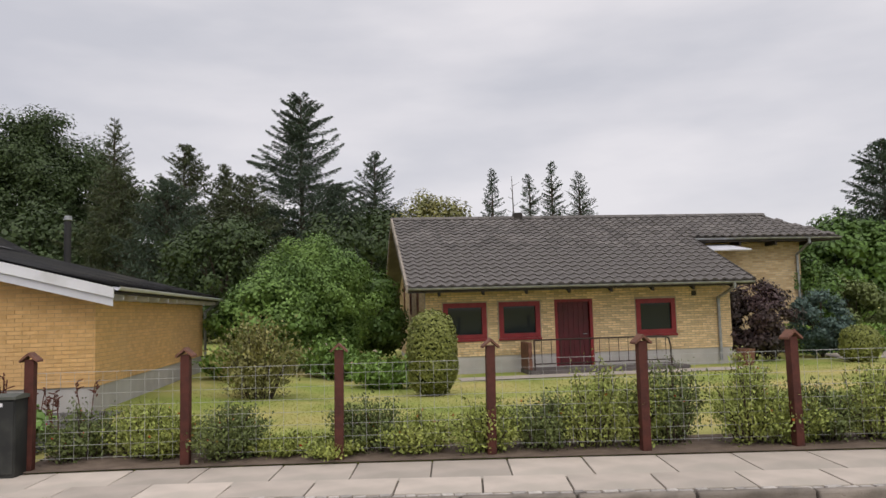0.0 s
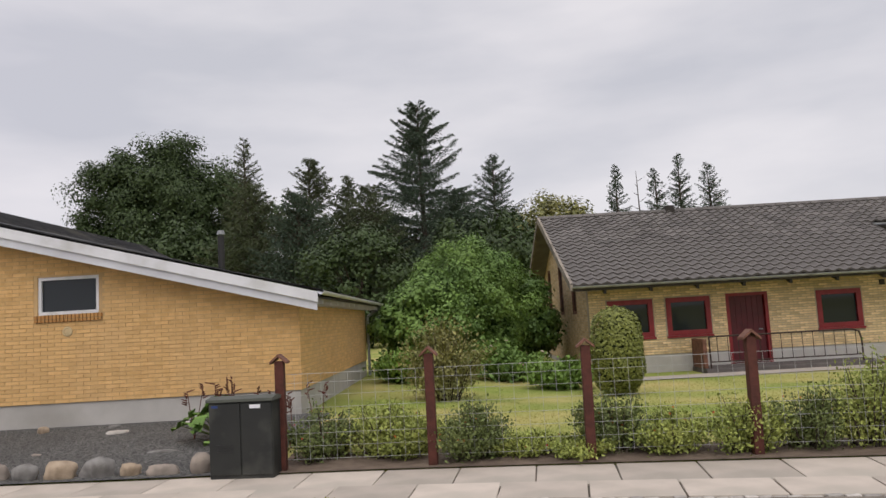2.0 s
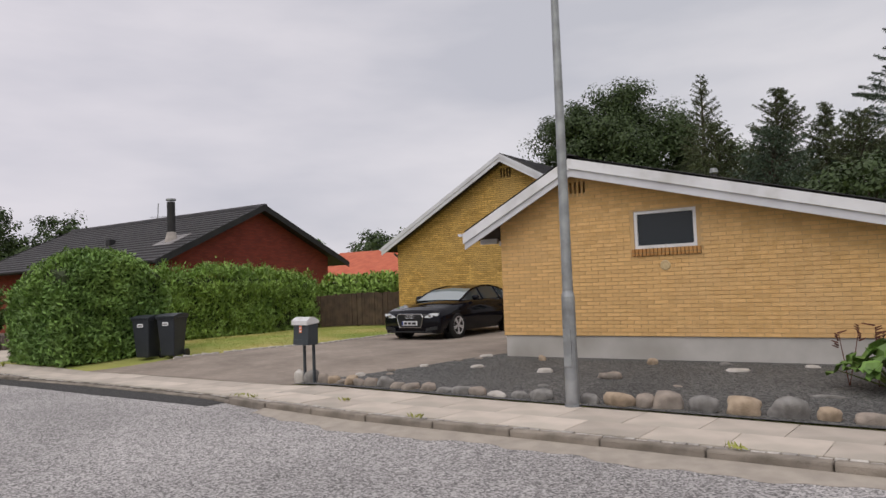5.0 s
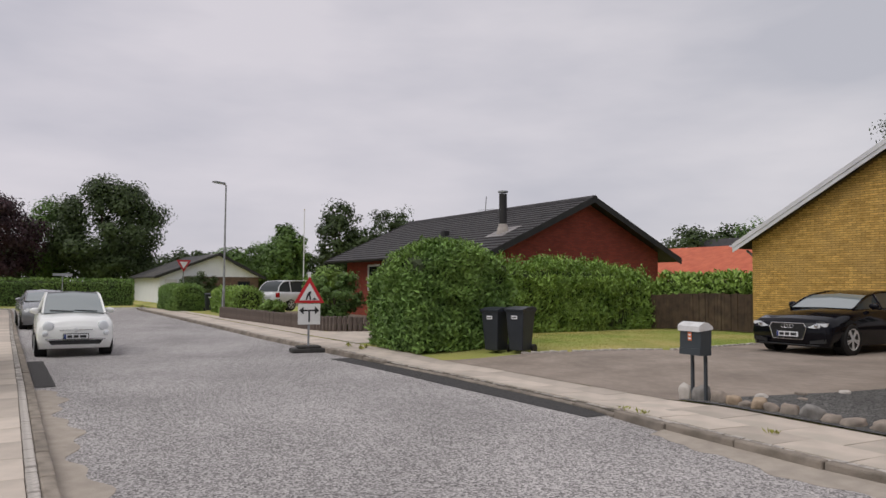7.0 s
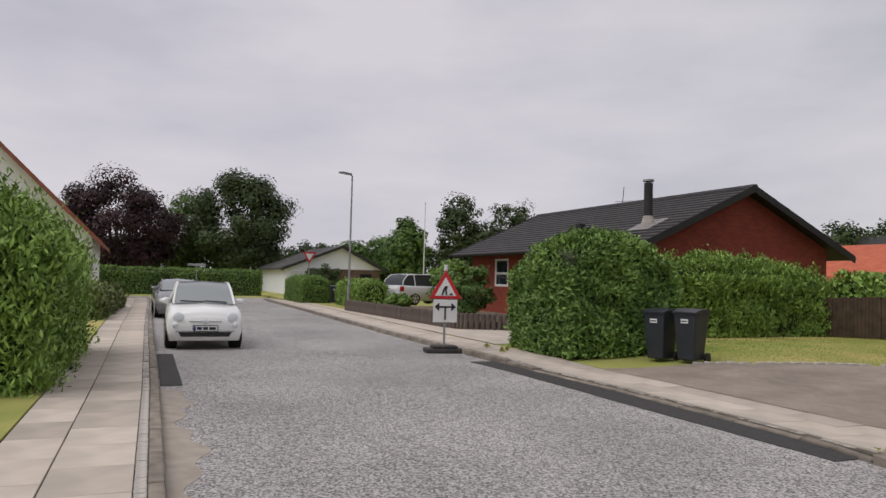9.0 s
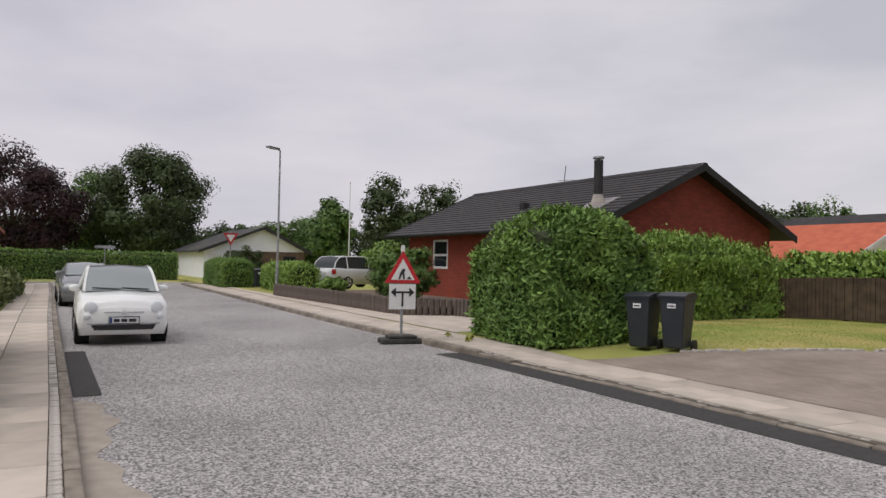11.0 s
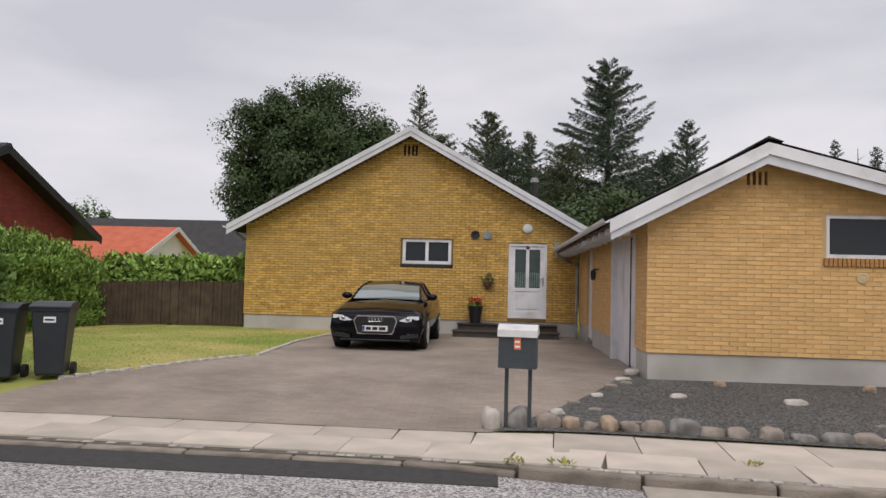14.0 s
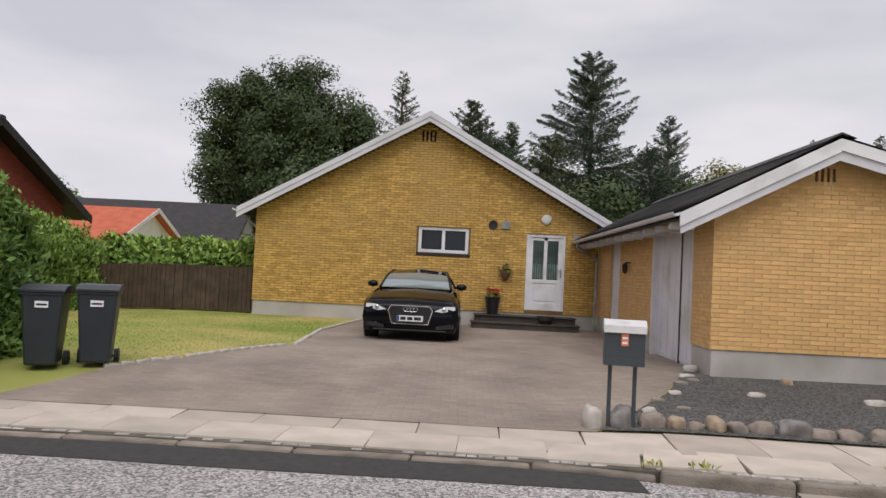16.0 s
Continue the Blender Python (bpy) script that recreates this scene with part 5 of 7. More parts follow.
    for i, (x, y, h, r, m) in enumerate([(24, 62, 9.8, 5, L_MID), (31, 66, 10.4, 5, L_LIGHT), (38, 64, 9.6, 5, L_MID), (46, 60, 10.2, 5.5, L_MID), (54, 62, 11, 6, L_DARK), (35, 46, 7.6, 4, L_MID), (62, 58, 11, 6, L_DARK), (-1, 74, 13.5, 7, L_DARK), (-10, 72, 14, 7, L_DARK), (-19, 72, 14.5, 7, L_DARK), (8, 74, 11.5, 6, L_DARK), (16, 70, 10.5, 6, L_DARK), (-26, 62, 12, 6.5, L_DARK), (21, 66, 9, 5, L_DARK)]):
        broadleaf(50 + i, h, r, r * 0.9, m, "leafy tree in the wood behind the houses", x, y, 10000, 0.34, 0.0, clumps=110)
    # down the street
    broadleaf(71, 11.7, 5.6, 6.4, L_PURPLE, "copper beech with dark purple leaves", -85, -1.4, 20000, 0.24, 0.06)
    broadleaf(72, 12.6, 5.0, 5.8, L_DARK, "large dark green lime tree", -86, 10.2, 28000, 0.25, 0.04)
    broadleaf(73, 11.0, 3.6, 3.6, L_MID, "green tree beside a larger one", -92, 5.8, 8000, 0.27, 0.1)
    broadleaf(74, 8.5, 5.0, 5.0, L_DARK, "dark green tree behind a hedge", -86, -8, 7000, 0.27, 0.05)
    for i, (y, h) in enumerate([(-22, 7), (-14, 6.5), (-4, 6), (3, 6.5), (13, 6), (20, 5.5), (32, 6.5), (40, 7), (49, 7), (60, 7.5)]):
        broadleaf(120 + i, h, 4.8, 5.2, L_DARK if i % 2 else L_MID, "low leafy tree behind the far gardens", -99 + (i % 3) * 2, y, 6000, 0.3, 0.0)
    for i, (x, y, h, r, m) in enumerate([(-86, 35.6, 12.4, 3.2, L_DARK), (-87, 43, 12.2, 3.6, L_DARK), (-84, 28.3, 8.9, 2.6, L_MID), (-86, 39, 9, 5, L_DARK), (-90, 50, 10.5, 5, L_DARK), (-88, 20, 5.6, 3.5, L_DARK), (-96, 26, 6.5, 4, L_MID), (-88, 58, 9, 5, L_MID), (-62, 56, 8.2, 4.2, L_MID), (-58, 66, 9, 5, L_DARK), (-72, 62, 8.5, 5, L_MID), (-100, 33, 8, 5, L_MID), (-58, 76, 9.6, 4.5, L_MID), (-40, 78, 7.0, 5, L_DARK)]):
        broadleaf(80 + i, h, r, r, m, "tree far down the street", x, y, 5500, 0.32, 0.03)

    t = thing("dead_tree", "bare thin dead tree trunk", "tree", pose(12.9, 55, 0.1))
    dm = tube(bmesh.new(), [(0, 0, -0.2), (0.1, 0, 6), (0, 0, 12.2)], [0.12, 0.08, 0.02], 6)
    for k in range(9):
        a, z = k * 2.4, 7 + k * 0.55
        tube(dm, [(0.05, 0, z), (0.7 * math.cos(a), 0.7 * math.sin(a), z + 0.35)], [0.03, 0.008], 4)
    part("trunk", dm, M_BARK, t)


forest()

# ---- hedges, garden plants ----
L_OLIVE = leaf_mat("dull_green_leaves", (0.15, 0.18, 0.055), (0.10, 0.13, 0.04))
clipped(201, "round_hedge", "big rounded dense green hedge by the pavement", [(-23.7, 9.75), (-21.0, 9.55)], 2.7, lambda s: 2.35 + 0.3 * math.sin(math.pi * s), L_HEDGED, 62000, 0.05, 0.2, 0.14, rnd=0.75, fuzz=0.06, long=2.7, lift=0.35, tuft_size=0.16)
clipped(202, "long_hedge", "long clipped green hedge with pale new shoots", [(-25.6, 10.9), (-25.4, 15.5), (-25.5, 20.6)], 1.3, lambda s: 2.0 + 0.25 * math.sin(3 * s), L_HEDGE, 70000, 0.045, 0.24, 0.5, rnd=0.4, fuzz=0.07, long=3.0, lift=1.1, tuft_size=0.2)
clipped(203, "back_hedge", "clipped green hedge behind a wooden fence", [(-25.2, 21.6), (-20.8, 21.6)], 1.2, 1.95, L_HEDGE, 9000, 0.085, 0.12, 0.2)
clipped(204, "front_hedge", "tall shaggy green hedge beside the pavement", [(-24.5, -2.1), (-18.9, -2.14)], 2.05, lambda s: 2.3 + 0.15 * math.sin(9 * s), L_HEDGE, 80000, 0.036, 0.28, 0.3, rnd=0.6, fuzz=0.13, long=3.2, lift=1.2, tuft_size=0.2)
clipped(205, "far_hedge", "clipped green hedge across the end of the street", [(-64, -22), (-64, 9.0)], 1.4, 1.9, L_HEDGED, 42000, 0.06, 0.1, 0.06, fuzz=0.03, lift=0.3, tuft_size=0.05)
clipped(206, "corner_hedge", "clipped green hedge by the far pavement", [(-56, 10.2), (-50.5, 10.0)], 1.7, 1.5, L_HEDGED, 20000, 0.05, 0.1, 0.08)
clipped(207, "garden_hedge", "low clipped green hedge behind the kerb wall", [(-49, 11.6), (-42.5, 11.0)], 1.4, 1.35, L_HEDGE, 10000, 0.065, 0.1, 0.15)
clipped(208, "low_hedge", "low clipped green hedge behind the lawn", [(14.5, 22.0), (22, 20.6)], 0.9, 0.85, L_HEDGE, 6000, 0.07, 0.08, 0.08)
clipped(209, "verge_hedge", "low uneven hedge along the pavement", [(-43, -0.9), (-34, -1.45)], 1.1, 0.9, L_OLIVE, 6000, 0.09, 0.2, 0.2, rnd=0.3)

broadleaf(211, 4.35, 2.3, 2.0, L_BUSH, "large dense light-topped green shrub", -1.4, 21.5, 52000, 0.072, 0.02, "garden_shrub", -0.02, 190, spread=0.16, dense=1.6)
broadleaf(212, 3.2, 1.6, 1.6, L_BUSH, "dark green shrub beside the larger one", -2.6, 20.6, 12000, 0.11, 0.0, "garden_shrub", 0.0, 80)
broadleaf(213, 3.4, 1.4, 1.6, L_MID, "green shrub close to the house gable", 0.5, 23.5, 10000, 0.12, 0.0, "garden_shrub", -0.05, 80)
shrub(214, 1.55, 1.0, 0.8, L_DRYSH, "loose bronze-green shrub on the lawn", -1.95, 13.6, 5200, 0.042)
shrub(215, 0.8, 0.9, 0.7, L_LIGHT, "leafy green perennials by the house corner", 0.6, 16.2, 2600, 0.07)
shrub(216, 1.1, 1.2, 0.9, L_BUSH, "green perennials under the shrubs", -0.4, 18.6, 3000, 0.08, fl=(L_FLW, 70, 0.1))
shrub(226, 1.0, 0.9, 0.7, L_LIGHT, "pale green perennials under the shrubs", -3.0, 17.6, 2400, 0.08)
broadleaf(217, 2.4, 1.35, 1.2, L_REDL, "dark purple-brown Japanese maple", 12.0, 19.6, 9000, 0.09, 0.0, "maple_shrub", -0.06, 80)
broadleaf(218, 2.2, 1.0, 1.0, L_BLUE, "dense blue-green dwarf conifer", 14.3, 19.8, 8000, 0.08, 0.0, "dwarf_conifer", -0.06, 70)
broadleaf(219, 3.6, 1.0, 1.2, L_MID, "climbing green plant at the house corner", 16.1, 23.0, 8000, 0.11, 0.0, "climber", -0.06, 60)
broadleaf(220, 3.0, 2.6, 2.0, L_LIGHT, "broad leafy yellow-green garden shrub", 19.8, 27.5, 12000, 0.13, 0.0, "garden_shrub", -0.06, 80)
broadleaf(221, 2.6, 1.6, 1.5, L_OLIVE, "flowering shrub beside the porch", 18.2, 23.4, 6000, 0.11, 0.0, "garden_shrub", -0.06, 60)
broadleaf(222, 2.8, 1.7, 1.8, L_LIGHT, "bright green shrub beside the parked car", -45.5, 16.5, 7000, 0.16, 0.0, "garden_shrub", 0.1, 60)
broadleaf(227, 2.7, 1.0, 1.8, L_DARK, "dark green bush against the white bungalow", -68.4, 15.0, 6000, 0.14, 0.0, "garden_shrub", 0.1, 60)
broadleaf(223, 2.2, 1.0, 1.4, L_MID, "leafy green bush behind the kerb wall", -33.5, 11.6, 6000, 0.11, 0.0, "garden_shrub", 0.1, 60)
broadleaf(224, 0.95, 0.7, 0.7, L_LIGHT, "leafy green bush behind the kerb wall", -38.5, 10.8, 4000, 0.11, 0.0, "garden_shrub", 0.1, 50)
broadleaf(225, 2.6, 2.4, 1.6, L_OLIVE, "dull green bush behind the hedge", -22.5, 27, 7000, 0.14, 0.0, "garden_shrub", 0.1, 60)


def ball_bush(seed, name, label, x, y, r, h, material, n=5000, ls=0.045, egg=1.0):
    """A bush clipped to a smooth dome."""
    rng = np.random.default_rng(seed)
    t = thing(name, label, "bush", pose(x, y, ground_z(x, y)))
    core = bmesh.new()
    bmesh.ops.create_icosphere(core, subdivisions=3, radius=1)
    for v in core.verts:
        k = 0.9 + 0.06 * noise.noise(v.co * 3)
        z = v.co.z
        v.co = Vector((v.co.x * r * k, v.co.y * r * k, h * 0.5 + z * h * 0.5 * k))
    # dark dome under the leaves, inner shade put into its colour
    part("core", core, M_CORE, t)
    u = rng.uniform(-1, 1, n)
    a = rng.uniform(0, 6.283, n)
    w = (1 - np.abs(u) ** (2 + egg)) ** 0.5
    p = np.stack([np.cos(a) * w * r, np.sin(a) * w * r, h * 0.5 + u * h * 0.5], 1)
    nr = np.stack([np.cos(a) * w, np.sin(a) * w, u], 1)
    p += nr * np.array([[0.06 * noise.noise(Vector(q) * 2.5)] for q in p]) + rng.normal(size=p.shape) * 0.018
    p[:, 2] = np.maximum(p[:, 2], 0.01)
    part("foliage", leaves("foliage", p, ls, rng, 1.6, out=nr * 1.1), material, t)
    return t


ball_bush(231, "topiary_bush", "tall egg-shaped clipped box bush", 1.55, 14.1, 0.5, 1.75, L_TOPI, 9000, 0.04, 2.5)
ball_bush(232, "round_bush", "small round clipped box bush", 14.2, 17.9, 0.55, 1.0, L_TOPI, 4000, 0.05)
ball_bush(233, "round_bush", "wide bright green clipped dome bush", 17.2, 17.2, 1.15, 1.0, L_LIGHT, 7000, 0.055)

# shrubs along the fence
_rng = random.Random(5)
for i in range(21):
    x = -3.3 + i * 0.58 + _rng.uniform(-0.15, 0.15)
    tall = _rng.uniform(0.42, 0.62) if x < 0.4 else _rng.uniform(0.5, 0.95)
    if -1.4 < x < -0.2 or 0.2 < x < 0.75:
        tall *= 0.5
    shrub(300 + i, tall * 1.12, 0.55, 0.42, L_ROSE if i % 3 else L_OLIVE, "low leafy shrub growing through the wire fence", x, fback(x) + 0.42 + _rng.uniform(0, 0.3), 5600, 0.023, "fence_shrub", fl=(L_FLR if i % 4 == 0 else leaf_mat("orange_buds", (0.45, 0.16, 0.03), (0.4, 0.1, 0.03)), 24, 0.03), group="shrubs along the fence")


def big_leaf_plant(seed, x, y, n=56, spread=0.7, h=0.5):
    rng = np.random.default_rng(seed)
    t = thing("rhubarb_plant", "large-leaved green plant with dry brown stalks", "plant", pose(x, y, ground_z(x, y) + 0.02))
    bm, st = bmesh.new(), bmesh.new()
    for k in range(n):
        a, q = rng.uniform(0, 6.283), rng.uniform(0.1, 1) ** 0.6
        c = Vector((math.cos(a) * spread * q, math.sin(a) * spread * q * 0.8, h * (1.0 - 0.6 * q) * rng.uniform(0.7, 1.15) + 0.06))
        r = rng.uniform(0.08, 0.15)
        m = Matrix.Translation(c) @ Matrix.Rotation(a, 4, "Z") @ Matrix.Rotation(rng.uniform(0.3, 0.9), 4, "Y")
        ctr = bm.verts.new(m @ Vector((0, 0, -0.03)))
        ring = [bm.verts.new(m @ Vector((math.cos(2 * math.pi * j / 10) * r * 1.15, math.sin(2 * math.pi * j / 10) * r * (0.85 + 0.1 * math.sin(5 * j)), 0.02 * math.sin(j * 2.2) + (0.03 if j % 2 else 0)))) for j in range(10)]
        for j in range(10):
            bm.faces.new((ctr, ring[j], ring[(j + 1) % 10]))
        tube(st, [(0, 0, 0), tuple(c * 0.6), tuple(c)], [0.012, 0.01, 0.006], 4)
    part("foliage", bm, L_RHUB, t)
    part("stalk", st, L_OLIVE, t)
    dry = bmesh.new()
    for k in range(9):
        a = rng.uniform(-0.5, 0.5)
        px = rng.uniform(-0.6, 0.9)
        top = Vector((px + a * 0.3, 0.2, rng.uniform(0.55, 0.85)))
        tube(dry, [(px, 0.2, 0), tuple(top * 0.98)], [0.008, 0.006], 4)
        for j in range(7):
            cc = top - Vector((0, 0, 0.03 * j))
            tube(dry, [tuple(cc), tuple(cc + Vector((rng.normal() * 0.05, rng.normal() * 0.04, 0.03)))], [0.014, 0.008], 4)
    part("dry_stalk", dry, mat("dry_rust_brown", (0.13, 0.045, 0.03), (0.09, 0.03, 0.02), 8, 0.9), t)


big_leaf_plant(61, -4.9, 9.5)
big_leaf_plant(62, -4.3, 8.6, 22, 0.5, 0.42)
tuft_rng = np.random.default_rng(9)


def tuft(x, y, z, n=14, h=0.16, label="small weed growing in the paving joint"):
    t = thing("weed", label, "plant", pose(x, y, z))
    p = np.stack([tuft_rng.normal(size=n) * 0.05, tuft_rng.normal(size=n) * 0.03, np.full(n, h * 0.45)], 1)
    al = np.stack([p[:, 0] * 6, p[:, 1] * 6, np.ones(n)], 1)
    tagged(part("blades", leaves("blades", p, h * 0.35, tuft_rng, 3.2, along=al), L_GRASS, t), kind="stuff")


for x, d in ((-13.3, 0.16), (-12.9, 0.2), (-11.25, 0.65), (-9.6, 0.12), (-6.0, 0.14), (-2.9, 0.15), (-22.6, 0.6), (-23.0, 0.9), (-23.6, 0.7)):
    tuft(x, fk(x) + d, 0.112 - dip(x), 12, 0.07 if x > -20 else 0.13)


# ---- fence ----
def fence_y(x):
    return float(np.interp(x, [-3.66, -2.0, -0.33, 1.4, 3.05, 4.76, 6.45, 8.3], [7.54, 7.41, 7.22, 7.04, 6.77, 6.56, 6.33, 6.08]))


def build_fence():
    f = thing("wire_fence", "red-brown wooden posts with galvanised wire mesh", "fence")
    lean = random.Random(3)
    xs = [-3.66 + 1.685 * i for i in range(8)]
    for i, x in enumerate(xs):
        y = fence_y(x)
        m = pose(x, y, ground_z(x, y), lean.uniform(-1, 1), lean.uniform(-1.2, 1.2), lean.uniform(-6, 6))
        p = part("post", B(-0.05, 0.05, -0.05, 0.05, -0.1, 1.22, 0.006), M_POST, f)
        p.matrix_basis = m
        c = bmesh.new()
        prism(c, [(-0.095, 1.19), (0, 1.27), (0.095, 1.19), (0.095, 1.215), (0, 1.3), (-0.095, 1.215)], "y", -0.08, 0.08)
        part("cap", c, M_CAP, p, "weathered little gabled wooden cap")
    zs = [0.12, 0.26, 0.40, 0.54, 0.68, 0.82, 0.96, 1.06]
    for a, b in zip(xs, xs[1:]):
        ya, yb = fence_y(a) + 0.055, fence_y(b) + 0.055
        za, zb = ground_z(a, ya), ground_z(b, yb)
        for z in zs:
            part("wire", cyl(bmesh.new(), (a, ya, za + z), (b, yb, zb + z), 0.0024 if z < 1 else 0.0032, n=4), M_WIRE, f)
        n = 11
        for k in range(1, n):
            q = k / n
            x, y, z = a + (b - a) * q, ya + (yb - ya) * q, za + (zb - za) * q
            part("wire", cyl(bmesh.new(), (x, y, z + 0.1), (x, y, z + 1.06), 0.002, n=4), M_WIRE, f)


build_fence()


def board_fence():
    f = thing("board_fence", "weathered dark brown board fence", "fence")
    m = mat("weathered_brown_board", (0.085, 0.055, 0.036), (0.05, 0.034, 0.024), 5.0, 0.85, bump=0.4, stain=(0.12, 0.085, 0.055), stain_scale=1.5)
    r = random.Random(8)
    x = -24.9
    while x < -20.5:
        y = 20.3
        z = ground_z(x, y)
        part("board", B(x, x + 0.115, y + (0.0 if r.random() < 0.5 else 0.02), y + 0.04, z + 0.03, z + 1.24 + r.uniform(-0.02, 0.02)), m, f)
        x += 0.125
    for z in (0.35, 1.0):
        part("rail", B(-24.9, -20.5, 20.345, 20.39, 0.25 + z, 0.33 + z), m, f)
    for x in (-24.85, -22.7, -20.6):
        part("post", B(x - 0.05, x + 0.05, 20.395, 20.49, 0.1, 1.5), m, f)


board_fence()


# ---- boulders and stones ----
M_STONE = [mat("granite_boulder", (0.36, 0.30, 0.25), (0.22, 0.185, 0.16), 5.0, 0.9, bump=0.4, stain=(0.2, 0.17, 0.14), stain_scale=4.0),
           mat("grey_boulder", (0.28, 0.265, 0.25), (0.17, 0.16, 0.15), 6.0, 0.9, bump=0.4, stain=(0.12, 0.11, 0.1), stain_scale=4.0),
           mat("tan_boulder", (0.46, 0.36, 0.26), (0.32, 0.24, 0.17), 5.0, 0.9, bump=0.4, stain=(0.2, 0.15, 0.1), stain_scale=4.0),
           mat("pale_boulder", (0.60, 0.56, 0.52), (0.42, 0.38, 0.34), 5.0, 0.9, bump=0.4)]
S_LABEL = ["mottled grey-brown rounded granite boulder", "dark grey rounded field stone", "tan rounded field stone", "pale whitish rounded field stone"]


def stone(seed, x, y, sx, sy, sz, k=None, lift=0.0, group="stones edging the gravel bed"):
    rng = random.Random(seed)
    q = 0.8 if group.startswith("stones edging") else 0.62
    sx, sy, sz = sx * q * rng.uniform(0.85, 1.2), sy * q * rng.uniform(0.75, 1.25), sz * q * rng.uniform(0.75, 1.3)
    bm = bmesh.new()
    bmesh.ops.create_icosphere(bm, subdivisions=3, radius=1)
    off = Vector((rng.uniform(0, 50), rng.uniform(0, 50), rng.uniform(0, 50)))
    for v in bm.verts:
        n = noise.noise(v.co * 0.9 + off) * 0.5 + noise.noise(v.co * 2.2 + off) * 0.24 + noise.noise(v.co * 5 + off) * 0.07
        c = v.co * (1 + n)
        c = Vector([math.copysign(abs(q) ** 0.72, q) for q in c])
        v.co = Vector((c.x * sx, c.y * sy, max(c.z, -0.5) * sz))
    k = rng.choice([0, 0, 1, 1, 2]) if k is None else k
    ob = part("stone", bm, M_STONE[k], smooth=True)
    ob.matrix_basis = pose(x, y, ground_z(x, y) + sz * 0.42 + lift, 0, 0, rng.uniform(-25, 25))
    tagged(ob, S_LABEL[k], "stone", group)


E_X = [(-13.52, 0.12, 0.17, 3), (-13.22, 0.15, 0.16, 1), (-12.92, 0.14, 0.14, 0), (-12.68, 0.12, 0.11, 2), (-12.47, 0.11, 0.10, 0), (-12.28, 0.11, 0.13, 2), (-12.08, 0.12, 0.11, 0), (-11.83, 0.15, 0.11, 0), (-11.53, 0.16, 0.12, 1), (-11.26, 0.13, 0.11, 0), (-11.0, 0.16, 0.12, 0), (-10.68, 0.17, 0.11, 0), (-10.36, 0.17, 0.10, 1), (-10.05, 0.15, 0.10, 1), (-9.78, 0.17, 0.08, 0), (-9.45, 0.16, 0.08, 3), (-9.1, 0.16, 0.09, 1), (-8.78, 0.17, 0.11, 1), (-8.1, 0.16, 0.14, 1), (-7.72, 0.24, 0.17, 2), (-7.38, 0.14, 0.16, 0), (-7.12, 0.2, 0.16, 0), (-6.72, 0.22, 0.13, 1), (-6.28, 0.24, 0.16, 2), (-5.82, 0.26, 0.16, 1), (-5.44, 0.15, 0.19, 2), (-5.05, 0.26, 0.12, 0), (-4.6, 0.18, 0.16, 0)]
for i, (x, sx, sz, k) in enumerate(E_X):
    stone(400 + i, x, fback(x) + 0.2, sx, 0.13, sz, k)
for i, (x, y, sx, sz, k) in enumerate([(-12.75, 8.95, 0.16, 0.07, 3), (-12.5, 9.5, 0.15, 0.07, 0), (-12.3, 9.2, 0.12, 0.05, 0), (-12.15, 10.0, 0.14, 0.06, 3), (-11.85, 10.7, 0.15, 0.06, 0), (-11.6, 11.3, 0.16, 0.07, 3), (-11.35, 11.9, 0.17, 0.13, 3), (-11.6, 11.0, 0.12, 0.05, 0),
                                      (-8.5, 9.6, 0.3, 0.16, 0), (-6.9, 10.5, 0.22, 0.06, 3), (-11.1, 10.1, 0.2, 0.07, 3), (-9.7, 9.9, 0.2, 0.09, 3), (-10.3, 11.0, 0.13, 0.1, 2), (-8.3, 10.9, 0.15, 0.1, 2), (-7.2, 11.0, 0.16, 0.07, 1), (-6.0, 11.0, 0.18, 0.06, 3), (-5.6, 9.0, 0.3, 0.05, 1), (-11.9, 8.6, 0.12, 0.05, 1), (-9.2, 8.8, 0.12, 0.05, 1), (-7.4, 9.2, 0.12, 0.05, 0)]):
    stone(450 + i, x, y, sx, sx * 0.7, sz, k, group="stones lying in the gravel")


# ---- street furniture ----
def wheelie_bin(m):
    b = thing("wheelie_bin", "black plastic two-wheeled waste bin", "bin", m, "household waste bins")
    mm = mat("black_bin_plastic", (0.022, 0.026, 0.034), (0.03, 0.034, 0.042), 3.0, 0.45, bump=0.05) if "black_bin_plastic" not in bpy.data.materials else bpy.data.materials["black_bin_plastic"]
    bm = bmesh.new()
    lo, hi = (0.175, 0.21), (0.235, 0.275)
    v = [bm.verts.new((sx * w[0], sy * w[1], z)) for w, z in ((lo, 0.06), (hi, 0.95)) for sx, sy in ((-1, -1), (1, -1), (1, 1), (-1, 1))]
    for f in ((3, 2, 1, 0), (4, 5, 6, 7), (0, 1, 5, 4), (1, 2, 6, 5), (2, 3, 7, 6), (3, 0, 4, 7)):
        bm.faces.new([v[i] for i in f])
    bmesh.ops.bevel(bm, geom=bm.edges[:], offset=0.03, segments=3, affect="EDGES", profile=0.5)
    part("body", bm, mm, b)
    part("rim", B(-0.25, 0.25, -0.29, 0.29, 0.93, 0.975, 0.012), mm, b)
    lid = part("lid", P([(-0.31, 0.975), (-0.31, 1.0), (-0.1, 1.05), (0.2, 1.06), (0.3, 1.02), (0.3, 0.975)], "x", -0.255, 0.255), mm, b)
    part("handle", C((-0.2, 0.33, 0.99), (0.2, 0.33, 0.99), 0.018), mm, b)
    for sx in (-1, 1):
        w = C((sx * 0.19, 0.24, 0.1), (sx * 0.25, 0.24, 0.1), 0.1, n=18)
        part("wheel", w, M_BLACKW, b)
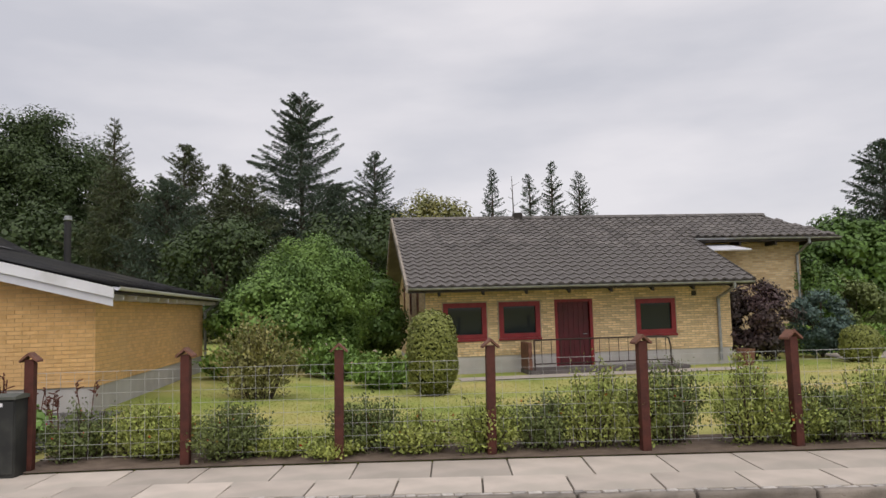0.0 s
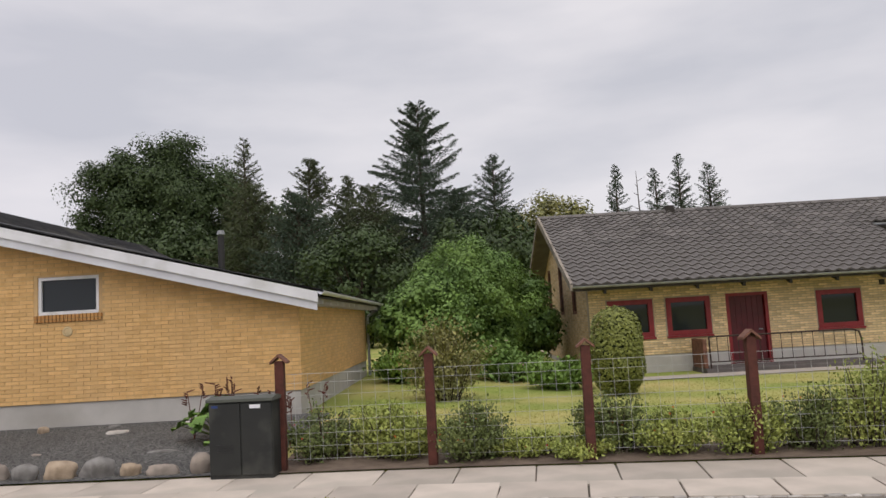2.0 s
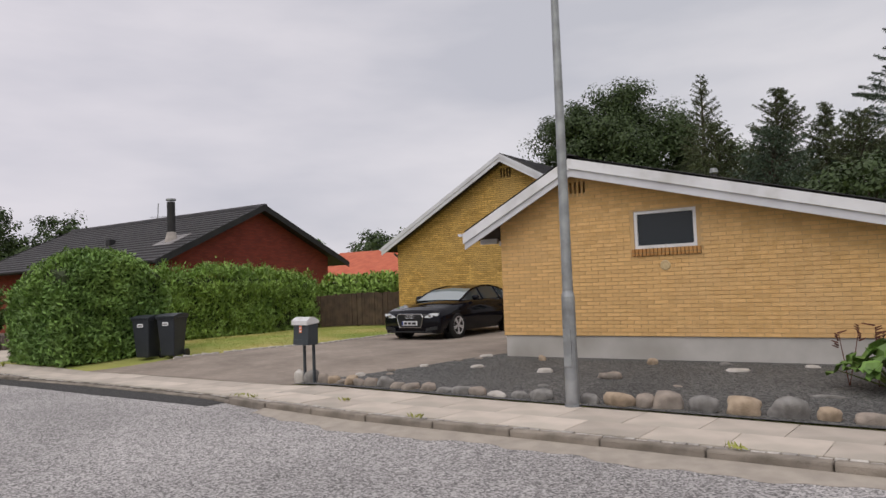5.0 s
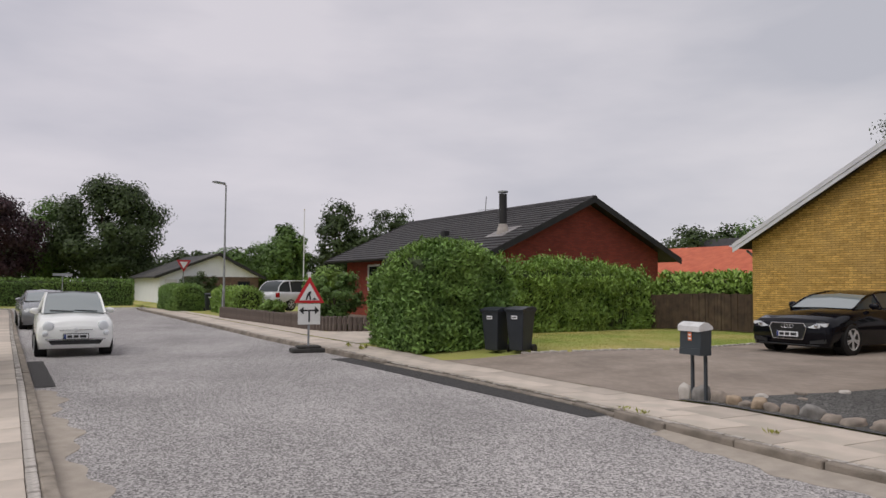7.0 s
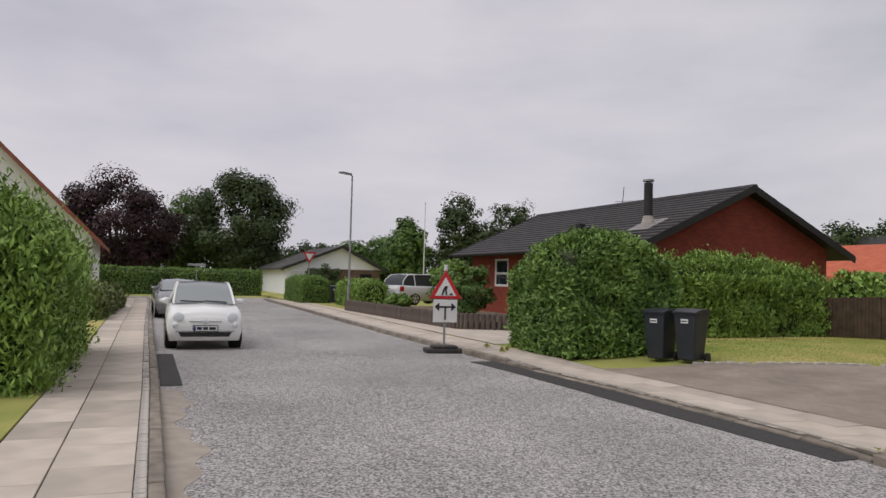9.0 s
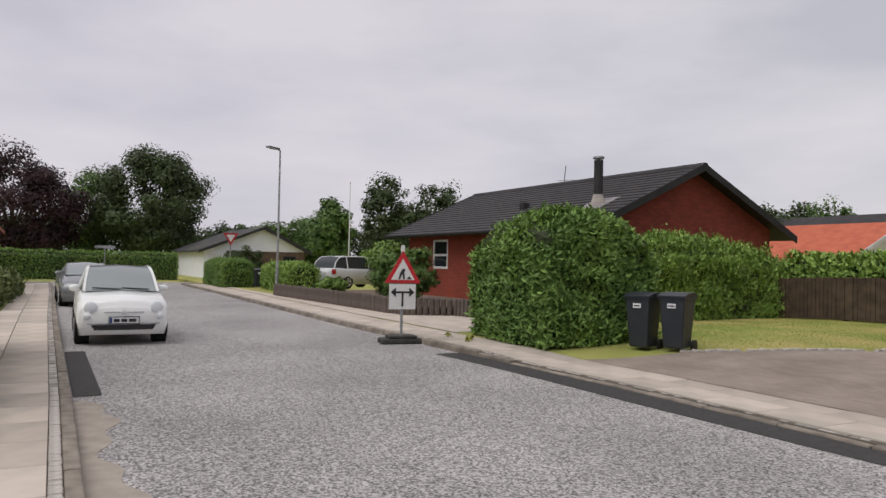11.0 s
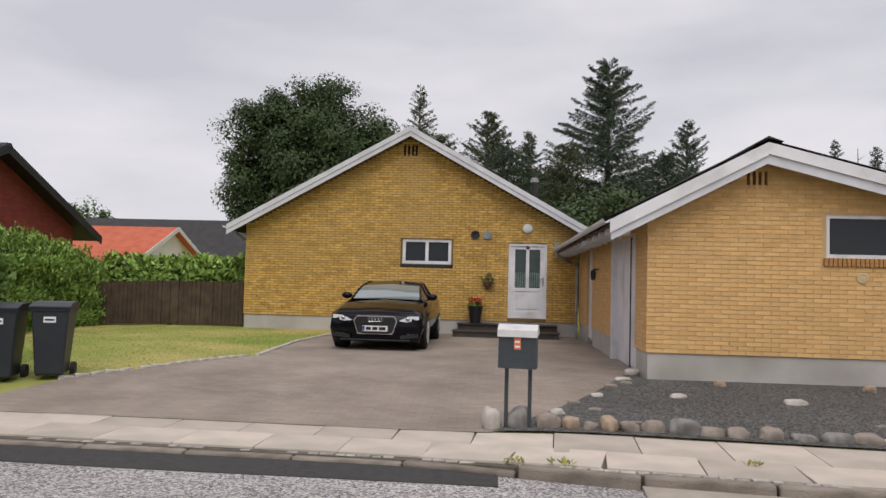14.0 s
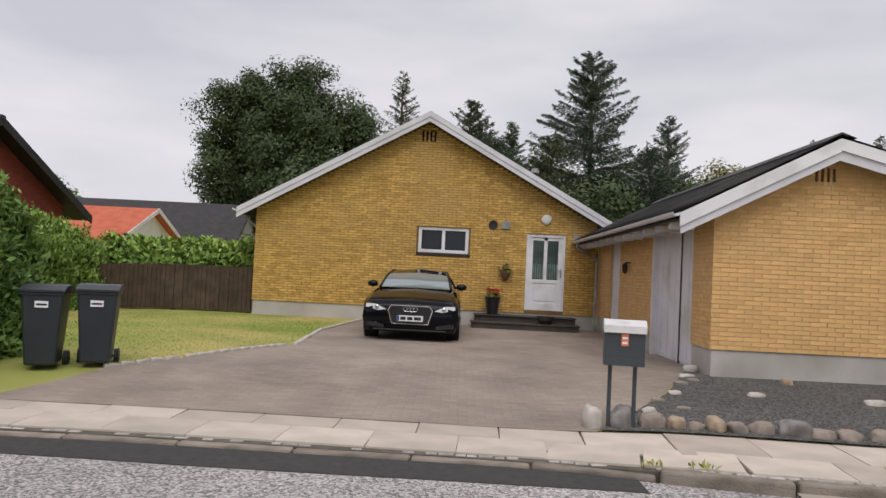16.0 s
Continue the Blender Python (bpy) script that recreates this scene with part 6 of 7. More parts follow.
    part("axle", C((-0.2, 0.24, 0.1), (0.2, 0.24, 0.1), 0.015), M_GALV, b)
    st = part("sticker", B(-0.075, 0.075, -0.276, -0.262, 0.78, 0.86), M_WHITE, b, "pale printed label")
    st.rotation_euler = (radians(0), 0, 0)
    part("print", B(-0.06, 0.06, -0.278, -0.276, 0.805, 0.83), M_BLACKW, st)
    return b


bin0 = wheelie_bin(pose(-20.15, 9.82, ground_z(-20.2, 9.8), 0, 0, 18))
copy_thing(bin0, pose(-19.62, 10.12, ground_z(-19.6, 10.1), 0, 0, 20))
copy_thing(bin0, pose(-50.1, 11.0, 0.12, 0, 0, 85))
copy_thing(bin0, pose(-50.0, 11.9, 0.12, 0, 0, 88))


def mailbox():
    m = thing("mailbox", "grey steel mailbox with a white lid on two posts", "mailbox", pose(-13.24, 8.22, ground_z(-13.24, 8.2), 0, 0, -8))
    grey = mat("slate_grey_enamel", (0.05, 0.059, 0.068), (0.042, 0.05, 0.058), 4.0, 0.4)
    for x in (-0.125, 0.125):
        part("post", B(x - 0.02, x + 0.02, -0.005, 0.035, -0.1, 0.68, 0.004), grey, m)
    part("box", P([(-0.15, 0.66), (0.05, 0.66), (0.06, 1.04), (-0.14, 1.04)], "x", -0.2, 0.2), grey, m)
    part("flap", P([(-0.158, 0.66), (-0.15, 0.66), (-0.147, 0.75), (-0.155, 0.75)], "x", -0.2, 0.2), grey, m)
    pr = [(-0.175, 0.99)] + [(-0.175 + 0.255 * t, 1.03 + 0.09 * math.sin(math.pi * (0.12 + 0.8 * t))) for t in [k / 10 for k in range(11)]] + [(0.08, 1.02)]
    part("lid", P(pr, "x", -0.21, 0.21), mat("white_enamel", (0.72, 0.71, 0.72), (0.64, 0.63, 0.63), 5, 0.35, stain=(0.5, 0.48, 0.46), stain_scale=6), m, "domed white enamel lid")
    s = part("sticker", B(-0.035, 0.035, -0.153, -0.148, 0.86, 0.98, 0.0), mat("orange_sticker", (0.7, 0.22, 0.1), (0.65, 0.18, 0.08), 8, 0.5), m, "orange notice sticker")
    for k in range(2):
        part("print", B(-0.025, 0.025, -0.1545, -0.153, 0.88 + k * 0.05, 0.9 + k * 0.05), M_WHITE, s)
    part("lock", C((0, -0.147, 1.0), (0, -0.155, 1.0), 0.012), M_GALV, m)


mailbox()


def cabinet():
    c = thing("utility_cabinet", "dark grey plastic utility cabinet with two doors", "cabinet", pose(-4.03, 7.42, ground_z(-4, 7.4), 0, 0, -6))
    mm = mat("anthracite_plastic", (0.024, 0.025, 0.023), (0.018, 0.019, 0.018), 3.0, 0.6, bump=0.08, stain=(0.07, 0.07, 0.06), stain_scale=2)
    part("body", B(-0.36, 0.36, -0.13, 0.13, -0.1, 0.82, 0.015), mm, c)
    part("lid", P([(-0.16, 0.82), (0.16, 0.82), (0.16, 0.85), (0.0, 0.875), (-0.16, 0.85)], "x", -0.38, 0.38), mat("grey_green_plastic", (0.10, 0.105, 0.09), (0.08, 0.085, 0.07), 4, 0.6), c)
    for x0, x1 in ((-0.35, 0.0), (0.015, 0.35)):
        d = part("door", B(x0, x1, -0.145, -0.13, 0.04, 0.8, 0.006), mm, c)
        if x0 < 0:
            for j in range(3):
                for k in range(4):
                    part("slot", B(x0 + 0.08 + j * 0.07, x0 + 0.13 + j * 0.07, -0.149, -0.145, 0.28 + k * 0.025, 0.29 + k * 0.025), M_BLACKW, d)
            part("plate", B(x0 + 0.03, x0 + 0.1, -0.148, -0.145, 0.76, 0.785), mat("blue_label", (0.03, 0.06, 0.2), None, 4, 0.4), d)
        else:
            part("plate", B(x0 + 0.1, x0 + 0.22, -0.148, -0.145, 0.745, 0.785), M_WHITE, d)


cabinet()


def street_lamp(x, y, h, face, label, r0=0.085, arm=0.9):
    l = thing("street_lamp", label, "street lamp", pose(x, y, 0.1, 0, 0, face))
    bm = bmesh.new()
    cyl(bm, (0, 0, -0.3), (0, 0, 1.35), r0, r0 * 0.97, 16)
    cyl(bm, (0, 0, 1.35), (0, 0, 1.42), r0 * 0.97, r0 * 0.78, 16)
    cyl(bm, (0, 0, 1.42), (0, 0, h), r0 * 0.78, r0 * 0.5, 16)
    p = part("pole", bm, M_GALV, l, smooth=False)
    part("hatch", B(-0.05, 0.05, -r0 - 0.006, -r0 + 0.02, 0.5, 0.95, 0.004), M_GALV, p)
    part("collar", C((0, 0, -0.02), (0, 0, 0.04), r0 * 1.25, r0 * 1.1, 16), M_GALV, p)
    part("arm", C((0, 0, h), (0, -0.25, h + 0.05), 0.03), M_GALV, l)
    hd = bmesh.new()
    box(hd, -0.13, 0.13, -arm, -0.15, h + 0.02, h + 0.1, 0.03)
    part("head", hd, mat("lamp_head_grey", (0.2, 0.21, 0.22), (0.16, 0.17, 0.18), 4, 0.5), l)
    part("lens", B(-0.1, 0.1, -arm + 0.1, -0.3, h + 0.008, h + 0.018), clear_glass("lamp_lens"), l)


street_lamp(-8.24, 7.68, 6.2, 0, "galvanised steel street lamp post")
street_lamp(-42.6, 9.75, 6.55, 35, "slim grey street lamp by the pavement", 0.07)


def text_bar(parent, *a):
    part("print", B(*a), M_BLACKW, parent)


def road_sign():
    s = thing("roadworks_sign", "temporary red and white triangular roadworks sign with an arrow plate", "road sign", pose(-23.75, 6.62, 0.0, 0, 0, 78))
    red = mat("red_sign_film", (0.55, 0.02, 0.03), (0.5, 0.018, 0.025), 6, 0.4)
    white = mat("white_sign_film", (0.78, 0.77, 0.76), (0.72, 0.71, 0.7), 6, 0.4)
    rub = mat("recycled_rubber", (0.07, 0.066, 0.062), (0.045, 0.043, 0.04), 6, 0.9, bump=0.4)
    part("foot", B(-0.45, 0.45, -0.22, 0.22, 0.0, 0.11, 0.03), rub, s, "black rubber base block")
    part("foot", B(-0.3, 0.3, -0.2, 0.2, 0.11, 0.17, 0.03), rub, s)
    part("pole", B(-0.025, 0.025, -0.02, 0.02, 0.1, 1.95, 0.004), M_GALV, s)
    tri = lambda r, cz: [(r * math.sin(a), cz + r * math.cos(a)) for a in (0, 2.0944, 4.18879)]
    t = part("triangle", P(tri(0.44, 1.46), "y", -0.05, -0.03), red, s, "red warning triangle with pictogram")
    part("field", P(tri(0.29, 1.45), "y", -0.055, -0.05), white, t)
    fig = bmesh.new()
    prism(fig, [(-0.02, 1.52), (0.03, 1.54), (0.05, 1.5), (0.0, 1.42), (-0.08, 1.42)], "y", -0.06, -0.055)
    prism(fig, [(-0.1, 1.32), (-0.06, 1.32), (-0.02, 1.43), (-0.06, 1.44)], "y", -0.06, -0.055)
    prism(fig, [(0.0, 1.32), (0.04, 1.32), (0.03, 1.43), (-0.01, 1.43)], "y", -0.06, -0.055)
    prism(fig, [(0.07, 1.32), (0.19, 1.32), (0.13, 1.38)], "y", -0.06, -0.055)
    part("pictogram", fig, M_BLACKW, t)
    pl = part("plate", B(-0.28, 0.28, -0.05, -0.03, 0.70, 1.22, 0.0), white, s, "white plate with black two-way arrows")
    ar = bmesh.new()
    box(ar, -0.02, 0.02, -0.056, -0.05, 0.76, 1.06)
    box(ar, -0.17, 0.17, -0.056, -0.05, 1.03, 1.07)
    for sg in (-1, 1):
        prism(ar, [(sg * 0.14, 0.95), (sg * 0.25, 1.05), (sg * 0.14, 1.15)], "y", -0.056, -0.05)
    part("arrows", ar, M_BLACKW, pl)
    part("clip", B(-0.04, 0.04, -0.03, 0.03, 1.22, 1.28), red, s)
    part("top_clip", B(-0.035, 0.035, -0.04, 0.03, 1.88, 2.02, 0.005), white, s)


road_sign()


def give_way():
    s = thing("give_way_sign", "red and white give-way sign on a grey pole", "road sign", pose(-55.0, 10.6, 0.1, 0, 0, 90))
    part("pole", C((0, 0, 0), (0, 0, 3.3), 0.035), M_GALV, s)
    tri = lambda r, cz: [(r * math.sin(a), cz + r * math.cos(a)) for a in (3.14159, 3.14159 + 2.0944, 3.14159 + 4.18879)]
    t = part("triangle", P(tri(0.52, 2.9), "y", -0.06, -0.04), mat("red_film", (0.5, 0.03, 0.04), None, 6, 0.4), s)
    part("field", P(tri(0.3, 2.9), "y", -0.066, -0.06), M_WHITE, t)
    n = thing("street_name_sign", "street name sign on a thin pole", "sign", pose(-61.5, 4.2, 0.05, 0, 0, 90))
    part("pole", C((0, 0, 0), (0, 0, 2.3), 0.03), M_GALV, n)
    part("plate", B(-0.6, 0.6, -0.05, -0.03, 2.15, 2.32), M_GALV, n)
    f = thing("flagpole", "tall white flagpole with gilt finial", "flagpole", pose(-80.5, 28.9, 0.1))
    part("pole", C((0, 0, -0.1), (0, 0, 9.7), 0.07, 0.04), M_WHITE, f)
    part("finial", lathe([(0.03, 9.7), (0.07, 9.76), (0.06, 9.83), (0.01, 9.86)], 10), mat("gilt", (0.5, 0.4, 0.2), None, 5, 0.4), f)


give_way()


def palisade():
    w = thing("palisade_wall", "low wall of upright weathered concrete palisades", "garden wall")
    m = mat("weathered_palisade", (0.15, 0.12, 0.105), (0.095, 0.075, 0.065), 6, 0.9, bump=0.4, stain=(0.2, 0.15, 0.11), stain_scale=2)
    r = random.Random(4)
    path = [(-41.5, 9.35), (-30.2, 9.45), (-29.2, 9.75), (-28.7, 10.9), (-26.8, 11.2)]
    proto = None
    for a, b in zip(path, path[1:]):
        d = math.hypot(b[0] - a[0], b[1] - a[1])
        n = int(d / 0.165)
        for i in range(n):
            t = i / n
            if proto is None:
                bm = bmesh.new()
                cyl(bm, (0, 0, -0.05), (0, 0, 0.5), 0.085, 0.083, 8)
                cyl(bm, (0, 0, 0.5), (0, 0, 0.53), 0.083, 0.05, 8)
                o = part("palisade", bm, m, w)
                proto = o.data
            else:
                o = new("palisade", proto)
                o.parent = w
            o.matrix_basis = pose(a[0] + (b[0] - a[0]) * t, a[1] + (b[1] - a[1]) * t + r.uniform(-0.01, 0.01), 0.1 + r.uniform(-0.02, 0.02), r.uniform(-1.5, 1.5), r.uniform(-1.5, 1.5), 0)


palisade()
sheet("planting_bed", [(-41.4, 9.4), (-30.2, 9.5), (-29.2, 9.8), (-28.7, 10.9), (-28.7, 14.0), (-41.4, 14.0)], 0.25, M_SOIL, "raised soil bed behind the palisade wall", "bed", 1.5)


# ---- things by the yellow house ----
def steps():
    s = thing("entrance_steps", "two dark brown tiled entrance steps", "steps")
    m = mat("dark_step_tile", (0.075, 0.06, 0.052), (0.05, 0.042, 0.036), 4, 0.7, bump=0.2)
    part("step", B(-14.55, -11.85, 18.95, 19.55, 0.2, 0.40, 0.012), m, s)
    part("step", B(-14.45, -11.85, 19.55, 20.1, 0.2, 0.56, 0.012), m, s)
    part("tread", B(-14.58, -11.82, 18.92, 19.56, 0.40, 0.425, 0.005), m, s)
    part("tread", B(-14.48, -11.82, 19.5, 20.1, 0.56, 0.585, 0.005), m, s)
    p = thing("flower_pot", "black plant pot with red geraniums", "plant pot", pose(-14.0, 19.75, 0.585))
    part("pot", lathe([(0.13, 0.0), (0.14, 0.02), (0.2, 0.42), (0.215, 0.43), (0.215, 0.46), (0.18, 0.46), (0.17, 0.4), (0.01, 0.39)], 20), mat("black_glazed_pot", (0.016, 0.016, 0.02), (0.022, 0.022, 0.026), 4, 0.3), p)
    part("saucer", lathe([(0.17, -0.001), (0.19, 0.02), (0.15, 0.021)], 20), M_BLACKW, p)
    rng = np.random.default_rng(12)
    g = rng.normal(size=(260, 3)) * np.array([0.1, 0.1, 0.06]) + np.array([0, 0, 0.5])
    part("foliage", leaves("foliage", g, 0.05, rng, 1.3), L_BUSH, p)
    g = rng.normal(size=(170, 3)) * np.array([0.09, 0.08, 0.05]) + np.array([0, 0, 0.6])
    part("flowers", leaves("flowers", g, 0.045, rng, 1.1), L_FLR, p)
    b = thing("wall_basket", "dried plant in a small wall basket", "wall basket", pose(-13.68, 20.02, 1.6))
    part("basket", lathe([(0.02, -0.12), (0.09, -0.02), (0.13, 0.08), (0.11, 0.08), (0.01, 0.0)], 12), M_CAP, b)
    g = rng.normal(size=(300, 3)) * np.array([0.07, 0.03, 0.08]) + np.array([0, 0, 0.12])
    part("foliage", leaves("foliage", g, 0.05, rng, 1.6), L_DRYSH, b)
    part("hook", B(-0.01, 0.01, 0.0, 0.08, 0.2, 0.3), M_GALV, b)
    h = thing("basket_on_step", "dark round woven basket on the steps", "basket", pose(-12.65, 19.3, 0.425))
    part("bowl", lathe([(0.12, 0.0), (0.2, 0.1), (0.22, 0.2), (0.18, 0.2), (0.01, 0.08)], 18), M_SOFFIT, h)


steps()


def porch():
    p = thing("entrance_platform", "low concrete platform with a rusty steel railing", "platform")
    part("slab", B(4.6, 9.1, 17.95, 19.09, -0.2, 0.055, 0.015), mat("dark_stained_concrete", (0.14, 0.12, 0.115), (0.09, 0.08, 0.075), 3, 0.9, bump=0.3), p)
    rust = mat("rusty_dark_steel", (0.055, 0.032, 0.026), (0.035, 0.024, 0.02), 8, 0.7, 0.2)
    bm = pipe([(4.75, 18.05, 0.05), (4.75, 18.05, 0.86), (8.35, 18.05, 0.86), (8.55, 18.05, 0.8), (8.6, 18.05, 0.6), (8.6, 18.05, 0.05)], 0.022)
    part("top_rail", bm, rust, p)
    part("bottom_rail", C((4.75, 18.05, 0.22), (8.6, 18.05, 0.22), 0.016), rust, p)
    for k in range(14):
        x = 4.95 + k * 0.27
        part("baluster", C((x, 18.05, 0.22), (x, 18.05, 0.86), 0.009, n=8), rust, p)
    part("panel", B(4.6, 4.7, 18.1, 19.0, 0.06, 0.8, 0.01), M_CAP, p, "weathered wooden end screen")
    t = thing("garden_tub", "small brown wooden tub by the wall", "plant tub", pose(11.0, 18.4, ground_z(11, 18.4)))
    part("tub", lathe([(0.2, 0), (0.25, 0.45), (0.22, 0.45), (0.2, 0.4), (0.01, 0.4)], 14), M_CAP, t)


porch()

# ---- cars ----
def loft(secs, closed_ends=True):
    """A body from cross-sections (y, [(w, z), ...]), mirrored about x = 0."""
    bm = bmesh.new()
    rows = []
    for y, pts in secs:
        left = [bm.verts.new((-w, y, z)) for w, z in pts if w > 1e-4]
        mid = [bm.verts.new((0, y, z)) for w, z in pts if w <= 1e-4]
        right = [bm.verts.new((w, y, z)) for w, z in pts if w > 1e-4][::-1]
        rows.append(left + mid + right)
    for a, b in zip(rows, rows[1:]):
        for i in range(len(a) - 1):
            bm.faces.new((a[i], a[i + 1], b[i + 1], b[i]))
        bm.faces.new((a[-1], a[0], b[0], b[-1]))
    if closed_ends:
        bm.faces.new(rows[0])
        bm.faces.new(rows[-1][::-1])
    return bm, rows


def fine(secs, n=4):
    """Smooth in-between sections."""
    out = []
    for i in range(len(secs) - 1):
        p0, p1, p2, p3 = secs[max(i - 1, 0)], secs[i], secs[i + 1], secs[min(i + 2, len(secs) - 1)]
        for k in range(n):
            t = k / n
            def cr(a, b, c, d):
                return 0.5 * (2 * b + (c - a) * t + (2 * a - 5 * b + 4 * c - d) * t * t + (3 * b - a - 3 * c + d) * t ** 3)
            y = p1[0] + (p2[0] - p1[0]) * t
            out.append((y, [(max(0.0, cr(a[0], b[0], c[0], d[0])) if b[0] > 0 else 0.0, cr(a[1], b[1], c[1], d[1])) for a, b, c, d in zip(p0[1], p1[1], p2[1], p3[1])]))
    out.append(secs[-1])
    return out


def wheel(parent, x, y, r, side, rimm, spokes=5, width=0.2):
    t = lathe([(r * 0.68, -width / 2), (r * 0.92, -width / 2), (r, -width * 0.32), (r, width * 0.32), (r * 0.92, width / 2), (r * 0.68, width / 2)], 28)
    w = part("wheel", bmesh.new(), M_BLACKW, parent)
    w.matrix_basis = pose(x, y, r, 0, 90 * side, 0)
    part("tyre", t, bpy.data.materials["tyre_rubber"], w)
    bm = bmesh.new()
    zf = width / 2 + 0.006
    n = 28
    ring = lambda q, z: [bm.verts.new((q * math.cos(2 * math.pi * k / n), q * math.sin(2 * math.pi * k / n), z)) for k in range(n)]
    a, b = ring(r * 0.70, zf + 0.012), ring(r * 0.62, zf)
    for k in range(n):
        j = (k + 1) % n
        bm.faces.new((a[k], a[j], b[j], b[k]))
    for k in range(spokes):
        an = 2 * math.pi * k / spokes
        for off in (-0.13, 0.13):
            m = Matrix.Rotation(an + off, 4, "Z")
            box(bm, 0.04, r * 0.66, -0.018, 0.018, zf - 0.03, zf + 0.004, 0.0, m)
    cyl(bm, (0, 0, zf - 0.03), (0, 0, zf + 0.01), r * 0.16, n=16)
    part("rim", bm, rimm, w)
    part("brake", C((0, 0, -width / 2 + 0.02), (0, 0, zf - 0.06), r * 0.66, n=24), bpy.data.materials["wheel_well"], w)


mat("tyre_rubber", (0.02, 0.02, 0.021), (0.028, 0.027, 0.027), 8, 0.8)
mat("wheel_well", (0.008, 0.008, 0.008), (0.012, 0.012, 0.012), 5, 0.9)
M_CHROME = mat("chrome_trim", (0.62, 0.62, 0.63), (0.55, 0.55, 0.56), 3, 0.15, 1.0)
M_ALLOY = mat("silver_alloy", (0.74, 0.74, 0.75), (0.68, 0.68, 0.69), 3, 0.35, 0.35)
M_LAMP = glass("headlamp_glass", (0.74, 0.76, 0.79), 0.05)
M_CARGLASS = glass("car_window_glass", (0.05, 0.058, 0.06), 0.02)
M_SCREEN = glass("windscreen_glass", (0.20, 0.235, 0.235), 0.02)
M_SCREEN.node_tree.nodes["Principled BSDF"].inputs["IOR"].default_value = 2.8
M_SCREEN.node_tree.nodes["Principled BSDF"].inputs["Specular IOR Level"].default_value = 0.5
M_TRIMB = mat("black_trim_plastic", (0.018, 0.018, 0.019), (0.024, 0.024, 0.025), 4, 0.45)
M_PLATE = mat("white_number_plate", (0.72, 0.72, 0.74), (0.66, 0.66, 0.68), 5, 0.4)
M_TAIL = glass("tail_lamp_red", (0.35, 0.02, 0.02), 0.1)


def car(name, label, m, L, W, H, body, cabin, paint, wheels, roofm=None, screen=(0, 1), spokes=5, roof_from=2, roof_to=4, pillar=True):
    c = thing(name, label, "car", m)
    bs = [(y * L, [(w * W / 2, z * H) for w, z in pts]) for y, pts in body]
    bm, _ = loft(fine(bs, 5))
    part("body", bm, paint, c, smooth=True)
    cs = fine([(y * L, [(w * W / 2, z * H) for w, z in pts]) for y, pts in cabin], 3)
    n = 3
    split = {"windscreen": bmesh.new(), "side_window": bmesh.new(), "side_window.001": bmesh.new(), "roof": bmesh.new(), "rear_window": bmesh.new(), "pillar": bmesh.new()}
    for i in range(len(cs) - 1):
        (y0, p0), (y1, p1) = cs[i], cs[i + 1]
        k = i / n
        key = "windscreen" if k < roof_from else ("roof" if k < roof_to else "rear_window")
        for sg in (-1, 1):
            b = split[key]
            q = [(sg * p0[1][0], y0, p0[1][1]), (0, y0, p0[2][1]), (0, y1, p1[2][1]), (sg * p1[1][0], y1, p1[1][1])]
            b.faces.new([b.verts.new(v) for v in q])
            b = split["side_window" if sg < 0 else "side_window.001"]
            q = [(sg * p0[0][0], y0, p0[0][1]), (sg * p0[1][0], y0, p0[1][1]), (sg * p1[1][0], y1, p1[1][1]), (sg * p1[0][0], y1, p1[0][1])]
            b.faces.new([b.verts.new(v) for v in q])
            if pillar:
                cyl(split["pillar"], (sg * p0[1][0], y0, p0[1][1]), (sg * p1[1][0], y1, p1[1][1]), 0.028, n=6)
    if pillar:
        for k in (int(roof_from * n + n * 0.55), int(roof_to * n - 1)):
            if k < len(cs):
                y, p = cs[k]
                for sg in (-1, 1):
                    cyl(split["pillar"], (sg * p[0][0], y, p[0][1]), (sg * p[1][0], y, p[1][1]), 0.035, n=6)
    for key, b in split.items():
        bmesh.ops.remove_doubles(b, verts=b.verts[:], dist=0.001)
        if not b.faces:
            b.free()
            continue
        mm = {"roof": roofm or paint, "windscreen": M_SCREEN, "pillar": paint}.get(key, M_CARGLASS)
        part(key.split(".")[0], b, mm, c, smooth=key != "pillar")
    r, ys, spw = wheels
    for y in ys:
        for sg in (-1, 1):
            wx = sg * (W / 2 - 0.097)
            part("wheel_arch", C((sg * (W / 2 - 0.25), y * L, r + 0.02), (sg * (W / 2 - 0.012), y * L, r + 0.02), r + 0.055, n=28), bpy.data.materials["wheel_well"], c)
            wheel(c, wx, y * L, r, sg, M_ALLOY, spw)
    for sg in (-1, 1):
        mi = bmesh.new()
        bmesh.ops.create_icosphere(mi, subdivisions=2, radius=1)
        for v in mi.verts:
            v.co = Vector((sg * (W / 2 + 0.0) + v.co.x * 0.12, cabin[1][0] * L + 0.05 + v.co.y * 0.07, cabin[0][1][0][1] * H + 0.07 + v.co.z * 0.075))
        part("mirror", mi, paint, c, smooth=True)
    return c


def plate(c, y, z, w=0.5, h=0.11, tilt=0):
    part("plate_holder", B(-w / 2 - 0.015, w / 2 + 0.015, y - 0.006, y + 0.03, z - h / 2 - 0.015, z + h / 2 + 0.015), M_TRIMB, c)
    p = part("number_plate", B(-w / 2, w / 2, y - 0.012, y, z - h / 2, z + h / 2, 0.003), M_PLATE, c, "white number plate with dark bars")
    part("band", B(-w / 2 + 0.004, -w / 2 + 0.045, y - 0.014, y - 0.012, z - h / 2 + 0.006, z + h / 2 - 0.006), mat("plate_blue", (0.02, 0.05, 0.25), None, 4, 0.4), p)
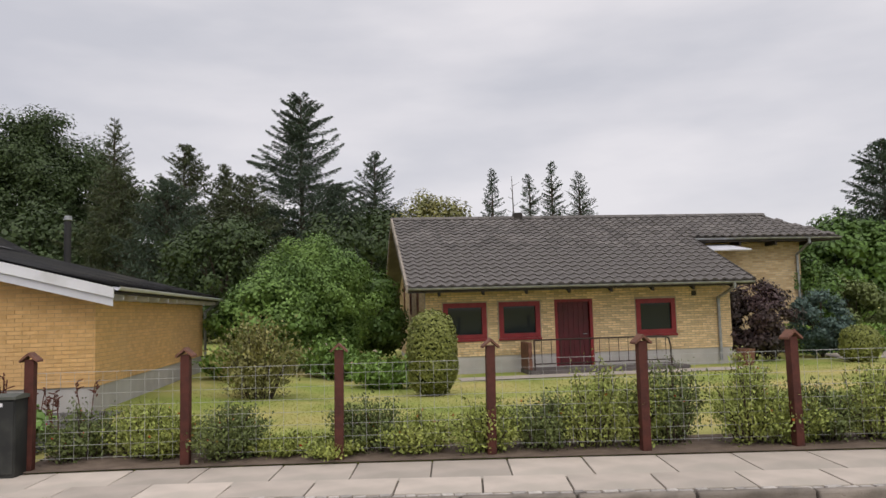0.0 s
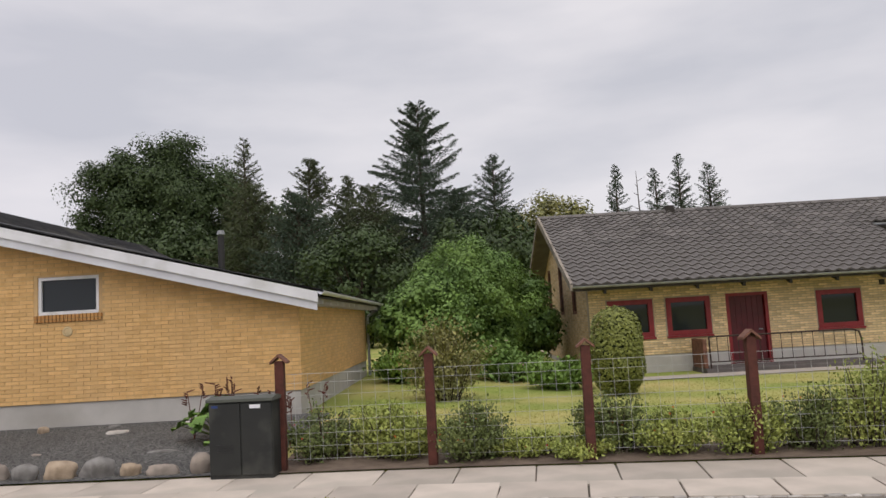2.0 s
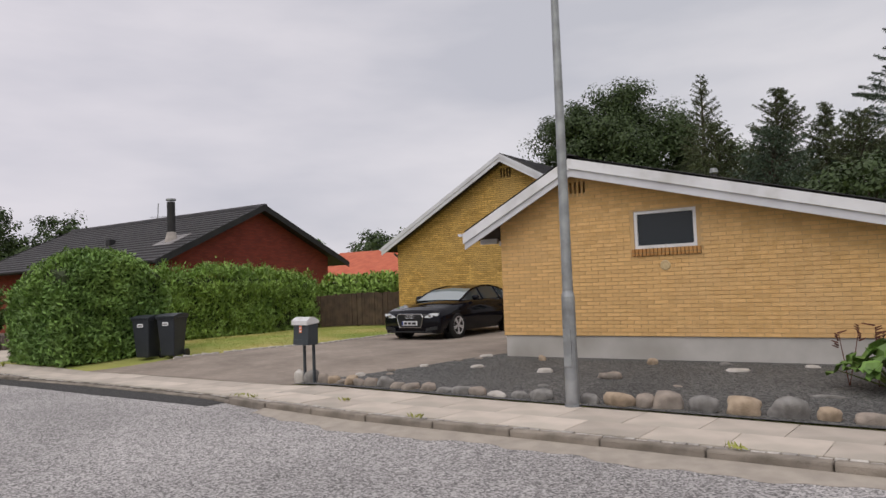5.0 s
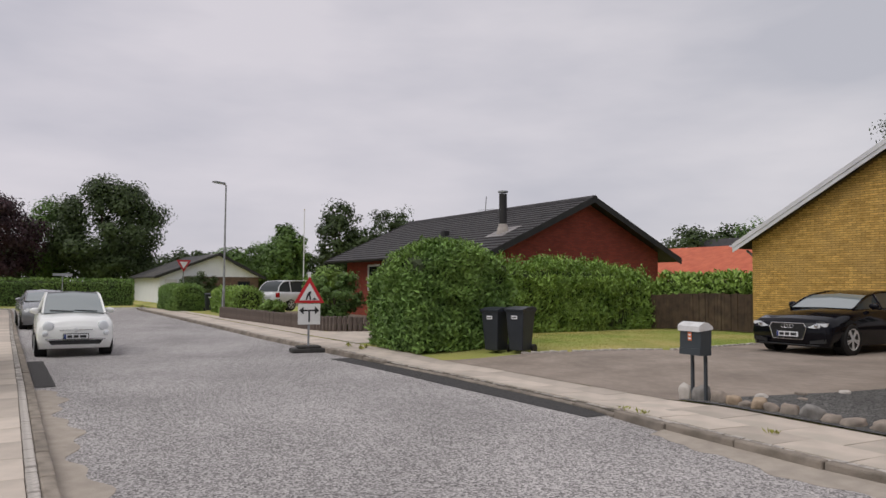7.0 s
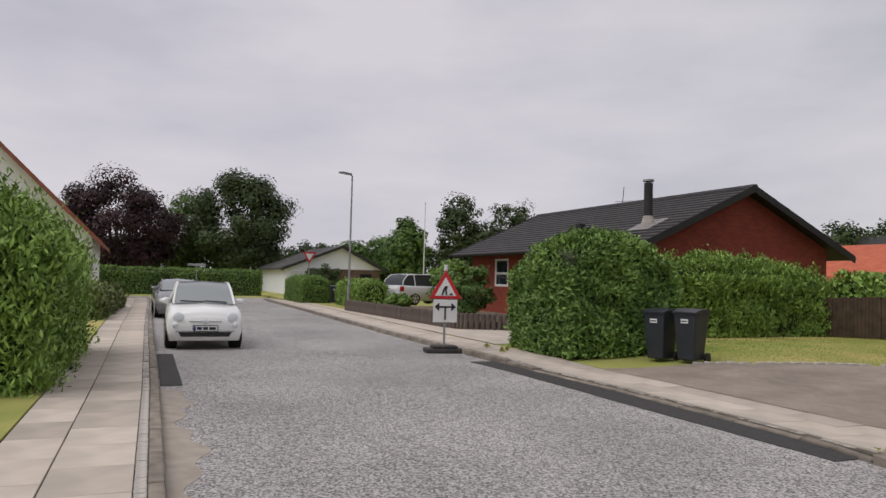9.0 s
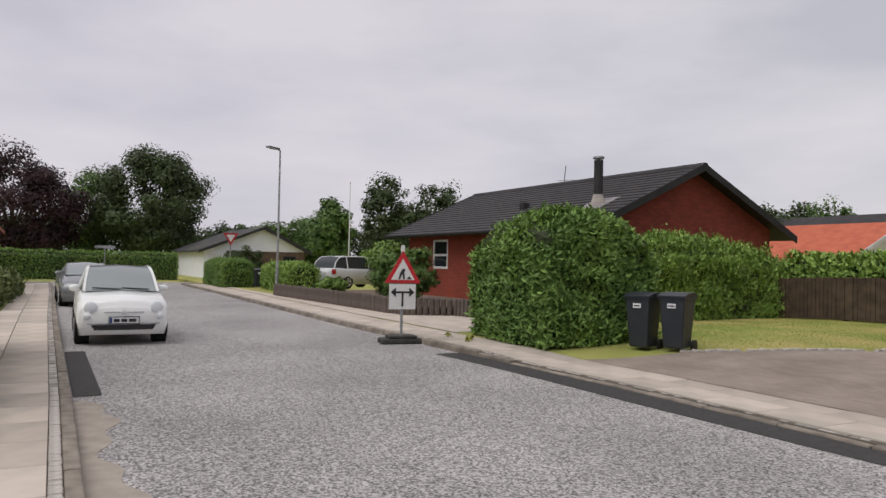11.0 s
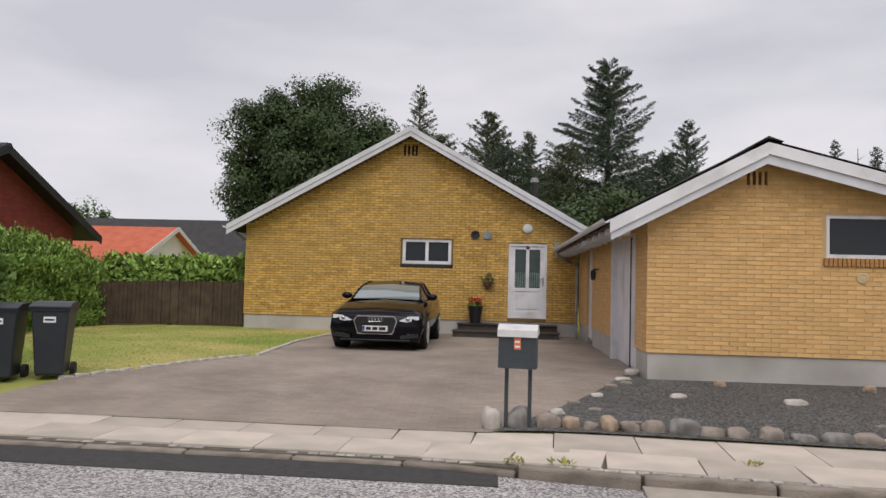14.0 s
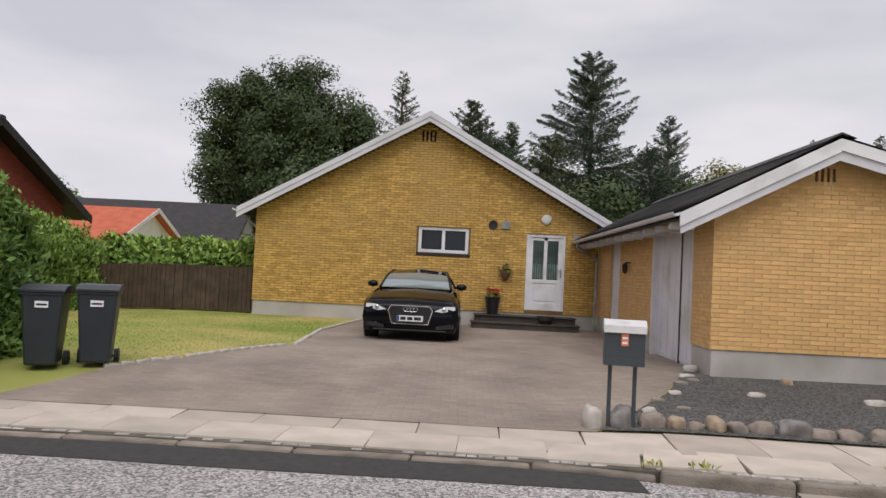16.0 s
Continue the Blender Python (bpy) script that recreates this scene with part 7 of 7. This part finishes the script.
    for a, b in ((-0.18, -0.08), (-0.05, 0.05), (0.08, 0.21)):
        part("bar", B(a * w / 0.5, b * w / 0.5, y - 0.0145, y - 0.012, z - 0.03, z + 0.03), M_TRIMB, p)


M_BLACKCAR = mat("black_car_paint", (0.005, 0.005, 0.008), (0.006, 0.006, 0.009), 2, 0.08, 0.0, spec=0.2)
M_WHITECAR = mat("ivory_white_car_paint", (0.90, 0.90, 0.89), (0.87, 0.87, 0.86), 2, 0.2, spec=0.5, coat=0.5)
M_GREYCAR = mat("grey_car_paint", (0.26, 0.265, 0.27), (0.22, 0.225, 0.23), 2, 0.25, 0.4, spec=0.5, coat=0.5)
M_SILVCAR = mat("silver_white_car_paint", (0.72, 0.72, 0.74), (0.66, 0.66, 0.68), 2, 0.3, 0.0, coat=0.4)

COUPE = [(0.0, [(0.80, 0.13), (0.88, 0.28), (0.86, 0.42), (0.70, 0.48), (0, 0.50)]),
         (0.018, [(0.90, 0.12), (0.97, 0.30), (0.94, 0.46), (0.78, 0.53), (0, 0.55)]),
         (0.06, [(0.92, 0.13), (0.99, 0.34), (0.97, 0.51), (0.80, 0.57), (0, 0.59)]),
         (0.17, [(0.94, 0.13), (1.0, 0.40), (0.97, 0.58), (0.80, 0.64), (0, 0.665)]),
         (0.31, [(0.94, 0.13), (1.0, 0.42), (0.97, 0.63), (0.84, 0.69), (0, 0.71)]),
         (0.55, [(0.94, 0.13), (1.0, 0.43), (0.975, 0.65), (0.86, 0.70), (0, 0.70)]),
         (0.78, [(0.94, 0.14), (1.0, 0.45), (0.97, 0.66), (0.82, 0.71), (0, 0.72)]),
         (0.92, [(0.91, 0.18), (0.97, 0.45), (0.93, 0.66), (0.76, 0.73), (0, 0.74)]),
         (0.985, [(0.82, 0.25), (0.9, 0.44), (0.87, 0.62), (0.72, 0.70), (0, 0.71)]),
         (1.0, [(0.66, 0.3), (0.76, 0.44), (0.75, 0.58), (0.64, 0.65), (0, 0.65)])]
COUPE_CAB = [(0.27, [(0.80, 0.69), (0.78, 0.70), (0, 0.71)]), (0.355, [(0.84, 0.69), (0.73, 0.82), (0, 0.85)]), (0.435, [(0.86, 0.70), (0.68, 0.905), (0, 0.935)]),
             (0.58, [(0.86, 0.70), (0.62, 0.965), (0, 1.0)]), (0.74, [(0.84, 0.71), (0.61, 0.92), (0, 0.95)]), (0.86, [(0.80, 0.72), (0.62, 0.81), (0, 0.83)]), (0.94, [(0.74, 0.73), (0.68, 0.735), (0, 0.745)])]

audi_m = pose(-15.83, 14.55, ground_z(-15.8, 16) + 0.012, 0, 0, -0.5)
aud = car("black_car", "glossy black five-door coupe parked on the driveway", audi_m, 4.70, 1.90, 1.40, COUPE, COUPE_CAB, M_BLACKCAR, (0.335, (0.175, 0.77), 5), spokes=5)


def coupe_face(c):
    g = bmesh.new()
    prism(g, [(-0.37, 0.66), (0.37, 0.66), (0.42, 0.58), (0.34, 0.33), (-0.34, 0.33), (-0.42, 0.58)], "y", -0.02, 0.06)
    gr = part("grille", g, M_TRIMB, c, "black grille with a chrome surround")
    pts = [(-0.37, 0.665), (0.37, 0.665), (0.425, 0.58), (0.345, 0.325), (-0.345, 0.325), (-0.425, 0.58)]
    rim = bmesh.new()
    for a, b in zip(pts, pts[1:] + pts[:1]):
        cyl(rim, (a[0], -0.022, a[1]), (b[0], -0.022, b[1]), 0.011, n=6)
    part("surround", rim, M_CHROME, gr)
    for k in range(5):
        z = 0.5 + k * 0.032
        part("slat", B(-0.38, 0.38, -0.027, -0.02, z, z + 0.012), M_TRIMB, gr)
    rg = bmesh.new()
    for k in range(4):
        cx = -0.096 + k * 0.064
        for j in range(14):
            a0, a1 = 2 * math.pi * j / 14, 2 * math.pi * (j + 1) / 14
            cyl(rg, (cx + 0.04 * math.cos(a0), -0.034, 0.60 + 0.04 * math.sin(a0)), (cx + 0.04 * math.cos(a1), -0.034, 0.60 + 0.04 * math.sin(a1)), 0.007, n=5, caps=False)
    part("badge", rg, M_CHROME, gr, "chrome badge of linked rings")
    for sg in (-1, 1):
        h = bmesh.new()
        prism(h, [(sg * 0.46, 0.585), (sg * 0.66, 0.68), (sg * 0.85, 0.685), (sg * 0.86, 0.62), (sg * 0.62, 0.565)], "y", 0.0, 0.25)
        for v in h.verts:
            v.co.y += 0.06 * (max(0.0, abs(v.co.x) - 0.42) / 0.45) ** 2 - 0.03
        hl = part("headlight", h, M_LAMP, c, "clear headlight unit")
        part("lens", lathe([(0.045, 0.0), (0.04, 0.02), (0.01, 0.03)], 12), M_CHROME, hl).matrix_basis = pose(sg * 0.64, -0.015, 0.63, 90, 0, 0)
        f = bmesh.new()
        prism(f, [(sg * 0.5, 0.3), (sg * 0.84, 0.36), (sg * 0.84, 0.27), (sg * 0.5, 0.23)], "y", 0.0, 0.2)
        for v in f.verts:
            v.co.y += 0.03 * (max(0.0, abs(v.co.x) - 0.45) / 0.4) ** 2 - 0.025
        part("air_intake", f, M_TRIMB, c)
        part("fog_light", C((sg * 0.66, 0.0, 0.3), (sg * 0.66, 0.06, 0.3), 0.035), M_LAMP, c)
    part("splitter", B(-0.7, 0.7, -0.01, 0.2, 0.19, 0.22, 0.01), M_TRIMB, c)


coupe_face(aud)
plate(aud, -0.028, 0.43)

MINI = [(0.0, [(0.74, 0.15), (0.86, 0.25), (0.84, 0.37), (0.70, 0.45), (0, 0.475)]),
        (0.025, [(0.88, 0.13), (0.96, 0.28), (0.93, 0.43), (0.80, 0.53), (0, 0.56)]),
        (0.08, [(0.92, 0.12), (0.985, 0.34), (0.965, 0.52), (0.84, 0.595), (0, 0.62)]),
        (0.22, [(0.94, 0.13), (1.0, 0.38), (0.97, 0.57), (0.86, 0.64), (0, 0.665)]),
        (0.32, [(0.94, 0.13), (1.0, 0.40), (0.97, 0.60), (0.88, 0.66), (0, 0.67)]),
        (0.6, [(0.94, 0.13), (1.0, 0.42), (0.98, 0.62), (0.88, 0.67), (0, 0.67)]),
        (0.85, [(0.92, 0.15), (0.98, 0.42), (0.95, 0.62), (0.84, 0.68), (0, 0.68)]),
        (0.97, [(0.82, 0.2), (0.9, 0.42), (0.87, 0.6), (0.76, 0.68), (0, 0.69)]),
        (1.0, [(0.7, 0.25), (0.78, 0.42), (0.76, 0.58), (0.68, 0.65), (0, 0.66)])]
MINI_CAB = [(0.215, [(0.86, 0.64), (0.82, 0.655), (0, 0.67)]), (0.35, [(0.88, 0.65), (0.76, 0.86), (0, 0.89)]), (0.43, [(0.89, 0.66), (0.71, 0.96), (0, 0.985)]),
            (0.6, [(0.89, 0.66), (0.70, 0.975), (0, 1.0)]), (0.78, [(0.87, 0.67), (0.67, 0.94), (0, 0.97)]), (0.9, [(0.84, 0.68), (0.68, 0.83), (0, 0.86)]), (0.965, [(0.78, 0.68), (0.72, 0.69), (0, 0.70)])]
fiat_m = pose(-25.1, 1.5, 0.005, 0, 0, 88)
fia = car("white_small_car", "small rounded ivory-white car parked by the kerb", fiat_m, 3.55, 1.63, 1.49, MINI, MINI_CAB, M_WHITECAR, (0.29, (0.19, 0.83), 7), roofm=M_TRIMB)


def mini_face(c):
    for sg in (-1, 1):
        h = part("headlight", lathe([(0.115, -0.05), (0.115, 0.0), (0.098, 0.012), (0.05, 0.024), (0.01, 0.027)], 20), M_LAMP, c, "round clear headlight", True)
        h.matrix_basis = pose(sg * 0.57, 0.02, 0.71, 82, 0, sg * 14)
        f = part("side_light", lathe([(0.06, -0.03), (0.06, 0.0), (0.045, 0.02), (0.01, 0.03)], 16), M_LAMP, c, "", True)
        f.matrix_basis = pose(sg * 0.635, -0.01, 0.54, 90, 0, sg * 20)
        part("fog_light", C((sg * 0.48, -0.015, 0.31), (sg * 0.48, 0.03, 0.31), 0.035), M_LAMP, c)
        w = bmesh.new()
        cyl(w, (sg * 0.26 - 0.26, 0.83, 1.045), (sg * 0.26 + 0.24, 0.79, 1.02), 0.012, n=6)
        part("wiper", w, M_TRIMB, c)
    g = bmesh.new()
    prism(g, [(-0.56, 0.385), (0.56, 0.385), (0.5, 0.29), (-0.5, 0.29)], "y", -0.02, 0.06)
    part("lower_grille", g, M_TRIMB, c)
    part("bumper_bar", B(-0.62, 0.62, -0.022, 0.04, 0.4, 0.425, 0.006), M_CHROME, c)
    part("badge", lathe([(0.05, 0), (0.05, 0.012), (0.03, 0.018)], 16), M_ALLOY, c).matrix_basis = pose(0, -0.012, 0.625, 84, 0, 0)
    for sg in (-1, 1):
        part("moustache", B(min(sg * 0.06, sg * 0.34), max(sg * 0.06, sg * 0.34), -0.018, 0.05, 0.615, 0.63, 0.004), M_CHROME, c)
    for x in (-0.33, 0.33):
        s = part("seat", B(x - 0.22, x + 0.22, 1.6, 1.75, 0.75, 1.2, 0.05), M_TRIMB, c)


mini_face(fia)
plate(fia, -0.03, 0.47)

grey = car("grey_car", "dark grey saloon car parked behind a white one", pose(-36.6, 1.75, 0.005, 0, 0, 91), 4.5, 1.8, 1.45, COUPE, COUPE_CAB, M_GREYCAR, (0.32, (0.18, 0.77), 5))
for sg in (-1, 1):
    h = part("headlight", B(min(sg * 0.5, sg * 0.8), max(sg * 0.5, sg * 0.8), 0.06, 0.3, 0.6, 0.72, 0.03), M_LAMP, grey)
part("grille", B(-0.4, 0.4, -0.01, 0.1, 0.35, 0.58, 0.02), M_TRIMB, grey)
plate(grey, -0.012, 0.44)

VAN = [(0.0, [(0.6, 0.15), (0.78, 0.25), (0.78, 0.38), (0.68, 0.44), (0, 0.46)]), (0.05, [(0.86, 0.12), (0.95, 0.28), (0.92, 0.44), (0.78, 0.52), (0, 0.54)]),
       (0.2, [(0.94, 0.12), (1.0, 0.35), (0.97, 0.52), (0.86, 0.58), (0, 0.6)]), (0.5, [(0.94, 0.12), (1.0, 0.36), (0.98, 0.54), (0.9, 0.6), (0, 0.6)]),
       (0.85, [(0.94, 0.12), (1.0, 0.36), (0.98, 0.55), (0.9, 0.61), (0, 0.61)]), (0.98, [(0.9, 0.15), (0.96, 0.36), (0.94, 0.55), (0.88, 0.62), (0, 0.62)]), (1.0, [(0.8, 0.2), (0.88, 0.36), (0.88, 0.54), (0.84, 0.6), (0, 0.6)])]
VAN_CAB = [(0.18, [(0.86, 0.58), (0.84, 0.59), (0, 0.6)]), (0.27, [(0.88, 0.59), (0.78, 0.8), (0, 0.82)]), (0.36, [(0.9, 0.6), (0.74, 0.95), (0, 0.97)]), (0.6, [(0.9, 0.6), (0.74, 0.98), (0, 1.0)]),
           (0.88, [(0.9, 0.61), (0.74, 0.95), (0, 0.98)]), (0.955, [(0.89, 0.61), (0.78, 0.8), (0, 0.82)]), (0.99, [(0.87, 0.61), (0.85, 0.62), (0, 0.625)])]
van = car("silver_people_carrier", "silver-white people carrier parked in a front garden", pose(-40.6, 14.05, 0.36, 0, 0, 95), 4.4, 1.8, 1.62, VAN, VAN_CAB, M_SILVCAR, (0.31, (0.2, 0.8), 5), roof_from=2, roof_to=4)
van.matrix_basis = pose(-45.2, 14.6, 0.33, 0, 0, 203) @ Matrix.Translation((0, -2.2, 0))
for sg in (-1, 1):
    part("tail_light", B(min(sg * 0.66, sg * 0.86), max(sg * 0.66, sg * 0.86), 4.3, 4.43, 0.7, 0.95, 0.02), M_TAIL, van)
part("number_plate", B(-0.26, 0.26, 4.4, 4.43, 0.7, 0.81), M_PLATE, van)

# ---- paving, kerbs and roof tiles, piece by piece ----
def shared(name, bm, material):
    me = bpy.data.meshes.new(name)
    bmesh.ops.recalc_face_normals(bm, faces=bm.faces[:])
    bm.to_mesh(me)
    bm.free()
    me.materials.append(material)
    return me


def obrandom(m, lo=0.82, hi=1.14):
    """Let each piece differ a little in brightness."""
    n, l = m.node_tree.nodes, m.node_tree.links
    p = n["Principled BSDF"]
    src = p.inputs["Base Color"].links[0].from_socket
    info = n.new("ShaderNodeObjectInfo")
    mr = n.new("ShaderNodeMapRange")
    mr.inputs["To Min"].default_value, mr.inputs["To Max"].default_value = lo, hi
    hsv = n.new("ShaderNodeHueSaturation")
    l.new(info.outputs["Random"], mr.inputs["Value"])
    l.new(mr.outputs["Result"], hsv.inputs["Value"])
    l.new(src, hsv.inputs["Color"])
    l.new(hsv.outputs["Color"], p.inputs["Base Color"])
    return m


obrandom(M_SLAB)
obrandom(M_KERB, 0.75, 1.2)


def place(name, me, m, parent):
    o = new(name, me)
    o.parent = parent
    o.matrix_basis = m
    return o


def paving():
    r = random.Random(21)
    far = tagged(new("pavement_far"), "pale concrete slab pavement, stained and slightly uneven", "pavement", kind="structure")
    near = tagged(new("pavement_near"), "pale concrete slab pavement with a sett strip", "pavement", kind="structure")
    sl = 0.79
    slab = shared("slab", B(-sl / 2, sl / 2, -0.305, 0.305, -0.05, 0.0, 0.006), M_SLAB)
    half = shared("slab", B(-sl / 2, sl / 2, -0.252, 0.252, -0.05, 0.0, 0.006), M_SLAB)
    deep = shared("slab", B(-sl / 2, sl / 2, -0.44, 0.44, -0.05, 0.0, 0.006), M_SLAB)
    kerb = shared("kerbstone", B(-0.497, 0.497, -0.06, 0.06, -0.2, 0.0, 0.02), M_KERB)
    step = sl + 0.008

    def row(fn, d, x0, x1, me, shift, parent, z=0.115):
        x = x0 + shift
        while x < x1:
            a, b = fn(x - 0.4), fn(x + 0.4)
            place("slab", me, pose(x, fn(x) + d, z - (dip(x) if parent is far else 0.0) + r.uniform(-0.0015, 0.0015), r.uniform(-0.25, 0.25), (math.degrees(math.atan((dip(x + 0.4) - dip(x - 0.4)) / 0.8)) if parent is far else 0.0) + r.uniform(-0.2, 0.2), math.degrees(math.atan2(b - a, 0.8))), parent)
            x += step
    row(fk, 0.51, -56, 16, slab, 0.0, far)
    row(fback, -0.442, -56, 16, deep, 0.4, far, 0.111)
    row(nk, -0.53, -56, 6, slab, 0.0, near)
    row(nk, -1.10, -56, 6, half, 0.4, near)

    def kerbs(fn, sg, parent, x0, x1):
        x = x0
        while x < x1:
            a, b = fn(x - 0.5), fn(x + 0.5)
            drop = -1.55 * dip(x) if parent is far else 0.0
            place("kerbstone", kerb, pose(x, fn(x) + sg * 0.06, 0.115 + drop + r.uniform(-0.006, 0.006), r.uniform(-1.2, 1.2), r.uniform(-0.3, 0.3), math.degrees(math.atan2(b - a, 1.0)) + r.uniform(-0.4, 0.4)), parent)
            x += 1.005
    kerbs(fk, 1, far, -56, 16)
    kerbs(nk, -1, near, -56, 6)

    # setts beside the near kerb, small stones in two rows; the far ones joined
    proto = shared("sett", B(-0.05, 0.05, -0.045, 0.045, -0.06, 0.0, 0.012), M_COBBLE)
    bm = bmesh.new()
    n = 0
    x = -56.0
    while x < 4:
        for d in (-0.172,):
            h = 0.118 + r.uniform(-0.008, 0.006)
            if -20 < x < -9 and n < 300:
                place("sett", proto, pose(x, nk(x) + d, h, r.uniform(-3, 3), r.uniform(-3, 3), r.uniform(-6, 6)), near)
                n += 1
            else:
                box(bm, x - 0.05, x + 0.05, nk(x) + d - 0.045, nk(x) + d + 0.045, 0.06, h)
        x += 0.107 + r.uniform(-0.006, 0.008)
    tagged(part("sett_rows", bm, M_COBBLE, near), kind="stuff")
    bm = bmesh.new()
    x = -56.0
    while x < 14:
        h = 0.112 - dip(x) * 1.25 + r.uniform(-0.012, 0.006)
        w = r.uniform(0.08, 0.14)
        box(bm, x, x + w, fk(x) + 0.124 + r.uniform(0, 0.01), fk(x) + 0.195 - r.uniform(0, 0.012), h - 0.06, h, 0.006)
        x += w + r.uniform(0.004, 0.02)
    tagged(part("sett_rows", bm, M_COBBLE, far), kind="stuff")
    # rough stone edge of the lawn beside the driveway
    edge = [(-19.4, 10.1), (-18.7, 11.0), (-17.65, 13.0), (-17.8, 16.0), (-17.4, 20.0)]
    e = tagged(new("lawn_edging"), "row of small rough stones edging the lawn", "edging", kind="structure")
    st = shared("edging_stone", B(-0.1, 0.1, -0.04, 0.04, -0.08, 0.03, 0.012), M_COBBLE)
    for a, b in zip(edge, edge[1:]):
        d = math.hypot(b[0] - a[0], b[1] - a[1])
        for i in range(int(d / 0.21)):
            t = i * 0.21 / d
            x, y = a[0] + (b[0] - a[0]) * t, a[1] + (b[1] - a[1]) * t
            place("edging_stone", st, pose(x, y, ground_z(x, y) + 0.012, r.uniform(-6, 6), r.uniform(-6, 6), math.degrees(math.atan2(b[1] - a[1], b[0] - a[0])) + r.uniform(-8, 8)), e)


def tile_mesh(w=0.3, ln=0.42):
    """One double-roll roof tile: waves across, a thick lower edge."""
    bm = bmesh.new()
    n = 8
    top, low, nose = [], [], []
    for k in range(n + 1):
        u = k / n
        x = (u - 0.5) * w
        z = 0.028 * math.sin(2 * math.pi * u + 0.6)
        top.append(bm.verts.new((x, ln, z)))
        low.append(bm.verts.new((x, 0, z + 0.055)))
        nose.append(bm.verts.new((x, 0.006, z - 0.006)))
    for k in range(n):
        bm.faces.new((top[k], low[k], low[k + 1], top[k + 1]))
        bm.faces.new((low[k], nose[k], nose[k + 1], low[k + 1]))
    return bm


def roof_tiles():
    h = bpy.data.objects["tiled_house"]
    rf = new("roof_covering")
    rf["label"] = "weathered brown double-roll concrete tiles"
    rf.parent = h
    ang = math.degrees(math.atan(RS))
    me = shared("roof_tile", tile_mesh(), M_TILE)
    src = tile_mesh()
    base = np.array([v.co for v in src.verts])
    src.verts.index_update()
    faces = [[v.index for v in f.verts] for f in src.faces]
    src.free()
    r = random.Random(31)
    length = (RY - 18.12) / math.cos(radians(ang))
    rows = int(length / 0.34) + 1
    V, F, n = [], [], 0
    for j in range(rows):
        s = j * 0.34
        y = 18.12 + s * math.cos(radians(ang))
        if y > RY - 0.05:
            continue
        z = b_z(y) - 0.005
        x = 1.5
        xe = 11.15 if y < 21.82 else 15.25 + (0.0 if y > 23.9 else (23.9 - y) * 0.62)
        while x < xe:
            m = pose(x + r.uniform(-0.004, 0.004), y, z + r.uniform(-0.003, 0.004), ang + 1.5, r.uniform(-0.6, 0.6), r.uniform(-0.4, 0.4))
            if n < 300:
                place("roof_tile", me, m, rf)
                n += 1
            else:
                k = len(V)
                mm = np.array(m)
                V.extend((base @ mm[:3, :3].T + mm[:3, 3]).tolist())
                F.extend([[k + i for i in f] for f in faces])
            x += 0.298
    rest = bpy.data.meshes.new("tiling")
    rest.from_pydata(V, [], F)
    tagged(part("tiling", rest, M_TILE, rf), kind="stuff")


def grass():
    """Grass blades over the nearer lawns, too many to count."""
    rng = np.random.default_rng(77)
    pts = []
    for x0, x1, y0, y1, n in ((-3.6, 12, 8.3, 12.5, 40000), (-3.5, 14, 12.5, 18, 30000), (-24.5, -17.8, 10.3, 20, 30000), (-19.5, -9.5, -4.0, -1.3, 20000)):
        x, y = rng.uniform(x0, x1, n), rng.uniform(y0, y1, n)
        if x0 < -20:
            lim = np.interp(y, [10.1, 11, 13, 16, 20], [-19.5, -18.8, -17.75, -17.9, -17.5])
            k = x < lim
            x, y = x[k], y[k]
        if y1 < 0:
            k = (x > -18.6) & (y < -1.5)
            x, y = x[k], y[k]
        z = np.array([ground_z(a, b) for a, b in zip(x, y)])
        pts.append(np.stack([x, y, z + 0.006], 1))
    p = np.concatenate(pts)
    al = rng.normal(size=p.shape) * 0.5 + np.array([0, 0, 0.8])
    ob = part("lawn_grass", leaves("lawn_grass", p, 0.009, rng, 3.6, along=al), L_GRASS)
    tagged(ob, "short mown grass, green with straw-coloured patches", "grass", kind="stuff")


def brickwork():
    g, h, b = (bpy.data.objects[n] for n in ("garage_wing", "gabled_house", "tiled_house"))
    vents = [(-9.80 + 0.085 * i, -9.80 + 0.085 * i + 0.04, 3.2, 3.4) for i in range(4)]
    brick_skin(g, "y", GY0, -1, GX0, GX1, 0.672, g_top, [(-8.72, -7.56, 2.01, 2.78), *vents], M_YBRICK, (-11.3, -8.0, 0.6, 2.0))
    brick_skin(g, "x", GX0, -1, GY0 - 0.007, GY1, 0.672, lambda a: g_top(GX0) - 0.02, [(12.28, 14.6, 0.6, 2.52), (17.4, 18.4, 0.6, 2.52)], M_YBRICK)
    brick_skin(g, "x", GX1, 1, GY0 - 0.007, GY1, 0.672, lambda a: g_top(GX1) - 0.02, [], M_YBRICK)
    vents = [(-16.08 + 0.11 * i, -16.08 + 0.11 * i + 0.05, 5.15, 5.4) for i in range(4)]
    brick_skin(h, "y", HY0, -1, HX0, HX1, 0.64, h_top, [(-16.1, -14.65, 2.06, 2.83), (-13.14, -12.10, 0.6, 2.765), *vents], M_DBRICK, (-17.5, -12.0, 0.9, 3.0))
    zt = b_z(19.1) - 0.12
    brick_skin(b, "y", 19.1, -1, 1.95, 11.0, 0.42, lambda a: zt, [(2.41, 3.7, 0.83, 1.92), (4.0, 5.25, 0.83, 1.92), (5.65, 6.78, 0.0, 1.95), (8.05, 9.31, 0.81, 1.9)], M_PBRICK, (2.2, 10.0, 0.6, 2.3))


paving()
roof_tiles()
grass()
brickwork()
